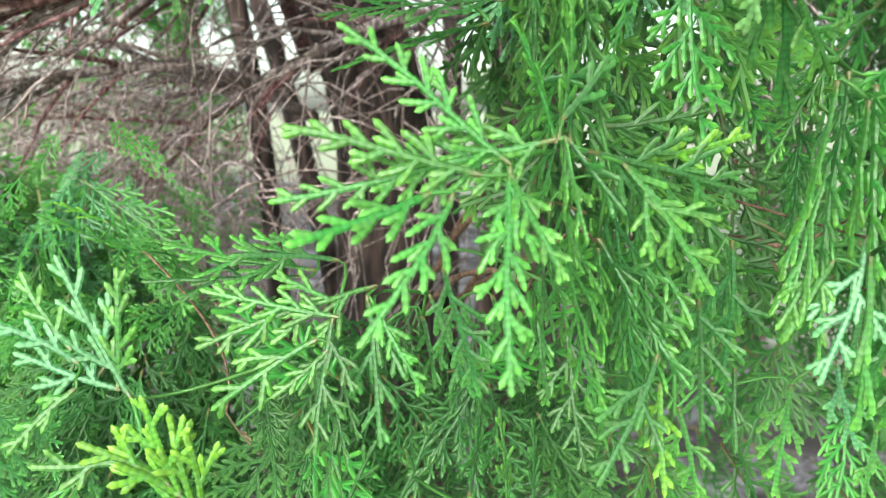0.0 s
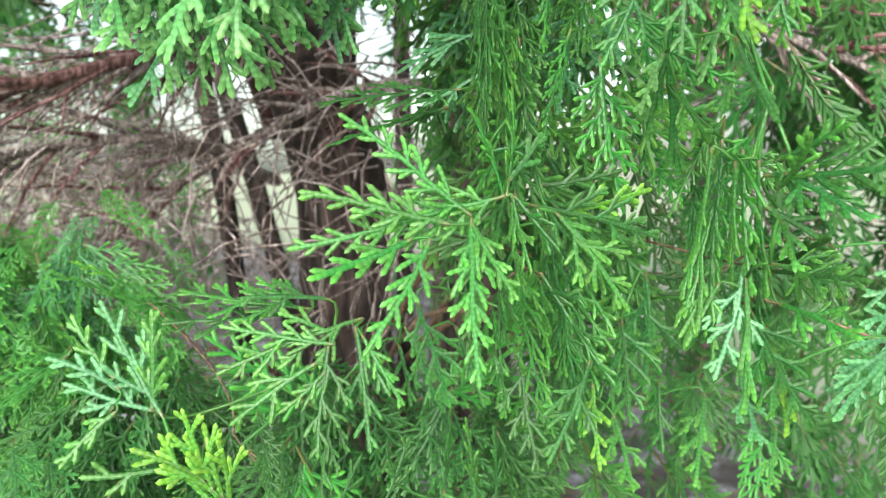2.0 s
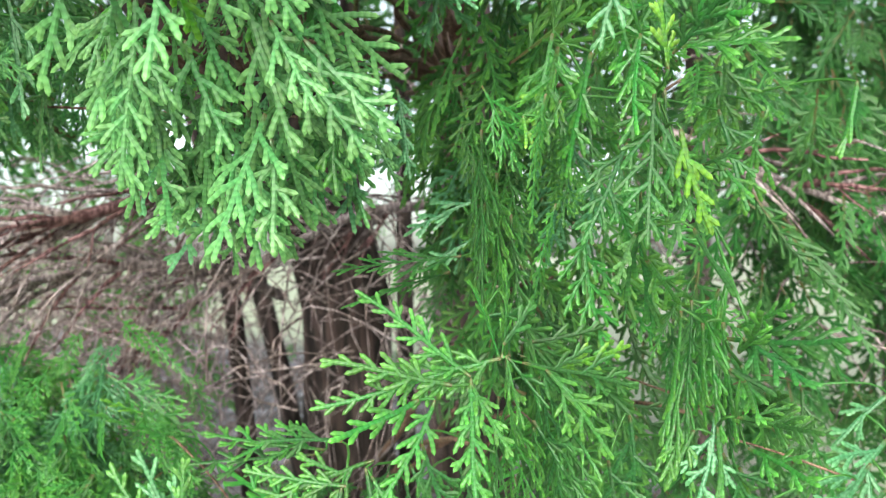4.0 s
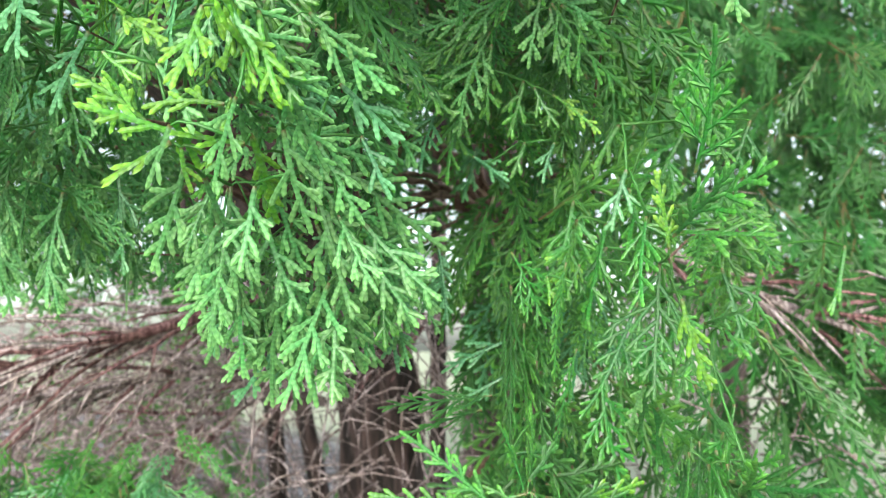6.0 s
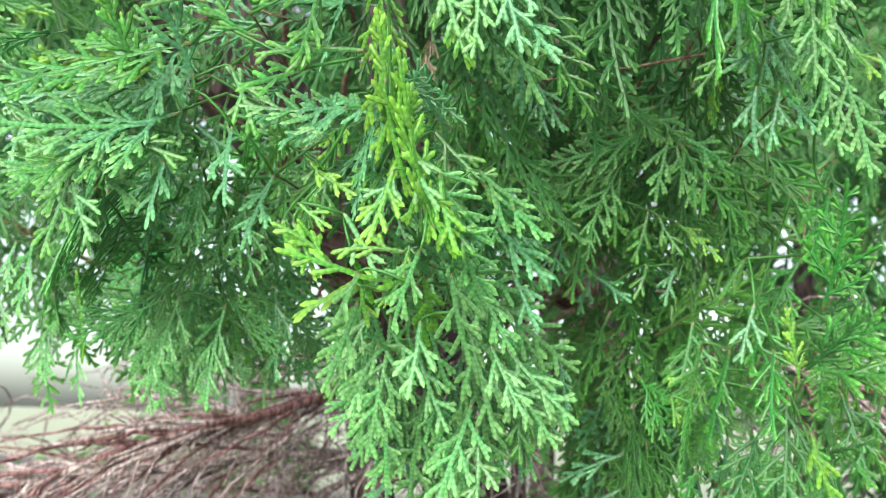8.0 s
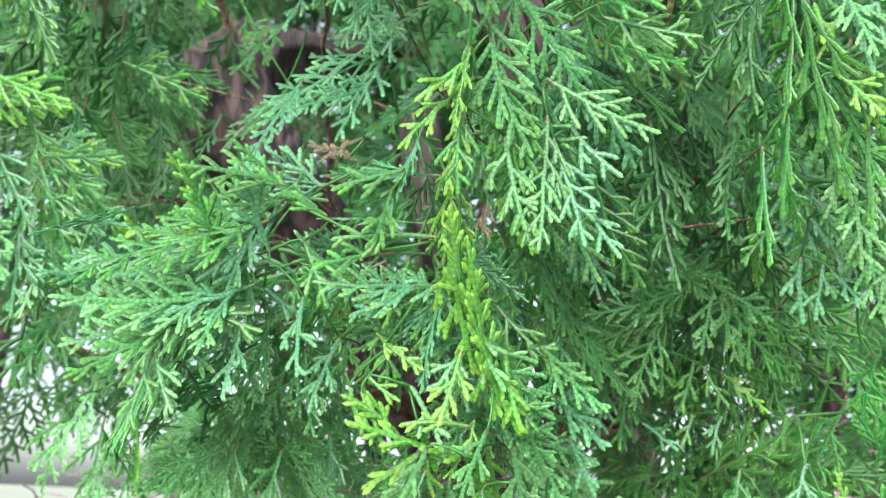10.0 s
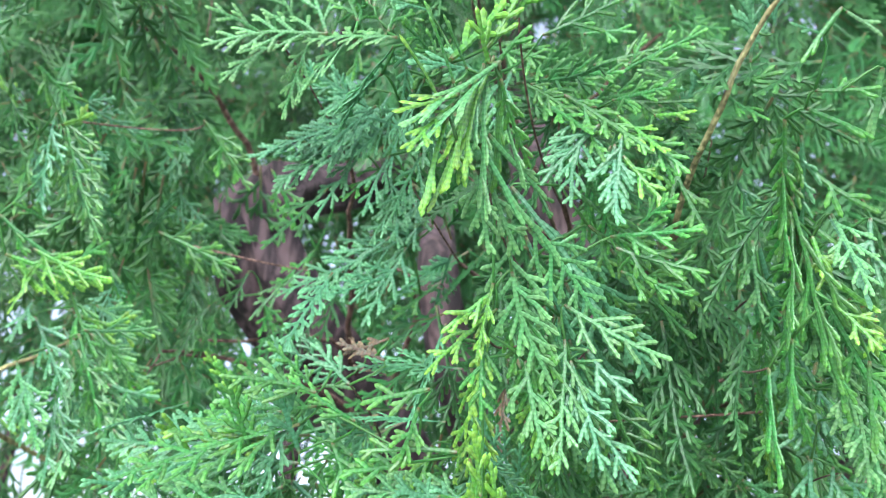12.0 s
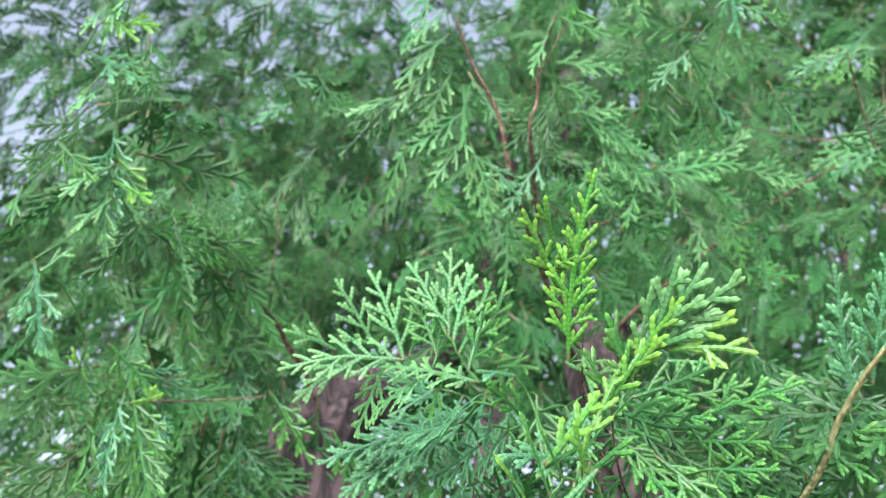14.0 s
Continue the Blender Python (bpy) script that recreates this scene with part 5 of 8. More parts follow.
spray(leftfans, (-0.202, 0.276, 1.420), (-0.190, 0.292, 1.383), 15, "comb", "pale", 0)
spray(leftfans, (-0.211, 0.174, 1.480), (-0.213, 0.234, 1.465), 10, "comb", "pale", 0)

plumefringe = bough((0.095, 0.880, 1.460), (-0.080, 0.300, 1.390), 1.05)
spray(plumefringe, (-0.053, 0.169, 1.532), (-0.040, 0.175, 1.497), 15, "comb", "pale", 0)
spray(plumefringe, (-0.038, 0.175, 1.519), (-0.018, 0.178, 1.486), 5, "comb", "blue", 0)
spray(plumefringe, (-0.032, 0.179, 1.509), (-0.030, 0.179, 1.483), 0, "comb", "blue", 0)
spray(plumefringe, (-0.052, 0.215, 1.455), (-0.029, 0.214, 1.423), 5, "comb", "blue", 0)
spray(plumefringe, (-0.045, 0.217, 1.449), (-0.049, 0.213, 1.426), 20, "comb", "blue", 0)
spray(plumefringe, (-0.107, 0.183, 1.448), (-0.096, 0.181, 1.418), 20, "comb", "pale", 0)
spray(plumefringe, (-0.092, 0.188, 1.420), (-0.114, 0.190, 1.390), 15, "comb", "pale", 0)
spray(plumefringe, (-0.093, 0.197, 1.428), (-0.067, 0.187, 1.393), 5, "strand", "pale", 0)
spray(plumefringe, (-0.118, 0.198, 1.392), (-0.134, 0.200, 1.359), 5, "comb", "pale", 0)
spray(plumefringe, (-0.118, 0.204, 1.375), (-0.132, 0.212, 1.336), 0, "comb", "pale", 0)
spray(plumefringe, (-0.114, 0.218, 1.364), (-0.107, 0.224, 1.337), 0, "comb", "pale", 0)

rightfork = bough((0.095, 0.880, 1.460), (0.103, 0.276, 1.378))
spray(rightfork, (0.099, 0.194, 1.361), (0.094, 0.187, 1.398), 10, "plume", "new", 0)
spray(rightfork, (0.104, 0.192, 1.378), (0.128, 0.141, 1.386), 15, "comb", "mid", 0)
spray(rightfork, (0.101, 0.193, 1.367), (0.116, 0.151, 1.389), 20, "plume", "deep", 0)
spray(rightfork, (0.103, 0.190, 1.369), (0.127, 0.151, 1.358), 0, "comb", "mid", 0)
spray(rightfork, (0.083, 0.205, 1.402), (0.072, 0.204, 1.372), 15, "comb", "blue", 0)
spray(rightfork, (0.084, 0.219, 1.429), (0.071, 0.227, 1.408), 0, "frond", "mid", 0)
spray(rightfork, (0.101, 0.216, 1.357), (0.089, 0.202, 1.290), 5, "comb", "deep", 0)
spray(rightfork, (0.073, 0.288, 1.402), (0.059, 0.282, 1.341), 20, "comb", "mid", 0)
spray(rightfork, (0.092, 0.288, 1.374), (0.066, 0.281, 1.338), 5, "plume", "deep", 0)
spray(rightfork, (0.108, 0.230, 1.339), (0.118, 0.210, 1.295), 0, "comb", "mid", 0)
spray(rightfork, (0.098, 0.247, 1.339), (0.073, 0.241, 1.293), 5, "comb", "deep", 0)
spray(rightfork, (0.160, 0.287, 1.361), (0.170, 0.273, 1.308), 15, "frond", "deep", 0)
spray(rightfork, (0.148, 0.208, 1.428), (0.133, 0.220, 1.381), 10, "comb", "deep", 0)
spray(rightfork, (0.093, 0.208, 1.379), (0.079, 0.191, 1.333), 50, "comb", "mid", 0)

palefan = bough((-0.283, 0.654, 1.646), (-0.189, 0.121, 1.716), 1.08)
spray(palefan, (-0.149, 0.046, 1.693), (-0.208, 0.072, 1.718), 10, "plume", "pale", 0)
spray(palefan, (-0.194, 0.071, 1.716), (-0.267, 0.068, 1.720), 5, "comb", "pale", 0)
spray(palefan, (-0.238, 0.082, 1.726), (-0.264, 0.060, 1.732), 10, "comb", "pale", 0)
spray(palefan, (-0.211, 0.079, 1.723), (-0.237, 0.052, 1.757), 5, "comb", "pale", 0)
spray(palefan, (-0.195, 0.072, 1.717), (-0.213, 0.055, 1.768), 5, "comb", "pale", 0)
spray(palefan, (-0.227, 0.085, 1.722), (-0.262, 0.087, 1.697), 10, "comb", "pale", 0)
spray(palefan, (-0.206, 0.079, 1.719), (-0.228, 0.105, 1.682), 10, "comb", "pale", 0)
spray(palefan, (-0.178, 0.060, 1.703), (-0.216, 0.094, 1.696), 15, "comb", "pale", 0)
spray(palefan, (-0.169, 0.052, 1.697), (-0.177, 0.066, 1.681), 15, "comb", "mid", 0)
spray(palefan, (-0.170, 0.056, 1.726), (-0.191, 0.052, 1.772), 10, "comb", "pale", 0)
spray(palefan, (-0.168, 0.055, 1.723), (-0.170, 0.043, 1.773), 0, "comb", "pale", 0)
spray(palefan, (-0.165, 0.053, 1.720), (-0.158, 0.044, 1.763), 10, "comb", "pale", 0)
spray(palefan, (-0.174, 0.057, 1.713), (-0.192, 0.060, 1.757), 10, "comb", "mid", 0)
spray(palefan, (-0.162, 0.057, 1.714), (-0.143, 0.051, 1.755), 15, "comb", "mid", 0)
spray(palefan, (-0.156, 0.063, 1.712), (-0.133, 0.058, 1.758), 20, "comb", "mid", 0)
spray(palefan, (-0.193, 0.077, 1.721), (-0.184, 0.066, 1.755), 20, "comb", "mid", 0)
spray(palefan, (-0.175, 0.064, 1.713), (-0.173, 0.061, 1.749), 25, "comb", "mid", 0)
spray(palefan, (-0.156, 0.054, 1.703), (-0.147, 0.053, 1.743), 35, "comb", "mid", 0)

nearstalk = bough((0.065, 0.843, 1.600), (-0.078, 0.043, 1.670), 1.3)
spray(nearstalk, (-0.080, -0.005, 1.673), (-0.066, -0.019, 1.687), 15, "plume", "new", 0)
spray(nearstalk, (-0.074, -0.007, 1.681), (-0.072, -0.033, 1.709), 20, "plume", "pale", 0)
spray(nearstalk, (-0.070, -0.009, 1.686), (-0.056, -0.042, 1.713), 0, "frond", "pale", 0)
spray(nearstalk, (-0.061, -0.013, 1.693), (-0.037, -0.032, 1.718), 20, "comb", "pale", 0)
spray(nearstalk, (-0.061, -0.012, 1.691), (-0.032, -0.025, 1.704), 5, "plume", "pale", 0)
spray(nearstalk, (-0.063, -0.010, 1.687), (-0.027, -0.020, 1.686), 0, "frond", "new", 0)
spray(nearstalk, (-0.077, -0.005, 1.673), (-0.087, -0.020, 1.692), 5, "plume", "mid", 0)
spray(nearstalk, (-0.074, -0.005, 1.676), (-0.091, -0.015, 1.678), 15, "plume", "mid", 0)
spray(nearstalk, (-0.114, -0.016, 1.631), (-0.089, -0.011, 1.663), 20, "plume", "new", 0)
spray(nearstalk, (-0.100, -0.009, 1.642), (-0.077, -0.012, 1.679), 10, "plume", "new", 0)
spray(nearstalk, (-0.088, -0.004, 1.662), (-0.071, -0.018, 1.690), 30, "plume", "new", 0)
spray(nearstalk, (-0.081, -0.004, 1.674), (-0.060, -0.030, 1.704), 10, "plume", "new", 0)
spray(nearstalk, (-0.075, -0.005, 1.682), (-0.046, -0.035, 1.715), 10, "comb", "pale", 0)
spray(nearstalk, (-0.070, -0.007, 1.687), (-0.038, -0.023, 1.704), 10, "comb", "new", 0)
spray(nearstalk, (-0.086, -0.003, 1.665), (-0.098, -0.017, 1.683), 20, "comb", "mid", 0)
spray(nearstalk, (-0.078, -0.004, 1.676), (-0.087, -0.023, 1.698), 30, "comb", "mid", 0)

nearlow = bough((0.065, 0.843, 1.590), (-0.104, 0.060, 1.618), 1.0)
spray(nearlow, (-0.098, -0.014, 1.635), (-0.102, 0.012, 1.570), 30, "strand", "pale", 0)
spray(nearlow, (-0.096, -0.013, 1.635), (-0.120, -0.003, 1.568), 20, "strand", "new", 0)
spray(nearlow, (-0.100, -0.013, 1.631), (-0.105, -0.000, 1.581), 40, "strand", "pale", 0)
spray(nearlow, (-0.102, -0.012, 1.626), (-0.116, -0.009, 1.574), 15, "strand", "new", 0)
spray(nearlow, (-0.094, -0.011, 1.633), (-0.090, 0.017, 1.587), 40, "strand", "mid", 0)
spray(nearlow, (-0.098, 0.002, 1.606), (-0.073, 0.028, 1.588), 15, "strand", "pale", 0)
spray(nearlow, (-0.101, 0.001, 1.600), (-0.081, 0.022, 1.570), 20, "strand", "pale", 0)
spray(nearlow, (-0.110, -0.014, 1.615), (-0.130, -0.027, 1.595), 10, "comb", "new", 0)
spray(nearlow, (-0.112, -0.014, 1.610), (-0.130, -0.025, 1.583), 5, "comb", "new", 0)
spray(nearlow, (-0.114, -0.015, 1.603), (-0.128, -0.004, 1.565), 10, "strand", "new", 0)
spray(nearlow, (-0.110, -0.010, 1.595), (-0.109, -0.003, 1.577), 30, "comb", "new", 0)
spray(nearlow, (-0.118, -0.018, 1.611), (-0.132, -0.034, 1.630), 55, "strand", "new", 0)
spray(nearlow, (-0.112, -0.016, 1.619), (-0.124, -0.037, 1.644), 50, "strand", "mid", 0)
spray(nearlow, (-0.107, -0.015, 1.627), (-0.116, -0.033, 1.640), 40, "strand", "mid", 0)
spray(nearlow, (-0.092, -0.000, 1.620), (-0.085, 0.021, 1.589), 50, "strand", "pale", 0)

combs = bough((0.070, 0.849, 1.584), (-0.041, 0.111, 1.654), 1.1)
spray(combs, (-0.077, 0.060, 1.663), (-0.047, 0.040, 1.634), 0, "plume", "mid", 0)
spray(combs, (-0.046, 0.047, 1.640), (-0.075, 0.046, 1.608), 0, "comb", "blue", 0)
spray(combs, (-0.036, 0.043, 1.632), (-0.040, 0.045, 1.590), 5, "comb", "blue", 0)
spray(combs, (-0.023, 0.043, 1.626), (-0.020, 0.046, 1.597), 5, "comb", "mid", 0)
spray(combs, (-0.023, 0.040, 1.632), (-0.011, 0.043, 1.607), 5, "comb", "mid", 0)
spray(combs, (-0.021, 0.037, 1.639), (-0.005, 0.026, 1.633), 5, "frond", "new", 0)
spray(combs, (-0.062, 0.051, 1.660), (-0.019, 0.036, 1.621), 10, "plume", "mid", 0)
spray(combs, (-0.078, 0.093, 1.697), (-0.031, 0.064, 1.685), 10, "comb", "mid", 0)
spray(combs, (-0.032, 0.081, 1.694), (0.010, 0.049, 1.703), 5, "frond", "mid", 0)
spray(combs, (-0.047, 0.087, 1.681), (-0.006, 0.062, 1.674), 20, "comb", "mid", 0)
spray(combs, (-0.036, 0.080, 1.648), (-0.057, 0.089, 1.599), 5, "comb", "mid", 0)
spray(combs, (-0.010, 0.069, 1.638), (0.005, 0.077, 1.595), 5, "frond", "mid", 0)

bluecombs = bough((0.070, 0.849, 1.584), (-0.050, 0.120, 1.640), 1.0)
spray(bluecombs, (-0.049, 0.053, 1.651), (-0.071, 0.042, 1.596), 0, "comb", "blue", 0)
spray(bluecombs, (-0.054, 0.057, 1.644), (-0.075, 0.055, 1.624), 10, "plume", "blue", 0)
spray(bluecombs, (-0.039, 0.046, 1.628), (-0.043, 0.043, 1.585), 0, "comb", "blue", 0)
spray(bluecombs, (-0.062, 0.062, 1.665), (-0.039, 0.038, 1.622), 20, "plume", "mid", 0)
spray(bluecombs, (-0.035, 0.045, 1.621), (-0.019, 0.043, 1.594), 10, "comb", "new", 0)
spray(bluecombs, (-0.037, 0.045, 1.644), (-0.017, 0.034, 1.617), 10, "comb", "new", 0)
spray(bluecombs, (-0.083, 0.061, 1.675), (-0.050, 0.046, 1.644), 10, "plume", "mid", 0)
spray(bluecombs, (-0.039, 0.045, 1.653), (-0.014, 0.025, 1.645), 20, "comb", "mid", 0)
spray(bluecombs, (-0.028, 0.042, 1.631), (-0.008, 0.035, 1.607), 10, "comb", "mid", 0)

innercombs = bough((0.050, 0.825, 1.648), (-0.160, 0.160, 1.660), 1.0)
spray(innercombs, (-0.148, 0.033, 1.677), (-0.183, 0.102, 1.682), 20, "comb", "blue", 0)
spray(innercombs, (-0.140, 0.028, 1.673), (-0.145, 0.060, 1.662), 10, "comb", "blue", 0)
spray(innercombs, (-0.156, 0.050, 1.673), (-0.199, 0.101, 1.683), 10, "comb", "blue", 0)
spray(innercombs, (-0.133, 0.049, 1.669), (-0.157, 0.096, 1.658), 20, "comb", "blue", 0)
spray(innercombs, (-0.149, 0.076, 1.671), (-0.183, 0.121, 1.657), 0, "comb", "blue", 0)
spray(innercombs, (-0.128, 0.054, 1.662), (-0.134, 0.090, 1.643), 15, "comb", "blue", 0)
spray(innercombs, (-0.168, 0.100, 1.687), (-0.208, 0.133, 1.677), 5, "comb", "blue", 0)
spray(innercombs, (-0.125, 0.047, 1.674), (-0.140, 0.015, 1.680), 0, "comb", "mid", 0)
spray(innercombs, (-0.139, 0.099, 1.655), (-0.159, 0.133, 1.631), 5, "comb", "blue", 0)
spray(innercombs, (-0.160, 0.116, 1.663), (-0.182, 0.132, 1.634), 0, "comb", "blue", 0)
spray(innercombs, (-0.150, 0.126, 1.653), (-0.173, 0.147, 1.619), 10, "comb", "blue", 0)

centredrape = bough((0.088, 0.871, 1.524), (-0.080, 0.130, 1.575), 1.05)
spray(centredrape, (-0.104, 0.015, 1.596), (-0.096, 0.030, 1.563), 20, "comb", "pale", 0)
spray(centredrape, (-0.099, 0.019, 1.599), (-0.087, 0.036, 1.564), 10, "comb", "pale", 0)
spray(centredrape, (-0.094, 0.028, 1.595), (-0.061, 0.056, 1.575), 10, "strand", "pale", 0)
spray(centredrape, (-0.081, 0.044, 1.583), (-0.035, 0.076, 1.551), 20, "comb", "pale", 0)
spray(centredrape, (-0.087, 0.045, 1.561), (-0.069, 0.069, 1.518), 0, "comb", "pale", 0)
spray(centredrape, (-0.089, 0.040, 1.576), (-0.081, 0.066, 1.512), 15, "comb", "pale", 0)
spray(centredrape, (-0.080, 0.067, 1.526), (-0.074, 0.073, 1.485), 5, "comb", "pale", 0)
spray(centredrape, (-0.096, 0.047, 1.551), (-0.116, 0.047, 1.531), 0, "comb", "new", 0)
spray(centredrape, (-0.098, 0.056, 1.533), (-0.105, 0.063, 1.498), 5, "comb", "mid", 0)
spray(centredrape, (-0.062, 0.071, 1.538), (-0.059, 0.074, 1.477), 0, "comb", "pale", 0)
spray(centredrape, (-0.059, 0.075, 1.529), (-0.047, 0.074, 1.480), 10, "comb", "blue", 0)
spray(centredrape, (-0.051, 0.077, 1.535), (-0.034, 0.072, 1.507), 15, "comb", "blue", 0)
spray(centredrape, (-0.046, 0.081, 1.499), (-0.030, 0.072, 1.476), 5, "comb", "blue", 0)
spray(centredrape, (-0.062, 0.068, 1.554), (-0.017, 0.070, 1.524), 15, "comb", "pale", 0)
spray(centredrape, (-0.077, 0.077, 1.513), (-0.069, 0.074, 1.477), 20, "comb", "mid", 0)
spray(centredrape, (-0.041, 0.056, 1.584), (-0.003, 0.039, 1.581), 0, "comb", "mid", 0)
spray(centredrape, (-0.038, 0.060, 1.580), (0.000, 0.052, 1.562), 20, "comb", "mid", 0)
spray(centredrape, (-0.035, 0.069, 1.572), (-0.006, 0.060, 1.555), 5, "comb", "mid", 0)
spray(centredrape, (-0.029, 0.051, 1.588), (-0.014, 0.032, 1.594), 0, "comb", "mid", 0)

rightcolumn = bough((0.082, 0.864, 1.543), (0.055, 0.110, 1.600), 1.0)
spray(rightcolumn, (0.042, 0.053, 1.605), (0.064, 0.079, 1.518), 50, "strand", "mid", 0)
spray(rightcolumn, (0.043, 0.059, 1.598), (0.045, 0.071, 1.536), 60, "strand", "mid", 0)
spray(rightcolumn, (0.046, 0.071, 1.569), (0.072, 0.082, 1.508), 40, "strand", "mid", 0)
spray(rightcolumn, (0.060, 0.055, 1.597), (0.070, 0.048, 1.555), 5, "comb", "pale", 0)
spray(rightcolumn, (0.059, 0.064, 1.556), (0.073, 0.058, 1.533), 15, "comb", "new", 0)
spray(rightcolumn, (0.053, 0.063, 1.589), (0.055, 0.059, 1.567), 10, "tuft", "new", 0)
spray(rightcolumn, (0.043, 0.078, 1.544), (0.044, 0.089, 1.499), 40, "strand", "mid", 0)
spray(rightcolumn, (0.034, 0.087, 1.532), (0.033, 0.094, 1.479), 50, "strand", "mid", 0)
spray(rightcolumn, (0.073, 0.071, 1.532), (0.070, 0.085, 1.494), 40, "strand", "mid", 0)
spray(rightcolumn, (0.037, 0.044, 1.614), (0.041, 0.063, 1.571), 60, "strand", "mid", 0)

leftcolumn = bough((-0.222, 0.755, 1.547), (-0.400, 0.290, 1.620), 1.15)
spray(leftcolumn, (-0.407, 0.209, 1.704), (-0.395, 0.222, 1.654), 5, "comb", "pale", 1)
spray(leftcolumn, (-0.441, 0.208, 1.625), (-0.379, 0.232, 1.614), 15, "comb", "new", 1)
spray(leftcolumn, (-0.388, 0.237, 1.607), (-0.343, 0.248, 1.586), 5, "comb", "pale", 1)
spray(leftcolumn, (-0.381, 0.241, 1.587), (-0.355, 0.258, 1.554), 0, "comb", "pale", 1)
spray(leftcolumn, (-0.373, 0.252, 1.566), (-0.344, 0.269, 1.541), 5, "comb", "new", 1)
spray(leftcolumn, (-0.385, 0.241, 1.583), (-0.370, 0.259, 1.522), 20, "comb", "pale", 1)
spray(leftcolumn, (-0.405, 0.244, 1.542), (-0.389, 0.254, 1.493), 20, "comb", "blue", 1)
spray(leftcolumn, (-0.390, 0.257, 1.521), (-0.400, 0.250, 1.480), 15, "comb", "pale", 1)
spray(leftcolumn, (-0.363, 0.273, 1.517), (-0.341, 0.279, 1.487), 5, "comb", "new", 1)
spray(leftcolumn, (-0.377, 0.269, 1.496), (-0.317, 0.289, 1.489), 5, "comb", "pale", 1)
spray(leftcolumn, (-0.426, 0.221, 1.605), (-0.433, 0.214, 1.572), 0, "comb", "blue", 1)
spray(leftcolumn, (-0.421, 0.232, 1.562), (-0.423, 0.231, 1.514), 0, "comb", "blue", 1)
spray(leftcolumn, (-0.423, 0.212, 1.659), (-0.438, 0.188, 1.669), 5, "comb", "mid", 1)
spray(leftcolumn, (-0.410, 0.216, 1.670), (-0.427, 0.203, 1.645), 5, "comb", "mid", 1)

# sprays before the trunk, in the green with shade put into its colour
windowlayer = bough((-0.251, 0.704, 1.596), (-0.330, 0.420, 1.680), 1.2)
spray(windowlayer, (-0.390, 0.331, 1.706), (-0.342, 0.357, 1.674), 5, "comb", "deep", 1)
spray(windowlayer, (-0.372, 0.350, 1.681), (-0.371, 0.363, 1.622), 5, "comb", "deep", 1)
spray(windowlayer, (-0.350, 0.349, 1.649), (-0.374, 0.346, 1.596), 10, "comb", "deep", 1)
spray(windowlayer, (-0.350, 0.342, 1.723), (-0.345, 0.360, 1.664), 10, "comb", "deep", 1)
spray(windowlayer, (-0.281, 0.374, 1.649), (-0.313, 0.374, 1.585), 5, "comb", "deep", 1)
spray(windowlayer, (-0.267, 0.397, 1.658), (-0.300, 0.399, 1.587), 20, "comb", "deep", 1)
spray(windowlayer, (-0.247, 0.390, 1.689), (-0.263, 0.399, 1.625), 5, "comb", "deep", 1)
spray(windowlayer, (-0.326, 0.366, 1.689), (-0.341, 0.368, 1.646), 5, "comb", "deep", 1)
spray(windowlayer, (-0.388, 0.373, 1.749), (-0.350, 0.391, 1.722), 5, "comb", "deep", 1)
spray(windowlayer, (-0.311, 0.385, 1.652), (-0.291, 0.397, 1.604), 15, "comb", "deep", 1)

centreplume = bough((0.088, 0.871, 1.524), (-0.093, 0.073, 1.594), 1.0)
spray(centreplume, (-0.093, -0.015, 1.631), (-0.128, -0.026, 1.591), 5, "strand", "pale", 0)
spray(centreplume, (-0.095, -0.015, 1.630), (-0.125, -0.022, 1.584), 25, "strand", "pale", 0)
spray(centreplume, (-0.093, -0.011, 1.625), (-0.082, 0.014, 1.596), 50, "plume", "mid", 0)
spray(centreplume, (-0.093, 0.050, 1.545), (-0.125, 0.059, 1.516), 10, "frond", "new", 0)
spray(centreplume, (-0.096, 0.052, 1.542), (-0.113, 0.043, 1.541), 0, "tuft", "new", 0)
spray(centreplume, (-0.097, 0.056, 1.533), (-0.102, 0.064, 1.497), 10, "plume", "new", 0)
spray(centreplume, (-0.095, 0.042, 1.554), (-0.104, 0.054, 1.521), 40, "plume", "new", 0)
spray(centreplume, (-0.098, -0.016, 1.629), (-0.104, -0.034, 1.642), 15, "comb", "new", 0)
spray(centreplume, (-0.095, -0.014, 1.630), (-0.082, -0.027, 1.641), 5, "frond", "mid", 0)
spray(centreplume, (-0.100, 0.010, 1.643), (-0.134, -0.009, 1.640), 5, "comb", "blue", 0)
spray(centreplume, (-0.074, 0.030, 1.681), (-0.034, 0.018, 1.688), 10, "comb", "mid", 0)
spray(centreplume, (-0.129, 0.014, 1.683), (-0.146, 0.003, 1.680), 0, "frond", "blue", 0)
spray(centreplume, (-0.099, 0.077, 1.467), (-0.100, 0.065, 1.493), 10, "plume", "new", 0)

drape = bough((0.088, 0.871, 1.524), (-0.060, 0.138, 1.594))
spray(drape, (-0.088, 0.074, 1.620), (-0.033, 0.093, 1.559), 10, "strand", "blue", 0)
spray(drape, (-0.072, 0.087, 1.579), (-0.039, 0.141, 1.517), 20, "comb", "blue", 0)
spray(drape, (-0.060, 0.089, 1.574), (-0.021, 0.151, 1.507), 15, "strand", "blue", 0)
spray(drape, (-0.061, 0.079, 1.594), (-0.009, 0.115, 1.538), 20, "comb", "blue", 0)
spray(drape, (-0.061, 0.073, 1.620), (0.010, 0.089, 1.578), 0, "strand", "mid", 0)
spray(drape, (-0.049, 0.079, 1.601), (0.006, 0.095, 1.563), 20, "comb", "mid", 0)
spray(drape, (-0.034, 0.112, 1.603), (0.010, 0.130, 1.559), 10, "strand", "mid", 0)
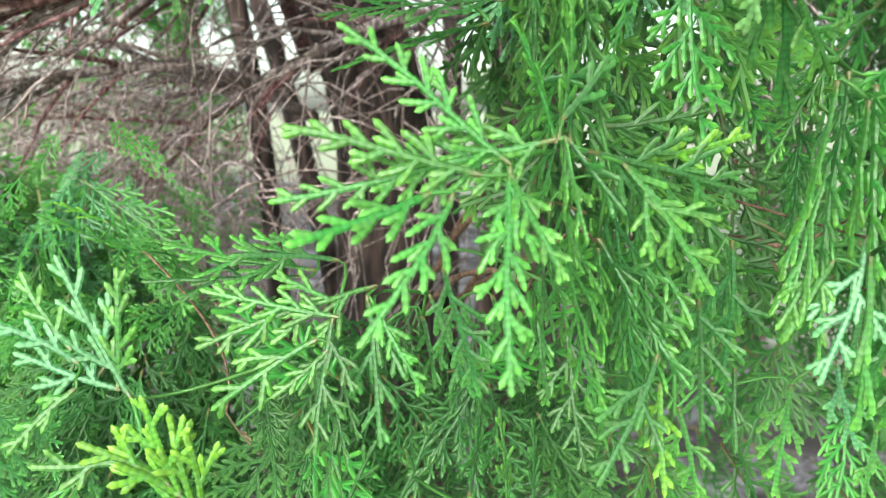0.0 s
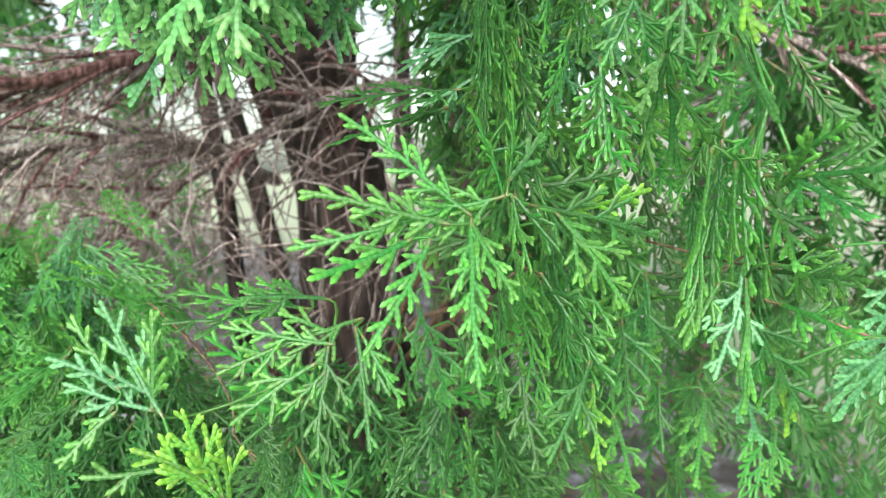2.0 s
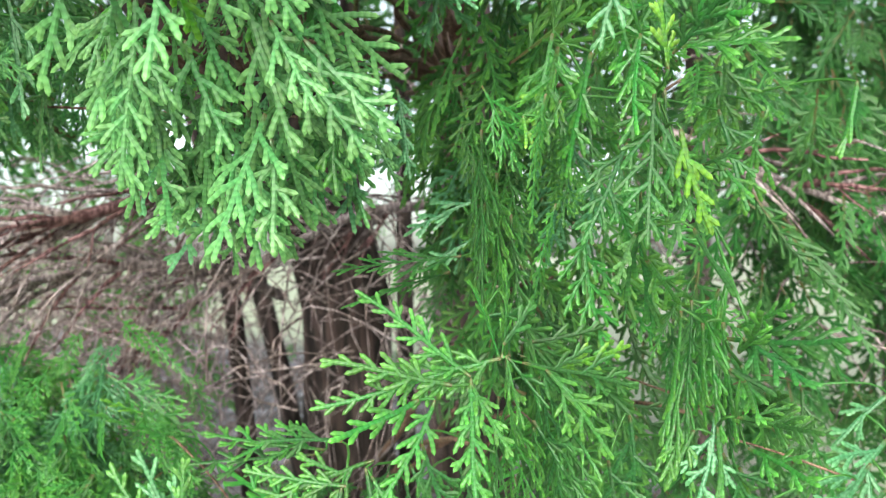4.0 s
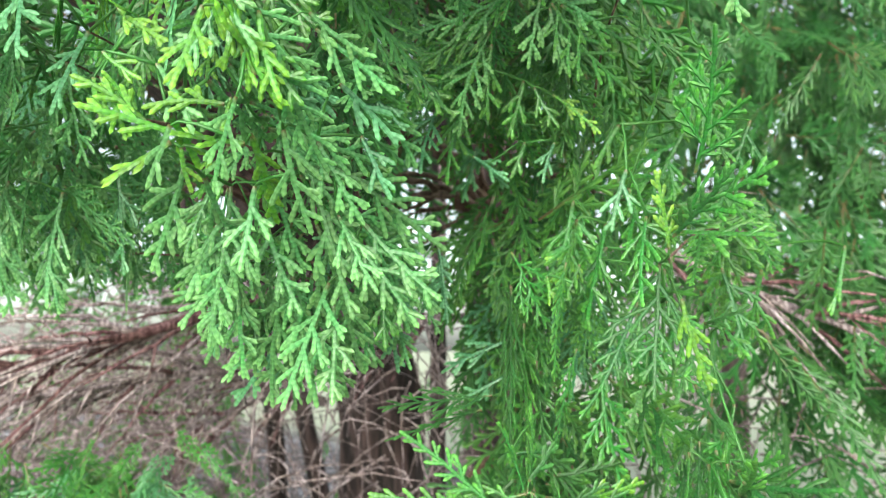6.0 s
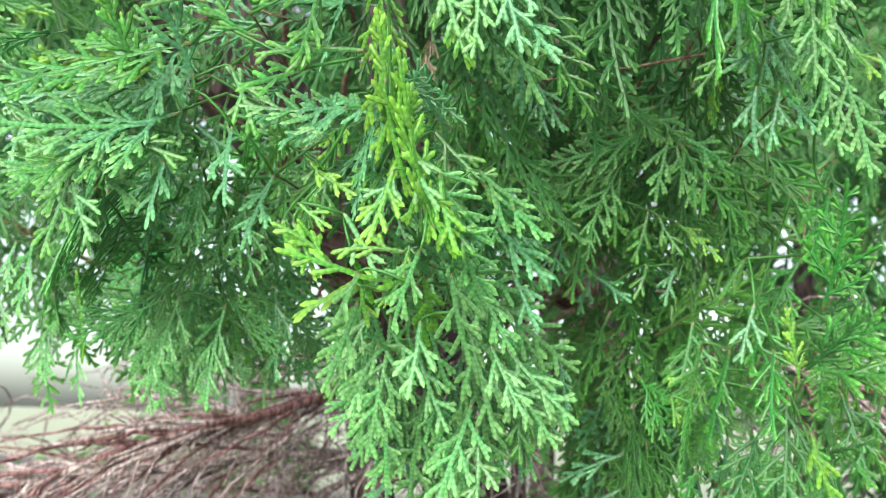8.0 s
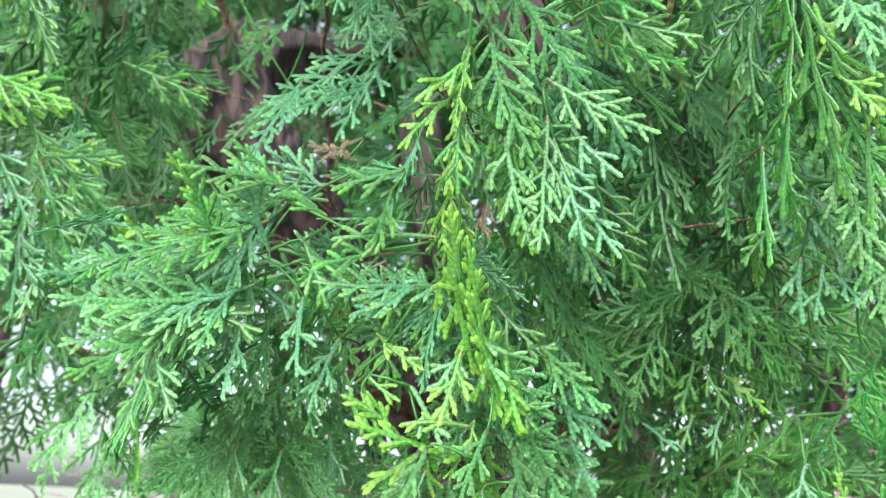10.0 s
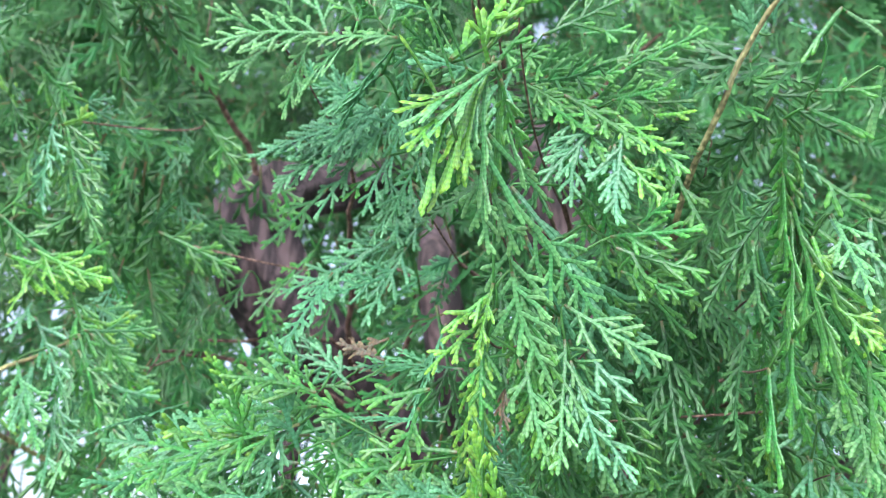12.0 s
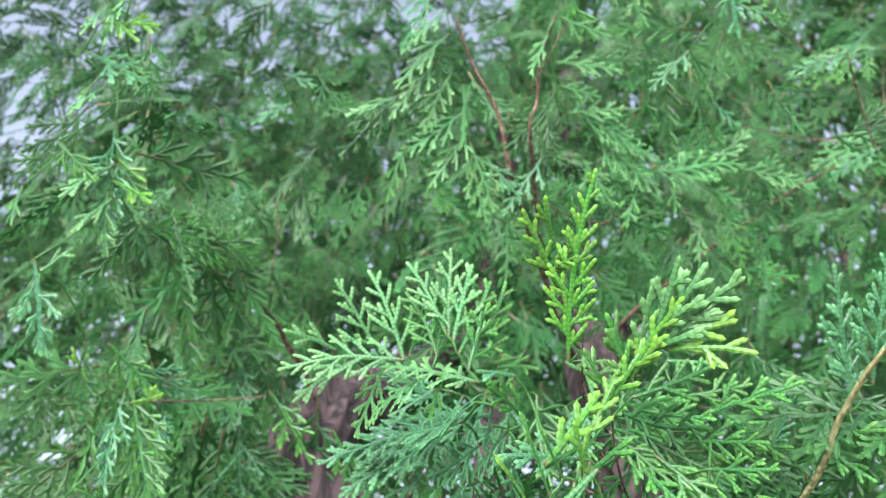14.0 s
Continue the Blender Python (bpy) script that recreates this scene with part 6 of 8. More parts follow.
spray(drape, (-0.055, 0.132, 1.558), (-0.029, 0.163, 1.492), 0, "comb", "blue", 0)
spray(drape, (-0.065, 0.098, 1.565), (-0.058, 0.128, 1.526), 40, "strand", "blue", 0)
spray(drape, (-0.043, 0.089, 1.580), (-0.027, 0.114, 1.541), 30, "comb", "mid", 0)
spray(drape, (-0.080, 0.082, 1.595), (-0.057, 0.105, 1.549), 50, "strand", "blue", 0)
spray(drape, (-0.055, 0.068, 1.634), (-0.024, 0.085, 1.579), 40, "comb", "mid", 0)

leftcombs = bough((-0.258, 0.692, 1.608), (-0.164, 0.227, 1.678), 1.1)
spray(leftcombs, (-0.166, 0.159, 1.707), (-0.260, 0.145, 1.689), 10, "comb", "blue", 0)
spray(leftcombs, (-0.198, 0.157, 1.701), (-0.244, 0.162, 1.662), 10, "comb", "blue", 0)
spray(leftcombs, (-0.188, 0.163, 1.693), (-0.215, 0.172, 1.647), 10, "frond", "blue", 0)
spray(leftcombs, (-0.169, 0.169, 1.688), (-0.201, 0.168, 1.662), 15, "comb", "mid", 0)
spray(leftcombs, (-0.140, 0.186, 1.651), (-0.248, 0.214, 1.609), 10, "comb", "blue", 0)
spray(leftcombs, (-0.168, 0.186, 1.642), (-0.215, 0.200, 1.606), 5, "frond", "blue", 0)
spray(leftcombs, (-0.157, 0.189, 1.636), (-0.181, 0.188, 1.580), 15, "comb", "blue", 0)
spray(leftcombs, (-0.169, 0.170, 1.685), (-0.163, 0.181, 1.632), 15, "comb", "blue", 0)
spray(leftcombs, (-0.147, 0.176, 1.675), (-0.156, 0.182, 1.632), 5, "frond", "blue", 0)
spray(leftcombs, (-0.177, 0.170, 1.725), (-0.220, 0.141, 1.741), 0, "comb", "blue", 0)
spray(leftcombs, (-0.153, 0.180, 1.713), (-0.190, 0.156, 1.729), 10, "comb", "blue", 0)
spray(leftcombs, (-0.136, 0.218, 1.623), (-0.167, 0.208, 1.595), 0, "frond", "mid", 0)

rightdrape = bough((0.082, 0.864, 1.543), (0.050, 0.100, 1.613))
spray(rightdrape, (0.049, -0.012, 1.660), (0.031, -0.007, 1.637), 10, "strand", "mid", 0)
spray(rightdrape, (0.070, 0.006, 1.643), (0.069, 0.026, 1.618), 15, "strand", "pale", 0)
spray(rightdrape, (0.042, -0.007, 1.650), (0.027, -0.014, 1.651), 0, "frond", "blue", 0)
spray(rightdrape, (0.034, 0.026, 1.630), (0.044, 0.064, 1.589), 65, "plume", "mid", 0)
spray(rightdrape, (0.043, 0.038, 1.623), (0.043, 0.073, 1.579), 60, "plume", "mid", 0)
spray(rightdrape, (0.042, 0.010, 1.634), (0.069, 0.009, 1.632), 20, "frond", "mid", 0)
spray(rightdrape, (0.041, 0.019, 1.631), (0.070, 0.024, 1.619), 15, "strand", "mid", 0)
spray(rightdrape, (0.049, 0.063, 1.601), (0.061, 0.060, 1.582), 10, "strand", "mid", 0)
spray(rightdrape, (0.051, 0.073, 1.585), (0.077, 0.089, 1.511), 25, "frond", "mid", 0)
spray(rightdrape, (0.048, 0.081, 1.579), (0.069, 0.101, 1.512), 45, "plume", "pale", 0)
spray(rightdrape, (0.041, 0.055, 1.612), (0.070, 0.128, 1.545), 60, "plume", "mid", 0)
spray(rightdrape, (0.049, 0.046, 1.616), (0.072, 0.049, 1.588), 15, "frond", "mid", 0)
spray(rightdrape, (0.065, 0.072, 1.570), (0.072, 0.058, 1.549), 20, "strand", "new", 0)
spray(rightdrape, (0.068, 0.070, 1.561), (0.079, 0.069, 1.539), 0, "plume", "new", 0)
spray(rightdrape, (0.058, 0.133, 1.574), (0.066, 0.144, 1.512), 15, "frond", "blue", 0)
spray(rightdrape, (0.060, 0.059, 1.599), (0.076, 0.055, 1.553), 0, "strand", "blue", 0)
spray(rightdrape, (0.050, 0.132, 1.587), (0.054, 0.161, 1.518), 70, "plume", "mid", 0)
spray(rightdrape, (0.051, -0.011, 1.659), (0.064, -0.011, 1.647), 5, "frond", "pale", 0)
spray(rightdrape, (0.043, 0.033, 1.626), (0.053, 0.063, 1.583), 60, "plume", "blue", 0)
spray(rightdrape, (0.047, 0.121, 1.613), (0.066, 0.160, 1.570), 20, "strand", "blue", 0)

farcolumn = bough((-0.222, 0.755, 1.547), (-0.415, 0.270, 1.617), 1.3)
spray(farcolumn, (-0.432, 0.156, 1.762), (-0.399, 0.192, 1.737), 5, "comb", "mid", 1)
spray(farcolumn, (-0.418, 0.195, 1.725), (-0.394, 0.223, 1.653), 0, "comb", "pale", 1)
spray(farcolumn, (-0.426, 0.196, 1.706), (-0.390, 0.221, 1.664), 5, "frond", "blue", 1)
spray(farcolumn, (-0.445, 0.204, 1.632), (-0.379, 0.232, 1.615), 15, "comb", "new", 1)
spray(farcolumn, (-0.408, 0.228, 1.634), (-0.386, 0.227, 1.655), 10, "comb", "mid", 1)
spray(farcolumn, (-0.398, 0.235, 1.598), (-0.345, 0.247, 1.585), 20, "frond", "new", 1)
spray(farcolumn, (-0.388, 0.240, 1.583), (-0.346, 0.264, 1.552), 10, "comb", "pale", 1)
spray(farcolumn, (-0.395, 0.240, 1.574), (-0.354, 0.271, 1.501), 20, "comb", "pale", 1)
spray(farcolumn, (-0.405, 0.244, 1.542), (-0.397, 0.251, 1.481), 10, "frond", "blue", 1)
spray(farcolumn, (-0.424, 0.224, 1.593), (-0.395, 0.241, 1.541), 15, "comb", "blue", 1)
spray(farcolumn, (-0.430, 0.227, 1.561), (-0.409, 0.241, 1.502), 0, "comb", "pale", 1)
spray(farcolumn, (-0.450, 0.193, 1.658), (-0.416, 0.214, 1.628), 20, "frond", "mid", 1)
spray(farcolumn, (-0.434, 0.233, 1.522), (-0.421, 0.233, 1.511), 10, "tuft", "new", 1)
spray(farcolumn, (-0.404, 0.231, 1.614), (-0.387, 0.237, 1.565), 10, "comb", "mid", 1)
spray(farcolumn, (-0.373, 0.260, 1.547), (-0.352, 0.271, 1.509), 0, "frond", "blue", 1)

innerleft = bough((-0.324, 0.593, 1.707), (-0.448, 0.409, 1.777), 1.3)
spray(innerleft, (-0.482, 0.346, 1.820), (-0.412, 0.366, 1.833), 15, "frond", "mid", 4)
spray(innerleft, (-0.455, 0.382, 1.784), (-0.421, 0.437, 1.676), 0, "fan", "mid", 4)
spray(innerleft, (-0.417, 0.420, 1.746), (-0.364, 0.444, 1.722), 5, "fan", "mid", 4)
spray(innerleft, (-0.459, 0.367, 1.807), (-0.475, 0.378, 1.750), 10, "fan", "mid", 4)
spray(innerleft, (-0.416, 0.375, 1.832), (-0.391, 0.399, 1.794), 20, "frond", "mid", 4)
spray(innerleft, (-0.432, 0.405, 1.764), (-0.451, 0.411, 1.705), 20, "fan", "mid", 4)
spray(innerleft, (-0.441, 0.336, 1.690), (-0.392, 0.374, 1.630), 10, "fan", "mid", 4)
spray(innerleft, (-0.482, 0.238, 1.773), (-0.455, 0.275, 1.725), 5, "fan", "mid", 4)

lowspray = bough((-0.176, 0.849, 1.460), (-0.169, 0.163, 1.512))
spray(lowspray, (-0.185, 0.105, 1.517), (-0.229, 0.089, 1.528), 10, "comb", "mid", 0)
spray(lowspray, (-0.184, 0.108, 1.511), (-0.251, 0.124, 1.504), 10, "comb", "mid", 0)
spray(lowspray, (-0.194, 0.116, 1.503), (-0.288, 0.096, 1.468), 20, "frond", "mid", 0)
spray(lowspray, (-0.204, 0.123, 1.496), (-0.266, 0.116, 1.495), 0, "plume", "new", 0)
spray(lowspray, (-0.198, 0.116, 1.506), (-0.218, 0.123, 1.466), 10, "comb", "blue", 0)
spray(lowspray, (-0.154, 0.131, 1.555), (-0.187, 0.143, 1.544), 10, "plume", "dry", 0)
spray(lowspray, (-0.156, 0.134, 1.543), (-0.183, 0.137, 1.556), 10, "plume", "dry", 0)
spray(lowspray, (-0.135, 0.097, 1.483), (-0.167, 0.107, 1.472), 5, "comb", "mid", 0)
spray(lowspray, (-0.111, 0.092, 1.488), (-0.157, 0.092, 1.492), 0, "frond", "mid", 0)
spray(lowspray, (-0.124, 0.077, 1.514), (-0.158, 0.085, 1.506), 5, "comb", "mid", 0)
spray(lowspray, (-0.129, 0.080, 1.506), (-0.140, 0.092, 1.479), 10, "comb", "mid", 0)
spray(lowspray, (-0.192, 0.133, 1.525), (-0.216, 0.118, 1.549), 15, "plume", "mid", 0)
spray(lowspray, (-0.175, 0.138, 1.530), (-0.202, 0.138, 1.549), 5, "comb", "blue", 0)
spray(lowspray, (-0.224, 0.131, 1.490), (-0.256, 0.118, 1.465), 0, "comb", "mid", 0)

uppercrown = bough((-0.035, 0.718, 1.931), (-0.111, 0.290, 2.001), 1.2)
spray(uppercrown, (-0.207, 0.116, 2.063), (-0.242, 0.128, 2.025), 20, "comb", "pale", 0)
spray(uppercrown, (-0.202, 0.130, 2.050), (-0.251, 0.144, 2.004), 10, "comb", "pale", 0)
spray(uppercrown, (-0.215, 0.144, 2.031), (-0.252, 0.163, 1.983), 10, "comb", "pale", 0)
spray(uppercrown, (-0.246, 0.157, 2.004), (-0.288, 0.154, 1.979), 20, "comb", "pale", 0)
spray(uppercrown, (-0.201, 0.153, 2.026), (-0.228, 0.175, 1.980), 0, "comb", "pale", 0)
spray(uppercrown, (-0.191, 0.161, 2.021), (-0.186, 0.191, 1.974), 15, "strand", "pale", 0)
spray(uppercrown, (-0.191, 0.177, 2.003), (-0.247, 0.191, 1.956), 5, "comb", "pale", 0)
spray(uppercrown, (-0.186, 0.187, 1.992), (-0.219, 0.208, 1.944), 0, "comb", "pale", 0)
spray(uppercrown, (-0.186, 0.194, 1.984), (-0.165, 0.225, 1.930), 5, "comb", "pale", 0)
spray(uppercrown, (-0.182, 0.203, 1.973), (-0.175, 0.230, 1.922), 0, "comb", "pale", 0)
spray(uppercrown, (-0.172, 0.204, 1.974), (-0.145, 0.220, 1.941), 10, "comb", "blue", 0)
spray(uppercrown, (-0.240, 0.188, 1.973), (-0.263, 0.207, 1.931), 15, "comb", "mid", 0)
spray(uppercrown, (-0.221, 0.204, 1.962), (-0.205, 0.224, 1.926), 5, "comb", "mid", 0)
spray(uppercrown, (-0.119, 0.146, 2.065), (-0.133, 0.161, 2.030), 15, "comb", "pale", 0)
spray(uppercrown, (-0.109, 0.139, 2.077), (-0.064, 0.159, 2.068), 20, "comb", "pale", 0)
spray(uppercrown, (-0.114, 0.163, 2.048), (-0.052, 0.179, 2.054), 0, "comb", "pale", 0)
spray(uppercrown, (-0.109, 0.177, 2.034), (-0.073, 0.191, 2.025), 20, "comb", "pale", 0)
spray(uppercrown, (-0.103, 0.193, 2.015), (-0.049, 0.203, 2.029), 5, "comb", "pale", 0)
spray(uppercrown, (-0.094, 0.195, 2.017), (-0.015, 0.252, 2.004), 0, "comb", "pale", 0)
spray(uppercrown, (-0.078, 0.211, 2.005), (-0.015, 0.268, 1.981), 5, "comb", "pale", 0)
spray(uppercrown, (-0.088, 0.219, 1.985), (-0.063, 0.248, 1.950), 15, "comb", "pale", 0)
spray(uppercrown, (-0.008, 0.267, 2.005), (0.066, 0.284, 2.047), 10, "comb", "pale", 0)
spray(uppercrown, (-0.025, 0.254, 2.001), (0.062, 0.305, 2.019), 5, "comb", "pale", 0)
spray(uppercrown, (-0.003, 0.277, 1.999), (0.002, 0.287, 1.976), 15, "comb", "pale", 0)
spray(uppercrown, (0.032, 0.284, 2.032), (0.078, 0.272, 2.062), 5, "comb", "pale", 0)
spray(uppercrown, (0.068, 0.302, 2.039), (0.139, 0.306, 2.026), 0, "comb", "pale", 0)
spray(uppercrown, (0.085, 0.310, 2.038), (0.114, 0.324, 2.006), 5, "comb", "pale", 0)
spray(uppercrown, (0.091, 0.311, 2.039), (0.100, 0.291, 2.050), 20, "comb", "pale", 0)
spray(uppercrown, (0.027, 0.294, 2.012), (0.067, 0.314, 2.009), 20, "comb", "pale", 0)
spray(uppercrown, (-0.036, 0.257, 1.983), (-0.052, 0.262, 1.941), 15, "comb", "mid", 0)
spray(uppercrown, (-0.123, 0.210, 1.978), (-0.156, 0.228, 1.929), 5, "comb", "blue", 0)
spray(uppercrown, (-0.152, 0.240, 1.926), (-0.136, 0.254, 1.899), 5, "comb", "mid", 0)
spray(uppercrown, (0.149, 0.206, 2.098), (0.101, 0.226, 2.090), 0, "comb", "blue", 0)
spray(uppercrown, (0.165, 0.183, 2.102), (0.140, 0.212, 2.090), 0, "comb", "blue", 0)
spray(uppercrown, (0.188, 0.271, 2.040), (0.145, 0.301, 2.029), 5, "comb", "blue", 0)
spray(uppercrown, (0.041, 0.162, 2.119), (0.093, 0.181, 2.109), 5, "comb", "pale", 0)
spray(uppercrown, (-0.046, 0.143, 2.101), (-0.035, 0.160, 2.082), 5, "comb", "pale", 0)
spray(uppercrown, (0.008, 0.193, 2.090), (-0.028, 0.202, 2.049), 5, "comb", "blue", 0)
spray(uppercrown, (0.034, 0.241, 2.072), (0.064, 0.261, 2.064), 10, "comb", "blue", 0)
spray(uppercrown, (0.027, 0.313, 1.979), (0.019, 0.315, 1.940), 10, "comb", "mid", 0)
spray(uppercrown, (0.051, 0.319, 1.997), (0.069, 0.337, 1.948), 5, "comb", "mid", 0)
spray(uppercrown, (0.060, 0.340, 1.951), (0.116, 0.344, 1.935), 20, "comb", "mid", 0)

leftupper = bough((-0.380, 0.560, 1.840), (-0.459, 0.220, 1.910), 1.2)
spray(leftupper, (-0.447, 0.061, 2.002), (-0.427, 0.075, 2.003), 5, "comb", "pale", 0)
spray(leftupper, (-0.459, 0.048, 2.000), (-0.468, 0.050, 1.969), 5, "comb", "pale", 0)
spray(leftupper, (-0.457, 0.081, 1.960), (-0.433, 0.095, 1.972), 5, "comb", "new", 0)
spray(leftupper, (-0.460, 0.083, 1.950), (-0.478, 0.074, 1.911), 15, "comb", "pale", 0)
spray(leftupper, (-0.449, 0.081, 1.978), (-0.440, 0.093, 1.952), 10, "comb", "pale", 0)
spray(leftupper, (-0.443, 0.109, 1.891), (-0.477, 0.100, 1.856), 0, "comb", "pale", 0)
spray(leftupper, (-0.440, 0.111, 1.887), (-0.414, 0.123, 1.868), 10, "comb", "pale", 0)
spray(leftupper, (-0.448, 0.115, 1.869), (-0.449, 0.138, 1.824), 15, "comb", "pale", 0)
spray(leftupper, (-0.444, 0.118, 1.865), (-0.467, 0.119, 1.834), 5, "comb", "pale", 0)
spray(leftupper, (-0.436, 0.120, 1.867), (-0.422, 0.133, 1.849), 5, "comb", "pale", 0)
spray(leftupper, (-0.487, 0.132, 1.789), (-0.493, 0.126, 1.766), 10, "comb", "blue", 0)
spray(leftupper, (-0.486, 0.135, 1.781), (-0.469, 0.150, 1.747), 0, "comb", "blue", 0)
spray(leftupper, (-0.486, 0.128, 1.805), (-0.465, 0.126, 1.824), 10, "comb", "mid", 0)
spray(leftupper, (-0.420, 0.228, 1.975), (-0.395, 0.255, 1.974), 10, "comb", "blue", 0)
spray(leftupper, (-0.415, 0.246, 1.976), (-0.404, 0.224, 1.918), 20, "comb", "blue", 0)
spray(leftupper, (-0.426, 0.135, 1.856), (-0.378, 0.249, 1.905), 20, "comb", "mid", 0)
spray(leftupper, (-0.400, 0.227, 1.898), (-0.380, 0.248, 1.905), 0, "comb", "mid", 0)
spray(leftupper, (-0.411, 0.160, 1.997), (-0.396, 0.202, 2.006), 20, "comb", "blue", 0)
spray(leftupper, (-0.354, 0.191, 2.032), (-0.393, 0.192, 2.009), 10, "comb", "blue", 0)
spray(leftupper, (-0.358, 0.162, 2.040), (-0.328, 0.175, 2.036), 0, "comb", "blue", 0)
spray(leftupper, (-0.415, 0.165, 1.856), (-0.391, 0.223, 1.870), 10, "comb", "mid", 0)
spray(leftupper, (-0.484, 0.087, 1.895), (-0.452, 0.104, 1.871), 10, "comb", "mid", 0)
spray(leftupper, (-0.501, 0.094, 1.858), (-0.504, 0.098, 1.825), 10, "comb", "mid", 0)

twigsprays = bough((0.059, 0.835, 1.620), (0.030, 0.138, 1.690), 1.1)
spray(twigsprays, (0.047, 0.059, 1.705), (0.050, 0.018, 1.759), 20, "comb", "blue", 0)
spray(twigsprays, (0.037, 0.068, 1.693), (0.035, 0.027, 1.756), 10, "plume", "blue", 0)
spray(twigsprays, (0.042, 0.064, 1.699), (0.026, 0.043, 1.736), 10, "plume", "blue", 0)
spray(twigsprays, (0.031, 0.074, 1.683), (0.049, 0.059, 1.683), 20, "comb", "mid", 0)
spray(twigsprays, (0.025, 0.078, 1.679), (0.041, 0.071, 1.657), 0, "comb", "mid", 0)
spray(twigsprays, (0.029, 0.108, 1.686), (0.015, 0.093, 1.712), 15, "frond", "mid", 0)
spray(twigsprays, (0.028, 0.122, 1.678), (-0.000, 0.111, 1.705), 5, "comb", "mid", 0)
spray(twigsprays, (0.019, 0.106, 1.698), (-0.011, 0.099, 1.713), 0, "comb", "mid", 0)
spray(twigsprays, (0.007, 0.114, 1.687), (0.023, 0.089, 1.714), 5, "plume", "blue", 0)

nearplume = bough((0.095, 0.880, 1.460), (-0.087, 0.225, 1.401), 1.2)
spray(nearplume, (-0.096, 0.128, 1.430), (-0.070, 0.160, 1.427), 20, "comb", "pale", 0)
spray(nearplume, (-0.101, 0.122, 1.419), (-0.085, 0.165, 1.402), 10, "comb", "pale", 0)
spray(nearplume, (-0.088, 0.137, 1.415), (-0.059, 0.183, 1.417), 10, "frond", "pale", 0)
spray(nearplume, (-0.085, 0.161, 1.411), (-0.035, 0.189, 1.402), 20, "comb", "pale", 0)
spray(nearplume, (-0.116, 0.147, 1.391), (-0.133, 0.166, 1.349), 0, "comb", "pale", 0)
spray(nearplume, (-0.111, 0.159, 1.389), (-0.105, 0.193, 1.356), 15, "frond", "pale", 0)
spray(nearplume, (-0.104, 0.177, 1.389), (-0.110, 0.184, 1.316), 5, "comb", "pale", 0)
spray(nearplume, (-0.077, 0.182, 1.405), (-0.055, 0.191, 1.371), 0, "comb", "pale", 0)
spray(nearplume, (-0.070, 0.188, 1.394), (-0.046, 0.197, 1.331), 5, "frond", "pale", 0)
spray(nearplume, (-0.057, 0.198, 1.375), (-0.021, 0.196, 1.325), 0, "comb", "pale", 0)
spray(nearplume, (-0.046, 0.199, 1.375), (-0.013, 0.196, 1.335), 10, "comb", "pale", 0)
spray(nearplume, (-0.121, 0.124, 1.426), (-0.102, 0.117, 1.399), 15, "frond", "pale", 0)
spray(nearplume, (-0.140, 0.119, 1.429), (-0.127, 0.118, 1.416), 5, "comb", "new", 0)
spray(nearplume, (-0.064, 0.218, 1.457), (-0.023, 0.231, 1.432), 15, "comb", "mid", 0)
spray(nearplume, (-0.062, 0.243, 1.476), (-0.039, 0.258, 1.450), 20, "frond", "mid", 0)
spray(nearplume, (-0.094, 0.206, 1.377), (-0.079, 0.197, 1.331), 0, "comb", "pale", 0)
spray(nearplume, (-0.063, 0.205, 1.347), (-0.082, 0.189, 1.289), 20, "comb", "pale", 0)
spray(nearplume, (-0.061, 0.205, 1.337), (-0.056, 0.193, 1.291), 5, "frond", "pale", 0)
spray(nearplume, (-0.038, 0.232, 1.361), (-0.038, 0.226, 1.316), 0, "comb", "mid", 0)
spray(nearplume, (-0.091, 0.169, 1.401), (-0.090, 0.198, 1.375), 5, "plume", "new", 0)
spray(nearplume, (-0.116, 0.125, 1.406), (-0.107, 0.144, 1.390), 15, "plume", "new", 0)
spray(nearplume, (-0.112, 0.189, 1.374), (-0.121, 0.179, 1.338), 10, "comb", "pale", 0)
spray(nearplume, (-0.082, 0.183, 1.441), (-0.073, 0.206, 1.417), 5, "comb", "blue", 0)

sideplume = bough((-0.176, 0.849, 1.460), (-0.228, 0.363, 1.430), 1.2)
spray(sideplume, (-0.213, 0.286, 1.451), (-0.254, 0.335, 1.412), 15, "comb", "blue", 1)
spray(sideplume, (-0.247, 0.333, 1.419), (-0.238, 0.349, 1.371), 5, "comb", "blue", 1)
spray(sideplume, (-0.272, 0.352, 1.405), (-0.252, 0.352, 1.346), 0, "frond", "pale", 1)
spray(sideplume, (-0.227, 0.346, 1.396), (-0.224, 0.351, 1.360), 5, "comb", "blue", 1)
spray(sideplume, (-0.243, 0.303, 1.439), (-0.270, 0.345, 1.403), 20, "comb", "blue", 1)
spray(sideplume, (-0.194, 0.276, 1.477), (-0.211, 0.289, 1.442), 20, "frond", "pale", 1)
spray(sideplume, (-0.227, 0.261, 1.471), (-0.224, 0.282, 1.443), 15, "comb", "blue", 1)
spray(sideplume, (-0.204, 0.350, 1.385), (-0.211, 0.353, 1.350), 5, "comb", "pale", 1)

lowcrown = bough((-0.176, 0.849, 1.460), (-0.165, 0.172, 1.463))
spray(lowcrown, (-0.096, 0.110, 1.455), (-0.100, 0.075, 1.497), 5, "plume", "new", 0)
spray(lowcrown, (-0.093, 0.113, 1.447), (-0.092, 0.093, 1.471), 0, "plume", "new", 0)
spray(lowcrown, (-0.104, 0.104, 1.468), (-0.170, 0.128, 1.477), 0, "plume", "blue", 0)
spray(lowcrown, (-0.119, 0.108, 1.470), (-0.152, 0.124, 1.457), 5, "comb", "blue", 0)
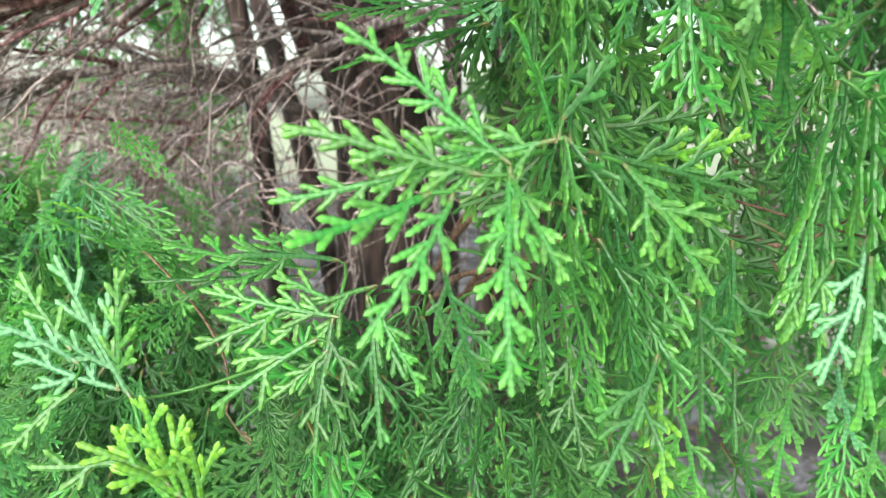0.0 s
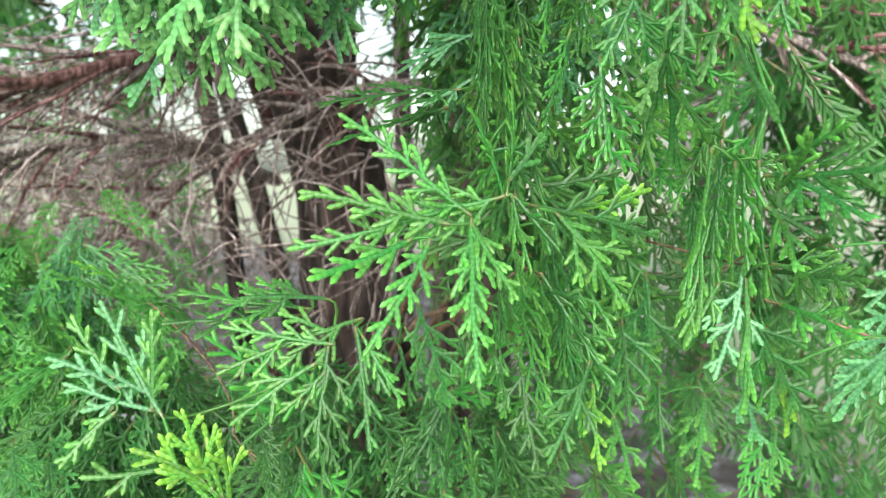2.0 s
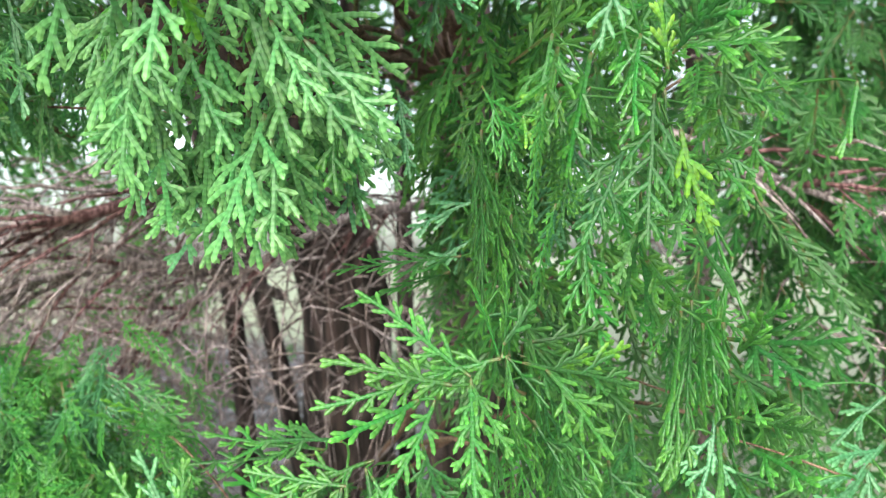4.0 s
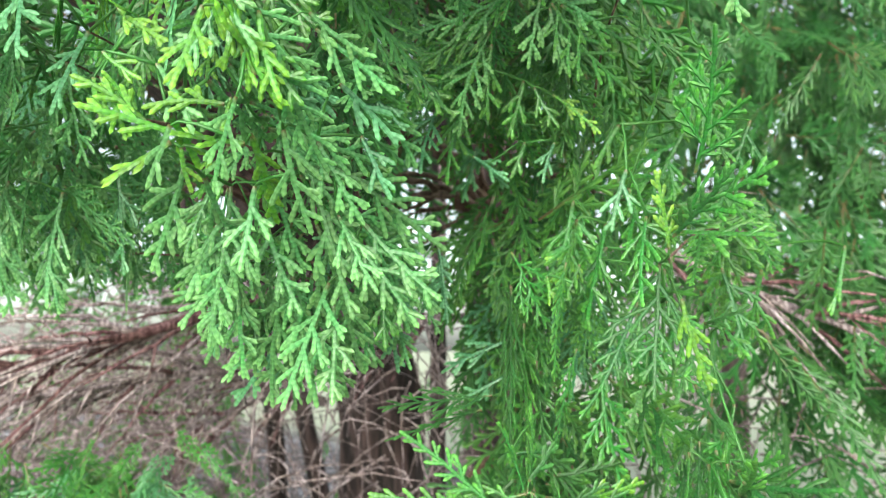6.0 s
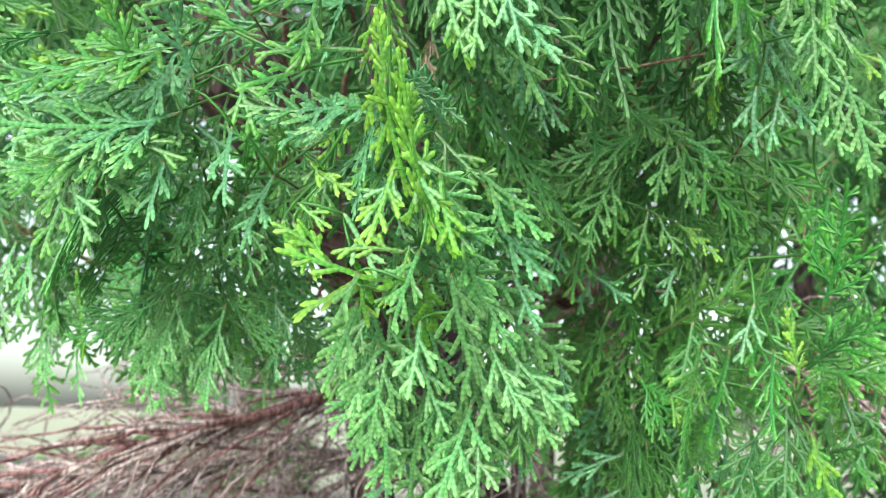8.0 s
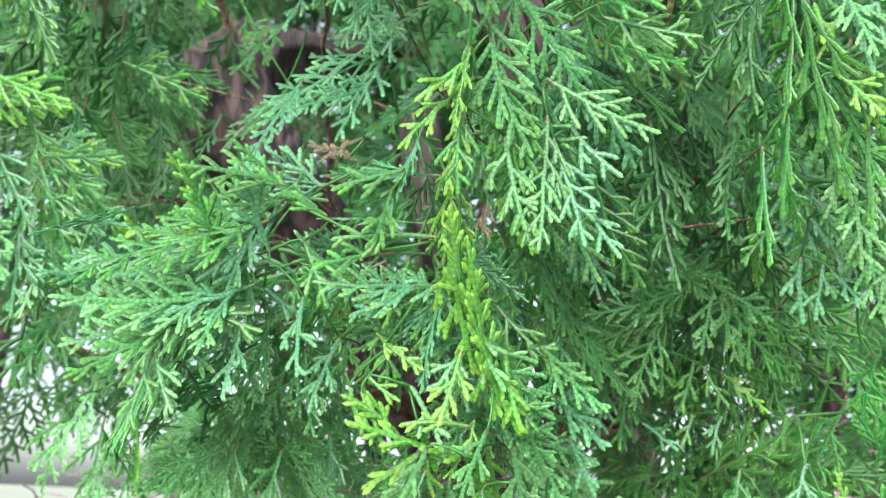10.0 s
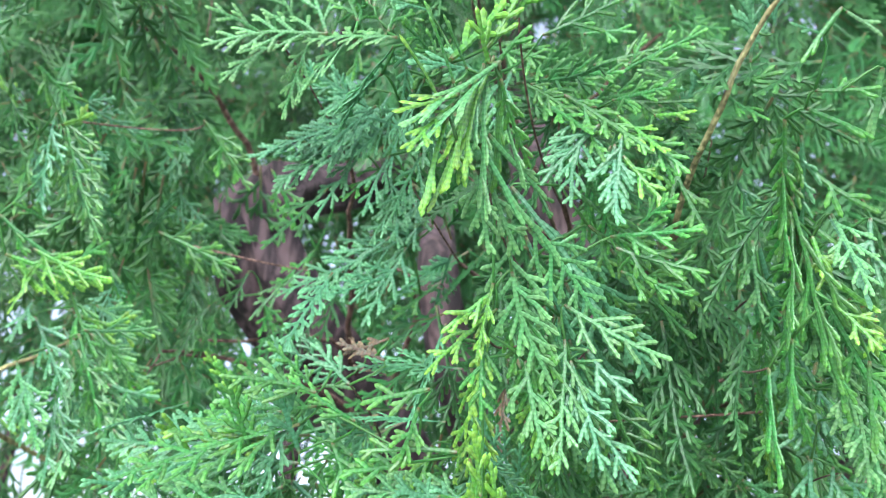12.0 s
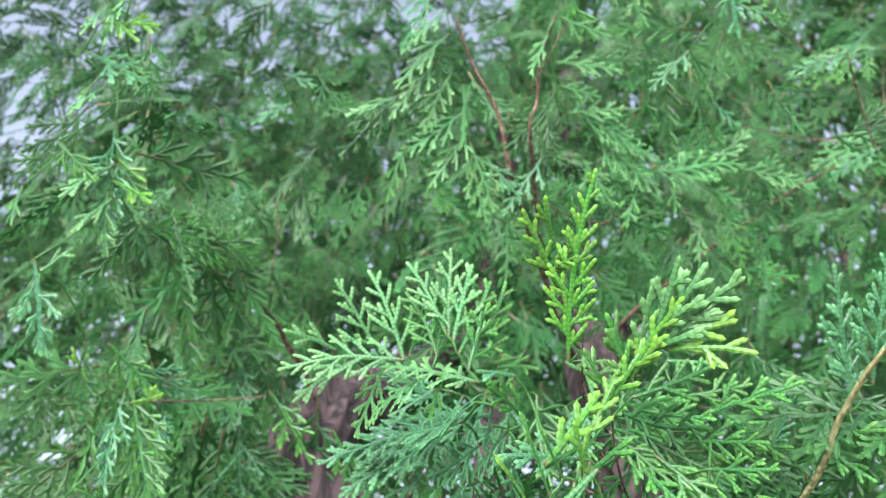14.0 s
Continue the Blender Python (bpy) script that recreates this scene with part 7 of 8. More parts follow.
spray(lowcrown, (-0.195, 0.127, 1.485), (-0.251, 0.120, 1.486), 5, "comb", "blue", 0)
spray(lowcrown, (-0.202, 0.127, 1.473), (-0.247, 0.106, 1.450), 5, "frond", "blue", 0)
spray(lowcrown, (-0.212, 0.124, 1.466), (-0.282, 0.090, 1.448), 5, "comb", "pale", 0)
spray(lowcrown, (-0.219, 0.122, 1.460), (-0.269, 0.096, 1.417), 10, "comb", "mid", 0)
spray(lowcrown, (-0.224, 0.120, 1.460), (-0.194, 0.121, 1.446), 10, "frond", "mid", 0)
spray(lowcrown, (-0.217, 0.125, 1.484), (-0.233, 0.087, 1.526), 5, "plume", "mid", 0)
spray(lowcrown, (-0.195, 0.125, 1.490), (-0.203, 0.096, 1.525), 20, "comb", "blue", 0)
spray(lowcrown, (-0.241, 0.114, 1.442), (-0.242, 0.106, 1.400), 5, "frond", "mid", 0)
spray(lowcrown, (-0.240, 0.114, 1.436), (-0.229, 0.111, 1.408), 5, "comb", "pale", 0)
spray(lowcrown, (-0.260, 0.115, 1.469), (-0.287, 0.086, 1.466), 5, "comb", "blue", 0)
spray(lowcrown, (-0.178, 0.135, 1.470), (-0.180, 0.124, 1.429), 15, "frond", "blue", 0)
spray(lowcrown, (-0.092, 0.111, 1.451), (-0.075, 0.110, 1.426), 10, "comb", "mid", 0)
spray(lowcrown, (-0.095, 0.114, 1.447), (-0.112, 0.117, 1.420), 0, "comb", "pale", 0)
spray(lowcrown, (-0.138, 0.127, 1.450), (-0.117, 0.116, 1.430), 10, "plume", "new", 0)
spray(lowcrown, (-0.145, 0.131, 1.423), (-0.126, 0.122, 1.400), 15, "comb", "new", 0)
spray(lowcrown, (-0.087, 0.114, 1.442), (-0.066, 0.114, 1.405), 5, "comb", "mid", 0)
spray(lowcrown, (-0.165, 0.113, 1.505), (-0.200, 0.099, 1.520), 5, "plume", "mid", 0)
spray(lowcrown, (-0.178, 0.125, 1.496), (-0.165, 0.128, 1.463), 10, "comb", "mid", 0)
spray(lowcrown, (-0.134, 0.148, 1.468), (-0.137, 0.150, 1.428), 0, "comb", "mid", 0)
spray(lowcrown, (-0.164, 0.162, 1.455), (-0.177, 0.153, 1.416), 10, "frond", "blue", 0)
spray(lowcrown, (-0.082, 0.126, 1.465), (-0.055, 0.126, 1.434), 10, "comb", "mid", 0)
spray(lowcrown, (-0.205, 0.126, 1.450), (-0.206, 0.118, 1.417), 20, "comb", "blue", 0)

rightedge = bough((0.094, 0.879, 1.502), (0.064, 0.144, 1.572))
spray(rightedge, (0.054, 0.072, 1.583), (0.076, 0.098, 1.522), 40, "plume", "pale", 0)
spray(rightedge, (0.049, 0.069, 1.593), (0.072, 0.134, 1.547), 65, "plume", "mid", 0)
spray(rightedge, (0.065, 0.063, 1.589), (0.059, 0.066, 1.562), 20, "tuft", "new", 0)
spray(rightedge, (0.070, 0.062, 1.555), (0.079, 0.078, 1.536), 0, "comb", "new", 0)
spray(rightedge, (0.075, 0.098, 1.547), (0.084, 0.105, 1.482), 20, "comb", "pale", 0)
spray(rightedge, (0.061, 0.084, 1.561), (0.080, 0.092, 1.509), 45, "plume", "pale", 0)
spray(rightedge, (0.049, 0.100, 1.568), (0.058, 0.130, 1.504), 60, "plume", "mid", 0)
spray(rightedge, (0.055, 0.162, 1.575), (0.058, 0.171, 1.503), 70, "plume", "mid", 0)
spray(rightedge, (0.076, 0.053, 1.594), (0.068, 0.055, 1.562), 10, "frond", "blue", 0)
spray(rightedge, (0.090, 0.174, 1.550), (0.074, 0.162, 1.495), 0, "comb", "blue", 0)

spire = bough((0.051, 0.825, 1.646), (-0.106, 0.054, 1.716), 1.15)
spray(spire, (-0.104, 0.016, 1.693), (-0.113, -0.045, 1.760), 0, "plume", "new", 0)
spray(spire, (-0.109, -0.001, 1.720), (-0.123, -0.033, 1.747), 0, "plume", "new", 0)
spray(spire, (-0.108, -0.005, 1.726), (-0.103, -0.025, 1.738), 0, "plume", "new", 0)
spray(spire, (-0.107, 0.011, 1.712), (-0.091, 0.002, 1.709), 0, "plume", "mid", 0)
spray(spire, (-0.104, 0.021, 1.705), (-0.092, 0.020, 1.690), 0, "plume", "mid", 0)
spray(spire, (-0.097, 0.025, 1.708), (-0.101, -0.025, 1.760), 65, "plume", "mid", 0)
spray(spire, (-0.112, -0.020, 1.737), (-0.117, -0.040, 1.747), 0, "tuft", "new", 0)
spray(spire, (-0.110, -0.012, 1.727), (-0.101, -0.023, 1.728), 0, "tuft", "new", 0)

innerplume = bough((0.095, 0.880, 1.460), (-0.087, 0.344, 1.377))
spray(innerplume, (-0.145, 0.281, 1.389), (-0.128, 0.281, 1.348), 20, "comb", "blue", 1)
spray(innerplume, (-0.123, 0.289, 1.356), (-0.140, 0.280, 1.314), 10, "comb", "blue", 1)
spray(innerplume, (-0.095, 0.297, 1.336), (-0.120, 0.291, 1.280), 10, "frond", "blue", 1)
spray(innerplume, (-0.074, 0.294, 1.364), (-0.094, 0.294, 1.314), 20, "comb", "blue", 1)
spray(innerplume, (-0.053, 0.298, 1.365), (-0.066, 0.296, 1.315), 0, "comb", "blue", 1)
spray(innerplume, (-0.038, 0.301, 1.358), (-0.031, 0.296, 1.302), 15, "frond", "blue", 1)
spray(innerplume, (-0.024, 0.298, 1.387), (-0.038, 0.296, 1.336), 5, "comb", "blue", 1)
spray(innerplume, (-0.067, 0.290, 1.392), (-0.080, 0.290, 1.342), 0, "comb", "blue", 1)
spray(innerplume, (-0.119, 0.291, 1.398), (-0.096, 0.292, 1.363), 5, "frond", "mid", 1)
spray(innerplume, (-0.133, 0.288, 1.419), (-0.152, 0.283, 1.383), 0, "comb", "mid", 1)
spray(innerplume, (-0.091, 0.307, 1.386), (-0.114, 0.306, 1.335), 10, "comb", "mid", 1)

backleft = bough((-0.176, 0.849, 1.460), (-0.221, 0.469, 1.446), 1.2)
spray(backleft, (-0.236, 0.403, 1.479), (-0.211, 0.414, 1.412), 15, "fan", "mid", 4)
spray(backleft, (-0.216, 0.420, 1.475), (-0.191, 0.430, 1.406), 5, "fan", "mid", 4)
spray(backleft, (-0.199, 0.417, 1.460), (-0.223, 0.413, 1.394), 15, "frond", "mid", 4)
spray(backleft, (-0.178, 0.446, 1.442), (-0.201, 0.440, 1.379), 20, "fan", "mid", 4)
spray(backleft, (-0.249, 0.394, 1.454), (-0.225, 0.402, 1.394), 0, "frond", "mid", 4)
spray(backleft, (-0.280, 0.390, 1.409), (-0.247, 0.398, 1.358), 20, "frond", "mid", 4)
spray(backleft, (-0.189, 0.460, 1.401), (-0.212, 0.449, 1.362), 5, "frond", "mid", 4)

toplayer = bough((0.095, 0.880, 1.460), (-0.036, 0.295, 1.463))
spray(toplayer, (-0.059, 0.219, 1.460), (-0.023, 0.237, 1.431), 0, "comb", "pale", 1)
spray(toplayer, (-0.043, 0.235, 1.476), (-0.056, 0.196, 1.432), 5, "comb", "pale", 1)
spray(toplayer, (-0.001, 0.271, 1.492), (-0.014, 0.271, 1.451), 15, "frond", "mid", 1)
spray(toplayer, (0.012, 0.270, 1.487), (-0.005, 0.271, 1.457), 10, "comb", "mid", 1)
spray(toplayer, (-0.038, 0.239, 1.444), (-0.021, 0.246, 1.413), 5, "comb", "pale", 1)
spray(toplayer, (-0.068, 0.206, 1.466), (-0.076, 0.188, 1.440), 15, "frond", "pale", 1)
spray(toplayer, (-0.021, 0.275, 1.486), (-0.038, 0.245, 1.437), 5, "comb", "mid", 1)
spray(toplayer, (-0.055, 0.231, 1.439), (-0.070, 0.222, 1.405), 0, "comb", "blue", 1)
spray(toplayer, (-0.033, 0.259, 1.426), (-0.051, 0.246, 1.387), 5, "frond", "mid", 1)
spray(toplayer, (-0.008, 0.279, 1.457), (-0.024, 0.262, 1.414), 20, "comb", "blue", 1)
spray(toplayer, (-0.082, 0.208, 1.459), (-0.061, 0.189, 1.425), 20, "comb", "blue", 1)

underfan = bough((0.050, 0.825, 1.648), (-0.112, 0.164, 1.718))
spray(underfan, (-0.157, 0.142, 1.715), (-0.253, 0.147, 1.689), 20, "comb", "blue", 0)
spray(underfan, (-0.175, 0.149, 1.713), (-0.242, 0.154, 1.663), 10, "comb", "blue", 0)
spray(underfan, (-0.187, 0.142, 1.729), (-0.213, 0.142, 1.708), 10, "frond", "blue", 0)
spray(underfan, (-0.153, 0.136, 1.724), (-0.172, 0.153, 1.670), 20, "comb", "blue", 0)
spray(underfan, (-0.138, 0.128, 1.721), (-0.143, 0.138, 1.667), 0, "comb", "blue", 0)
spray(underfan, (-0.168, 0.141, 1.725), (-0.193, 0.154, 1.676), 15, "frond", "blue", 0)
spray(underfan, (-0.121, 0.117, 1.717), (-0.117, 0.112, 1.661), 5, "comb", "mid", 0)
spray(underfan, (-0.104, 0.106, 1.706), (-0.089, 0.092, 1.659), 0, "comb", "mid", 0)
spray(underfan, (-0.146, 0.125, 1.738), (-0.120, 0.105, 1.733), 5, "frond", "mid", 0)
spray(underfan, (-0.085, 0.095, 1.730), (-0.060, 0.083, 1.685), 0, "comb", "mid", 0)
spray(underfan, (-0.073, 0.092, 1.708), (-0.031, 0.083, 1.686), 10, "comb", "mid", 0)
spray(underfan, (-0.043, 0.088, 1.707), (-0.006, 0.077, 1.707), 15, "frond", "mid", 0)
spray(underfan, (-0.059, 0.091, 1.682), (-0.021, 0.090, 1.659), 5, "comb", "mid", 0)
spray(underfan, (-0.104, 0.104, 1.733), (-0.073, 0.085, 1.704), 15, "comb", "mid", 0)
spray(underfan, (-0.030, 0.091, 1.684), (0.011, 0.084, 1.676), 20, "frond", "mid", 0)
spray(underfan, (-0.128, 0.113, 1.745), (-0.152, 0.129, 1.721), 0, "comb", "mid", 0)
spray(underfan, (-0.089, 0.097, 1.710), (-0.101, 0.097, 1.670), 20, "comb", "blue", 0)
spray(underfan, (-0.048, 0.086, 1.727), (-0.020, 0.075, 1.723), 5, "frond", "mid", 0)

windowfringe = bough((-0.251, 0.704, 1.596), (-0.314, 0.395, 1.666))
spray(windowfringe, (-0.349, 0.370, 1.657), (-0.369, 0.372, 1.594), 0, "frond", "mid", 4)
spray(windowfringe, (-0.316, 0.377, 1.671), (-0.291, 0.392, 1.622), 5, "frond", "mid", 4)
spray(windowfringe, (-0.327, 0.367, 1.625), (-0.298, 0.380, 1.578), 15, "frond", "mid", 4)
spray(windowfringe, (-0.256, 0.329, 1.696), (-0.289, 0.328, 1.652), 10, "frond", "mid", 4)
spray(windowfringe, (-0.341, 0.336, 1.595), (-0.310, 0.350, 1.552), 5, "frond", "mid", 4)
spray(windowfringe, (-0.293, 0.290, 1.752), (-0.264, 0.312, 1.709), 15, "frond", "mid", 4)
join_twigs()


# ---- the leafless bough with its dead twigs ----
def dead_twigs(parent, pts, count, reach, seed, lo=0.15, down=0.5, side=-1):
    rng = random.Random(seed)
    for i in range(count):
        u = rng.uniform(lo, 0.98) * (len(pts) - 1)
        k = int(u)
        a = pts[k].lerp(pts[min(k + 1, len(pts) - 1)], u - k)
        way = Vector((side * rng.uniform(0.3, 1.0), rng.uniform(-0.6, 0.35), rng.uniform(-0.9, 0.25) * down - 0.1)).normalized()
        size = rng.uniform(*reach)
        path = bowed(a, a + way * size, Vector((0, 0, rng.uniform(0.0, 0.12) * size)), 9, size * 0.012, rng)
        v, f = tube(path, [0.0029 - 0.0021 * j / 9 for j in range(10)], 6, 0.2, rng)
        for _ in range(rng.randint(1, 4)):
            j = rng.randint(2, 7)
            w2 = (way + Vector([rng.uniform(-0.7, 0.7) for _ in range(3)])).normalized()
            s2 = size * rng.uniform(0.15, 0.45)
            tube(bowed(path[j], path[j] + w2 * s2, (0, 0, rng.uniform(-0.1, 0.1) * s2), 5, s2 * 0.02, rng), [0.0013 - 0.0009 * q / 5 for q in range(6)], 5, 0.2, rng, v, f)
        part("dead_twig", mesh_of("dead_twig", v, f, smooth=True), DEAD if rng.random() < 0.65 else RED, parent)


dead, dead_pts = stem("dead_bough", [(-0.16, 0.98, 1.30), (-0.17, 0.76, 1.375), (-0.29, 0.62, 1.335), (-0.44, 0.60, 1.29), (-0.62, 0.66, 1.22)], 0.008, 0.0025, 10, 0.15, 8, RED, 24, "leafless reddish-brown dead bough")
dead_twigs(dead, dead_pts, 70, (0.08, 0.26), 21, 0.22)
dead2, dead_pts2 = stem("dead_bough", [(-0.16, 1.0, 1.24), (-0.25, 0.80, 1.29), (-0.42, 0.74, 1.27), (-0.62, 0.80, 1.24)], 0.008, 0.003, 8, 0.15, 9, DEAD, 20, "leafless grey dead bough")
dead_twigs(dead2, dead_pts2, 60, (0.08, 0.24), 22, 0.1, 0.9)
dead3, dead_pts3 = stem("dead_bough", [(0.05, 0.95, 1.36), (-0.06, 0.85, 1.34), (-0.2, 0.85, 1.27), (-0.34, 0.9, 1.2)], 0.007, 0.003, 8, 0.15, 10, DEAD, 20, "leafless grey dead bough")
dead_twigs(dead3, dead_pts3, 34, (0.08, 0.2), 23, 0.1, 1.3)
dead4, dead_pts4 = stem("dead_bough", [(0.05, 0.9, 1.38), (0.2, 0.66, 1.42), (0.33, 0.6, 1.36), (0.5, 0.62, 1.3)], 0.007, 0.003, 8, 0.15, 12, DEAD, 20, "leafless dark dead bough")
dead_twigs(dead4, dead_pts4, 26, (0.06, 0.18), 24, 0.2, 0.9, 1)


def dead_tangle(box, count, seed, big=1.0):
    """Fine dead twigs hanging in the bare inside of the tree, past counting."""
    rng = random.Random(seed)
    v, f = [], []
    (x0, x1), (y0, y1), (z0, z1) = box
    for _ in range(count):
        a = Vector((rng.uniform(x0, x1), rng.uniform(y0, y1), rng.uniform(z0, z1)))
        size = big * rng.uniform(0.06, 0.2)
        way = Vector((rng.uniform(-1, 0.6), rng.uniform(-0.5, 0.5), rng.uniform(-1.2, 0.3))).normalized()
        tube(bowed(a, a + way * size, (rng.uniform(-0.2, 0.2) * size, 0, rng.uniform(0, 0.25) * size), 5, size * 0.02, rng), [big * (0.0015 - 0.001 * j / 5) for j in range(6)], 4, 0.2, rng, v, f)
    part("twig_tangle", mesh_of("twig_tangle", v, f, smooth=True), DEAD, tree, "tangle of fine grey dead twigs", "stuff")


dead_tangle(((-0.55, -0.24), (0.8, 1.15), (0.95, 1.42)), 260, 71)
dead_tangle(((-1.3, -0.42), (1.2, 2.2), (0.9, 1.34)), 220, 73, 2.2)
dead_tangle(((-0.9, -0.34), (1.2, 1.9), (0.9, 1.33)), 240, 74, 1.6)
dead_tangle(((-0.09, 0.04), (0.8, 1.4), (1.0, 1.55)), 90, 75)
dead_tangle(((0.15, 0.6), (0.6, 0.9), (1.15, 1.45)), 120, 72)
dead_tangle(((-0.30, 0.02), (0.62, 0.95), (1.1, 1.42)), 170, 76)

stem("woody_twig", [(0.092, 0.002, 1.747), (0.070, 0.030, 1.729), (0.046, 0.038, 1.712), (0.028, 0.059, 1.686), (0.020, 0.070, 1.666), (0.010, 0.115, 1.645), (0.000, 0.220, 1.600), (-0.040, 0.600, 1.500)], 0.0009, 0.0016, 10, 0.3, 15, TAN, 56, "bare tan woody twig")
stem("woody_twig", [(-0.197, 0.125, 2.062), (-0.193, 0.133, 2.053), (-0.182, 0.155, 2.034), (-0.170, 0.171, 2.020), (-0.160, 0.188, 2.002), (-0.145, 0.240, 1.960), (-0.100, 0.450, 1.930), (-0.035, 0.718, 1.931)], 0.0009, 0.0024, 8, 0.25, 17, TWIG, 40, "reddish-brown twig in the upper sprays")
stem("woody_twig", [(-0.112, 0.138, 2.080), (-0.116, 0.145, 2.070), (-0.126, 0.162, 2.047), (-0.128, 0.183, 2.020), (-0.133, 0.206, 1.985), (-0.110, 0.420, 1.940), (-0.035, 0.718, 1.925)], 0.0009, 0.0022, 8, 0.25, 18, TWIG, 40, "reddish-brown twig in the upper sprays")
stem("woody_twig", [(-0.46, 0.35, 1.618), (-0.50, 0.36, 1.602), (-0.547, 0.375, 1.585), (-0.62, 0.5, 1.56), (-0.4, 0.9, 1.45)], 0.0012, 0.003, 8, 0.2, 16, TAN, 30, "bare tan woody twig")

# ---- foliage further in ----
def fill(count, box, size, green, seed, kinds=("fan", "frond", "plume"), label="mass of green sprays further inside the tree", fine=2):
    rng = random.Random(seed)
    (x0, x1), (y0, y1), (z0, z1) = box
    poses, sizes = [], []
    for _ in range(count):
        base = Vector((rng.uniform(x0, x1), rng.uniform(y0, y1), rng.uniform(z0, z1)))
        down = Vector((rng.uniform(-0.7, 0.7), rng.uniform(-0.8, 0.3), rng.uniform(-1.2, -0.2))).normalized()
        poses.append(turned(base, base + down, rng.uniform(-70, 70)))
        sizes.append(rng.uniform(*size))
    thicket(tree, poses, sizes, green, kinds, seed, label, fine)


def understory(boughs, layers, nearest, farthest, green, seed, size=(0.07, 0.11), kinds=("fan", "frond", "frond", "plume"), fine=2, bare=True):
    """Sprays behind the outer ones, on the same boughs; deep puts shade into their colour, pale puts light."""
    rng = random.Random(seed)
    poses, sizes, grain = [], [], max(GRAIN[ob] for ob in boughs)
    for ob in boughs:
        for base, tip in SPRAYS[ob]:
            for _ in range(layers):
                back = Vector((rng.gauss(0, 0.03), rng.uniform(nearest, farthest), rng.gauss(0.02, 0.035)))
                a = base.lerp(tip, rng.uniform(0, 0.6)) + back
                if bare and ((a.y > 0.3 and a.x < 0.03 and (1.2 if a.x < -0.2 else 1.1) < a.z < 1.52) or (-0.35 < a.x < 0.0 and 1.2 < a.z < 1.47)):
                    continue  # the bare inside of the tree
                if not bare and a.z < 1.385:
                    continue  # above the dead boughs alone
                if -0.06 < a.x < 0.14 and 0.12 < a.y < 0.30 and 1.40 < a.z < 1.55:
                    continue  # the open space before the olive fan
                if -0.38 < a.x < -0.2 and 0.0 < a.y < 0.5 and 1.54 < a.z < 1.84:
                    continue  # the window on the trunk
                way = ((tip - base).normalized() + Vector((rng.gauss(0, 0.5), rng.gauss(0, 0.4), rng.gauss(-0.4, 0.4)))).normalized()
                poses.append(turned(a, a + way, rng.uniform(-65, 65)))
                sizes.append(rng.uniform(*size))
    thicket(tree, poses, sizes, green, kinds, seed, "shaded green sprays behind the outer foliage", fine, 0.095 / grain)


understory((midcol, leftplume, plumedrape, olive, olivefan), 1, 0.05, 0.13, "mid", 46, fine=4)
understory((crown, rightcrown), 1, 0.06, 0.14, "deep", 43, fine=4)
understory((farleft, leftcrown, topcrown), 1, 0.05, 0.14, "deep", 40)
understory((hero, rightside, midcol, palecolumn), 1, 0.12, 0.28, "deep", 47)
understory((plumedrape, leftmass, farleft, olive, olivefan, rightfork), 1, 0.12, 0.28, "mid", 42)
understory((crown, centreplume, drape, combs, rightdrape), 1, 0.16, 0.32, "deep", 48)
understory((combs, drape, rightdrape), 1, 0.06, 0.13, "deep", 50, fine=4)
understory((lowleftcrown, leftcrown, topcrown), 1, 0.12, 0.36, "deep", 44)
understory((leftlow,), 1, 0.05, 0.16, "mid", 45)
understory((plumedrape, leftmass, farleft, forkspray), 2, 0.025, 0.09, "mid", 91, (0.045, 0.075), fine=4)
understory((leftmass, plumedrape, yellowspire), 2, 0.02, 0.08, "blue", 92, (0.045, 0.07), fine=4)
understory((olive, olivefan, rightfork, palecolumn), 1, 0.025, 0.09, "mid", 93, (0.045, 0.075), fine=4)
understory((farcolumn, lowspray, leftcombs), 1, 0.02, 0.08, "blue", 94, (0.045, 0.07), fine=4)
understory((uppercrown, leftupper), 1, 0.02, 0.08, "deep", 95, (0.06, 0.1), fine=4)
# two inner layers in pale, light put into their colour
understory((leftfans, leftmass, plumefringe), 1, 0.06, 0.16, "pale", 96, (0.05, 0.08), fine=4, bare=False)
understory((leftfans, plumefringe, toplayer), 1, 0.05, 0.14, "pale", 97, (0.05, 0.08), fine=4, bare=False)
# inner masses mostly in deep, whose colour already holds shade
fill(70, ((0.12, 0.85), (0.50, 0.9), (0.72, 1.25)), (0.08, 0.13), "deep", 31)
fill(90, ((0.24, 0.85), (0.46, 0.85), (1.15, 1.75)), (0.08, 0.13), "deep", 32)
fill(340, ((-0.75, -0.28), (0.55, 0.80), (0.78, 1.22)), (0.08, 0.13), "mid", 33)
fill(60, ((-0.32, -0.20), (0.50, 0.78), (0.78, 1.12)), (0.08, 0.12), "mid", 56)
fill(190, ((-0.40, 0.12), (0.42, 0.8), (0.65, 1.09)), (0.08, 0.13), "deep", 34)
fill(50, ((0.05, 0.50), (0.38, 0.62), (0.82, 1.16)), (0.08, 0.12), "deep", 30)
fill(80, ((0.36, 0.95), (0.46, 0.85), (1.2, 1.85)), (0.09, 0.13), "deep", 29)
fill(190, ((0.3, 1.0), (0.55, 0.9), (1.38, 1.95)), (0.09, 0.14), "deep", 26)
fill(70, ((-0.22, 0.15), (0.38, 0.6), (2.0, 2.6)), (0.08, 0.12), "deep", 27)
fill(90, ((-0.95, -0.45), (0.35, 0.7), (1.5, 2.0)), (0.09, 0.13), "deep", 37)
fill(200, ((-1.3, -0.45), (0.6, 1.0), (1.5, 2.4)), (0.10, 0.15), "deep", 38)
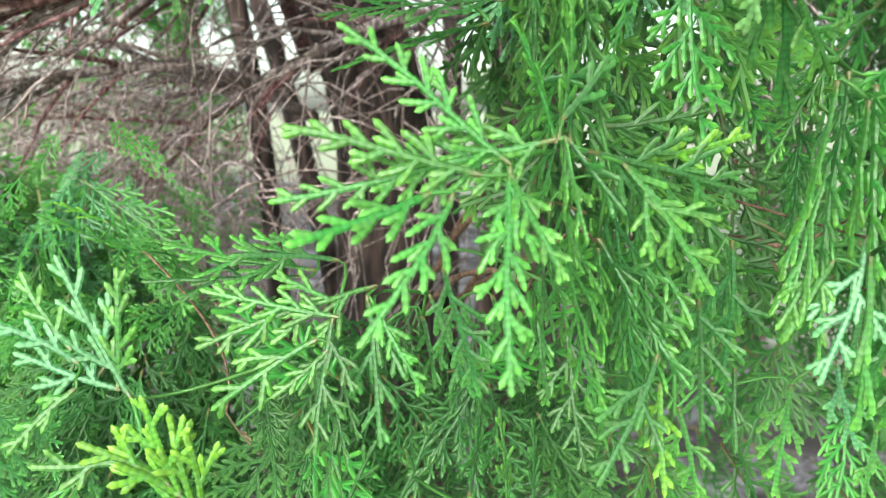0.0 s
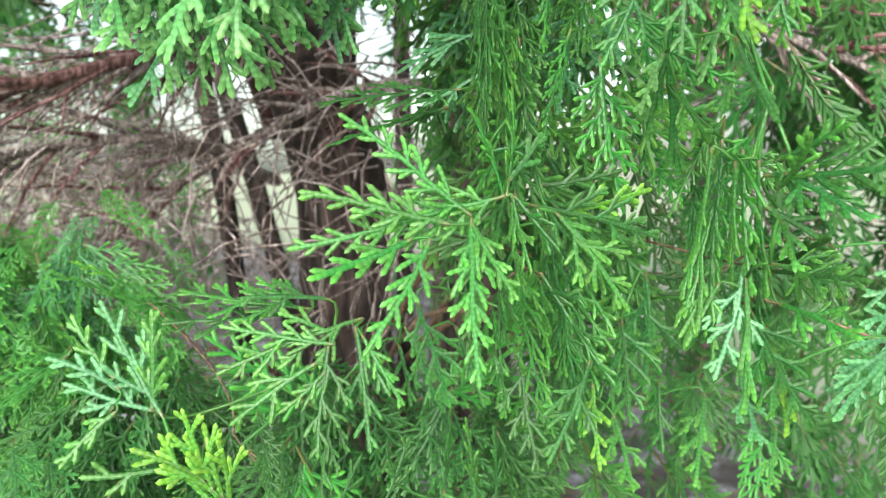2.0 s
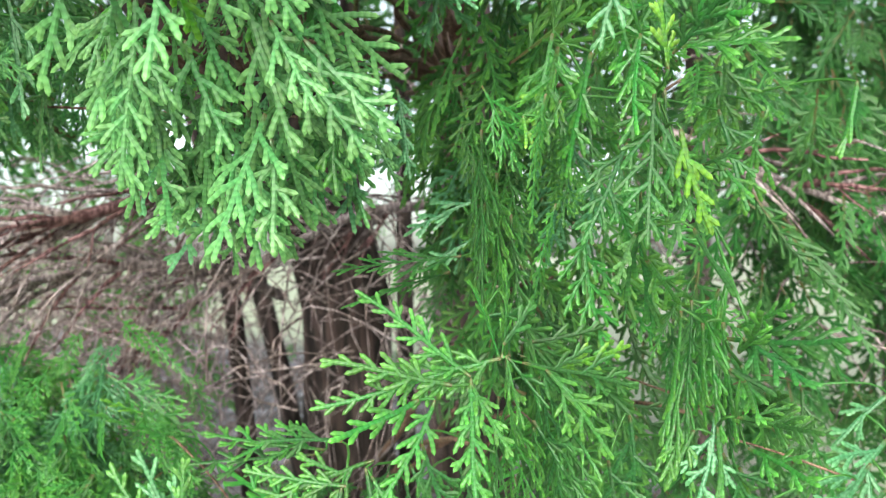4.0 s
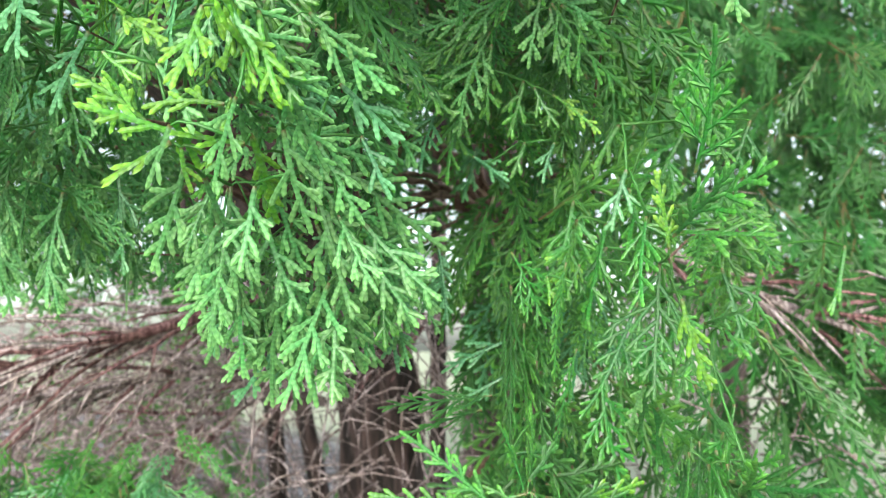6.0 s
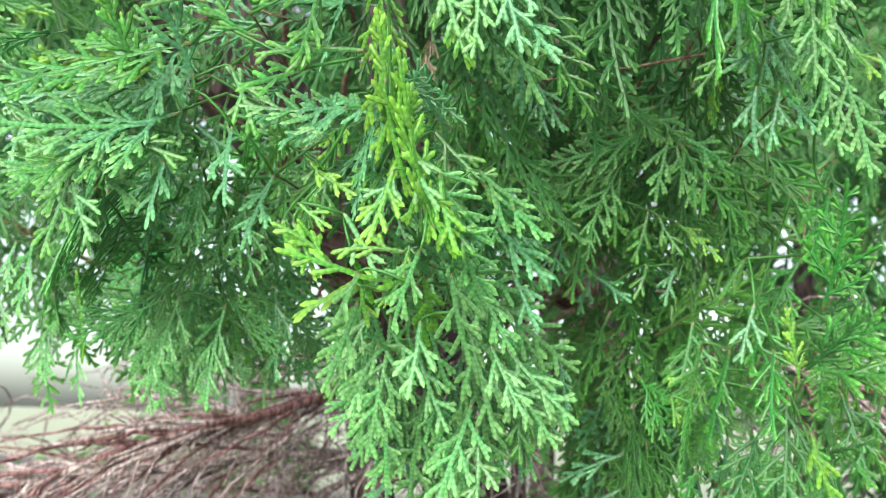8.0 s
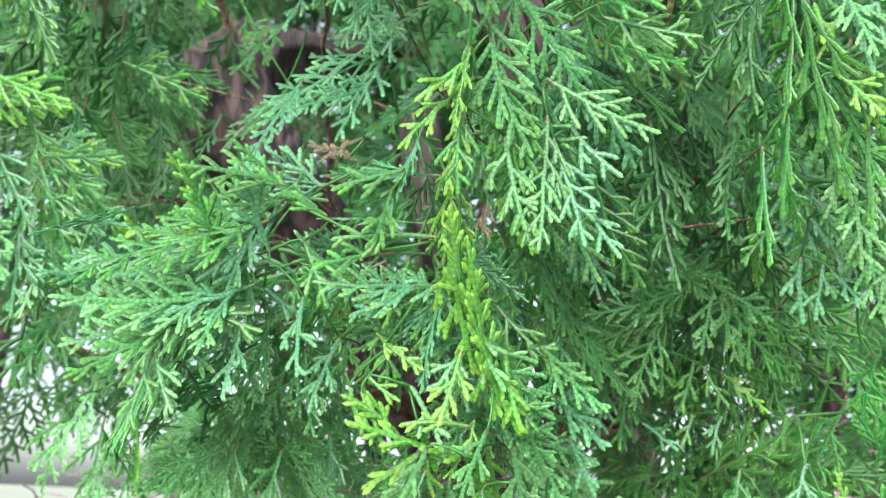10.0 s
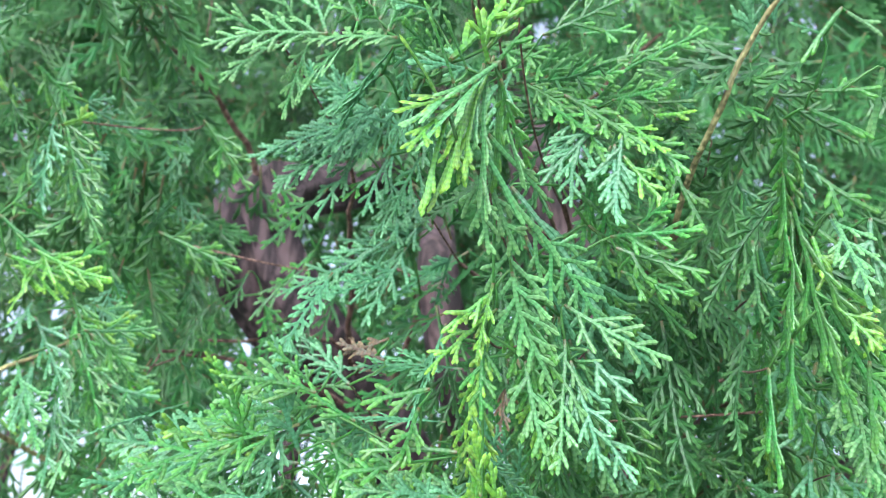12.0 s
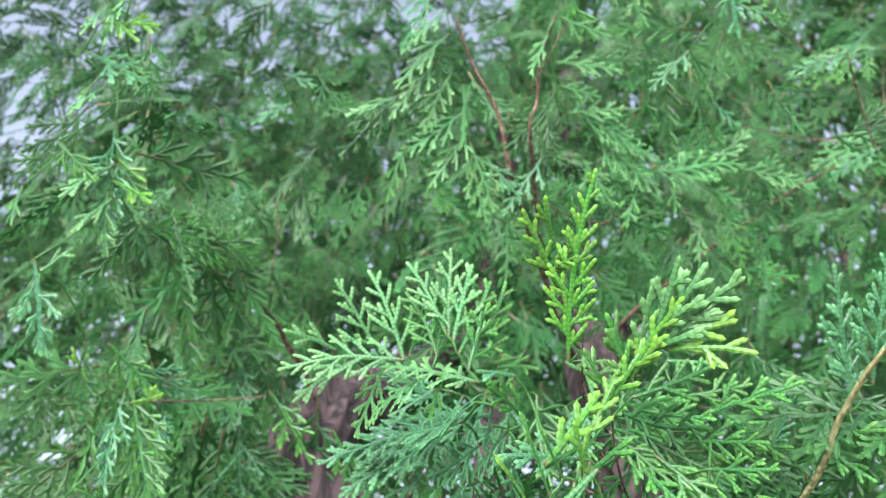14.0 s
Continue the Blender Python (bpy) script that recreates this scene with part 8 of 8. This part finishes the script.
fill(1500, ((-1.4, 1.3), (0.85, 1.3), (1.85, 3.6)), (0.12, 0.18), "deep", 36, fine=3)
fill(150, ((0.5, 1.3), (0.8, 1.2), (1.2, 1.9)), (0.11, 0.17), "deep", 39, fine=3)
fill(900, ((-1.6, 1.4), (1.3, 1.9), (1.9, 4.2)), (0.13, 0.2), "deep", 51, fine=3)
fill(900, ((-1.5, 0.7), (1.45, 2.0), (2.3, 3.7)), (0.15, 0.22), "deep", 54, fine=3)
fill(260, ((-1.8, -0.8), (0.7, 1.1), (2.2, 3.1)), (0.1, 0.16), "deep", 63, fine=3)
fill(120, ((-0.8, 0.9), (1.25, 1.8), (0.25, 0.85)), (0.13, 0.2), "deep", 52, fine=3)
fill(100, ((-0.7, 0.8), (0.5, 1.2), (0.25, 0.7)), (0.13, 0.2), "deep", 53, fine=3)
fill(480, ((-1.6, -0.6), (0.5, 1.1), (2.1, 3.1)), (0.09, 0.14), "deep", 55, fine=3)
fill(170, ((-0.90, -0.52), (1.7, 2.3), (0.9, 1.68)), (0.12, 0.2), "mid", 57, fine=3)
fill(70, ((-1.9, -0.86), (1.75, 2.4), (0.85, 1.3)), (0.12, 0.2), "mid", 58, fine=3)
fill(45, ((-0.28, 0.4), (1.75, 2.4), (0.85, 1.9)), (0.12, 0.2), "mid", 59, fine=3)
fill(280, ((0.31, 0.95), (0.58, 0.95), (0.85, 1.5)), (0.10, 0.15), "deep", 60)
# unseen canopy, added to keep sun and sky off the inner foliage
fill(330, ((-1.6, 1.6), (0.0, 0.8), (2.8, 3.9)), (0.15, 0.25), "deep", 62, fine=3, label="unseen sprays overhead, added to shade the inner foliage")
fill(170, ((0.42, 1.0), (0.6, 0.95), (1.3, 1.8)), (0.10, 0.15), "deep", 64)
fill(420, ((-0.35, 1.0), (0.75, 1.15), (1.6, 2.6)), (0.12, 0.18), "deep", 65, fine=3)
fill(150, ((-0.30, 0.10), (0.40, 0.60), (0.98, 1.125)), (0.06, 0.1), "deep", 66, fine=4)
fill(60, ((-0.38, -0.16), (0.48, 0.62), (1.04, 1.19)), (0.06, 0.1), "mid", 67, fine=4)
fill(70, ((-0.50, -0.22), (0.54, 0.66), (1.06, 1.23)), (0.06, 0.1), "blue", 68, fine=4)
fill(60, ((-0.52, -0.20), (0.50, 0.62), (1.12, 1.245)), (0.06, 0.09), "mid", 69, fine=4)

# ---- other conifers behind ----
def background_tree(x, y, height, low, wide, seed):
    rng = random.Random(seed)
    ob = tagged(new("background_conifer"), "tall dark green conifer standing out of focus behind", "tree", "conifers behind")
    ob.location = (x, y, 0)
    v, f = tube(bowed((0, 0, 0), (rng.uniform(-0.2, 0.2), 0, height), (0.05, 0, 0), 12), [0.08 - 0.006 * i for i in range(13)], 10, 0.12, rng)
    part("trunk", mesh_of("trunk", v, f, smooth=True), BARK, ob)
    poses, sizes = [], []
    for _ in range(1150):
        z = rng.uniform(low, height)
        r = wide * (1 - 0.75 * (z - low) / (height - low)) * math.sqrt(rng.uniform(0.05, 1))
        a = rng.uniform(0, 2 * math.pi)
        base = Vector((r * math.cos(a), r * math.sin(a), z))
        way = Vector((math.cos(a) * 0.8, math.sin(a) * 0.8, rng.uniform(-1.2, 0.1))).normalized()
        poses.append(turned(base, base + way, rng.uniform(-80, 80)))
        sizes.append(rng.uniform(0.3, 0.5))
    thicket(ob, poses, sizes, "deep", ("fan", "fan", "frond"), seed, "dense dark green foliage", 3, 0.05)


background_tree(-3.5, 4.9, 6.4, 1.9, 1.7, 61)
background_tree(-1.5, 4.7, 6.8, 2.4, 1.8, 64)
background_tree(0.25, 4.3, 7.6, 2.5, 1.6, 62)
background_tree(1.7, 4.2, 7.2, 2.0, 1.6, 63)
background_tree(3.1, 4.6, 6.8, 1.6, 1.6, 65)
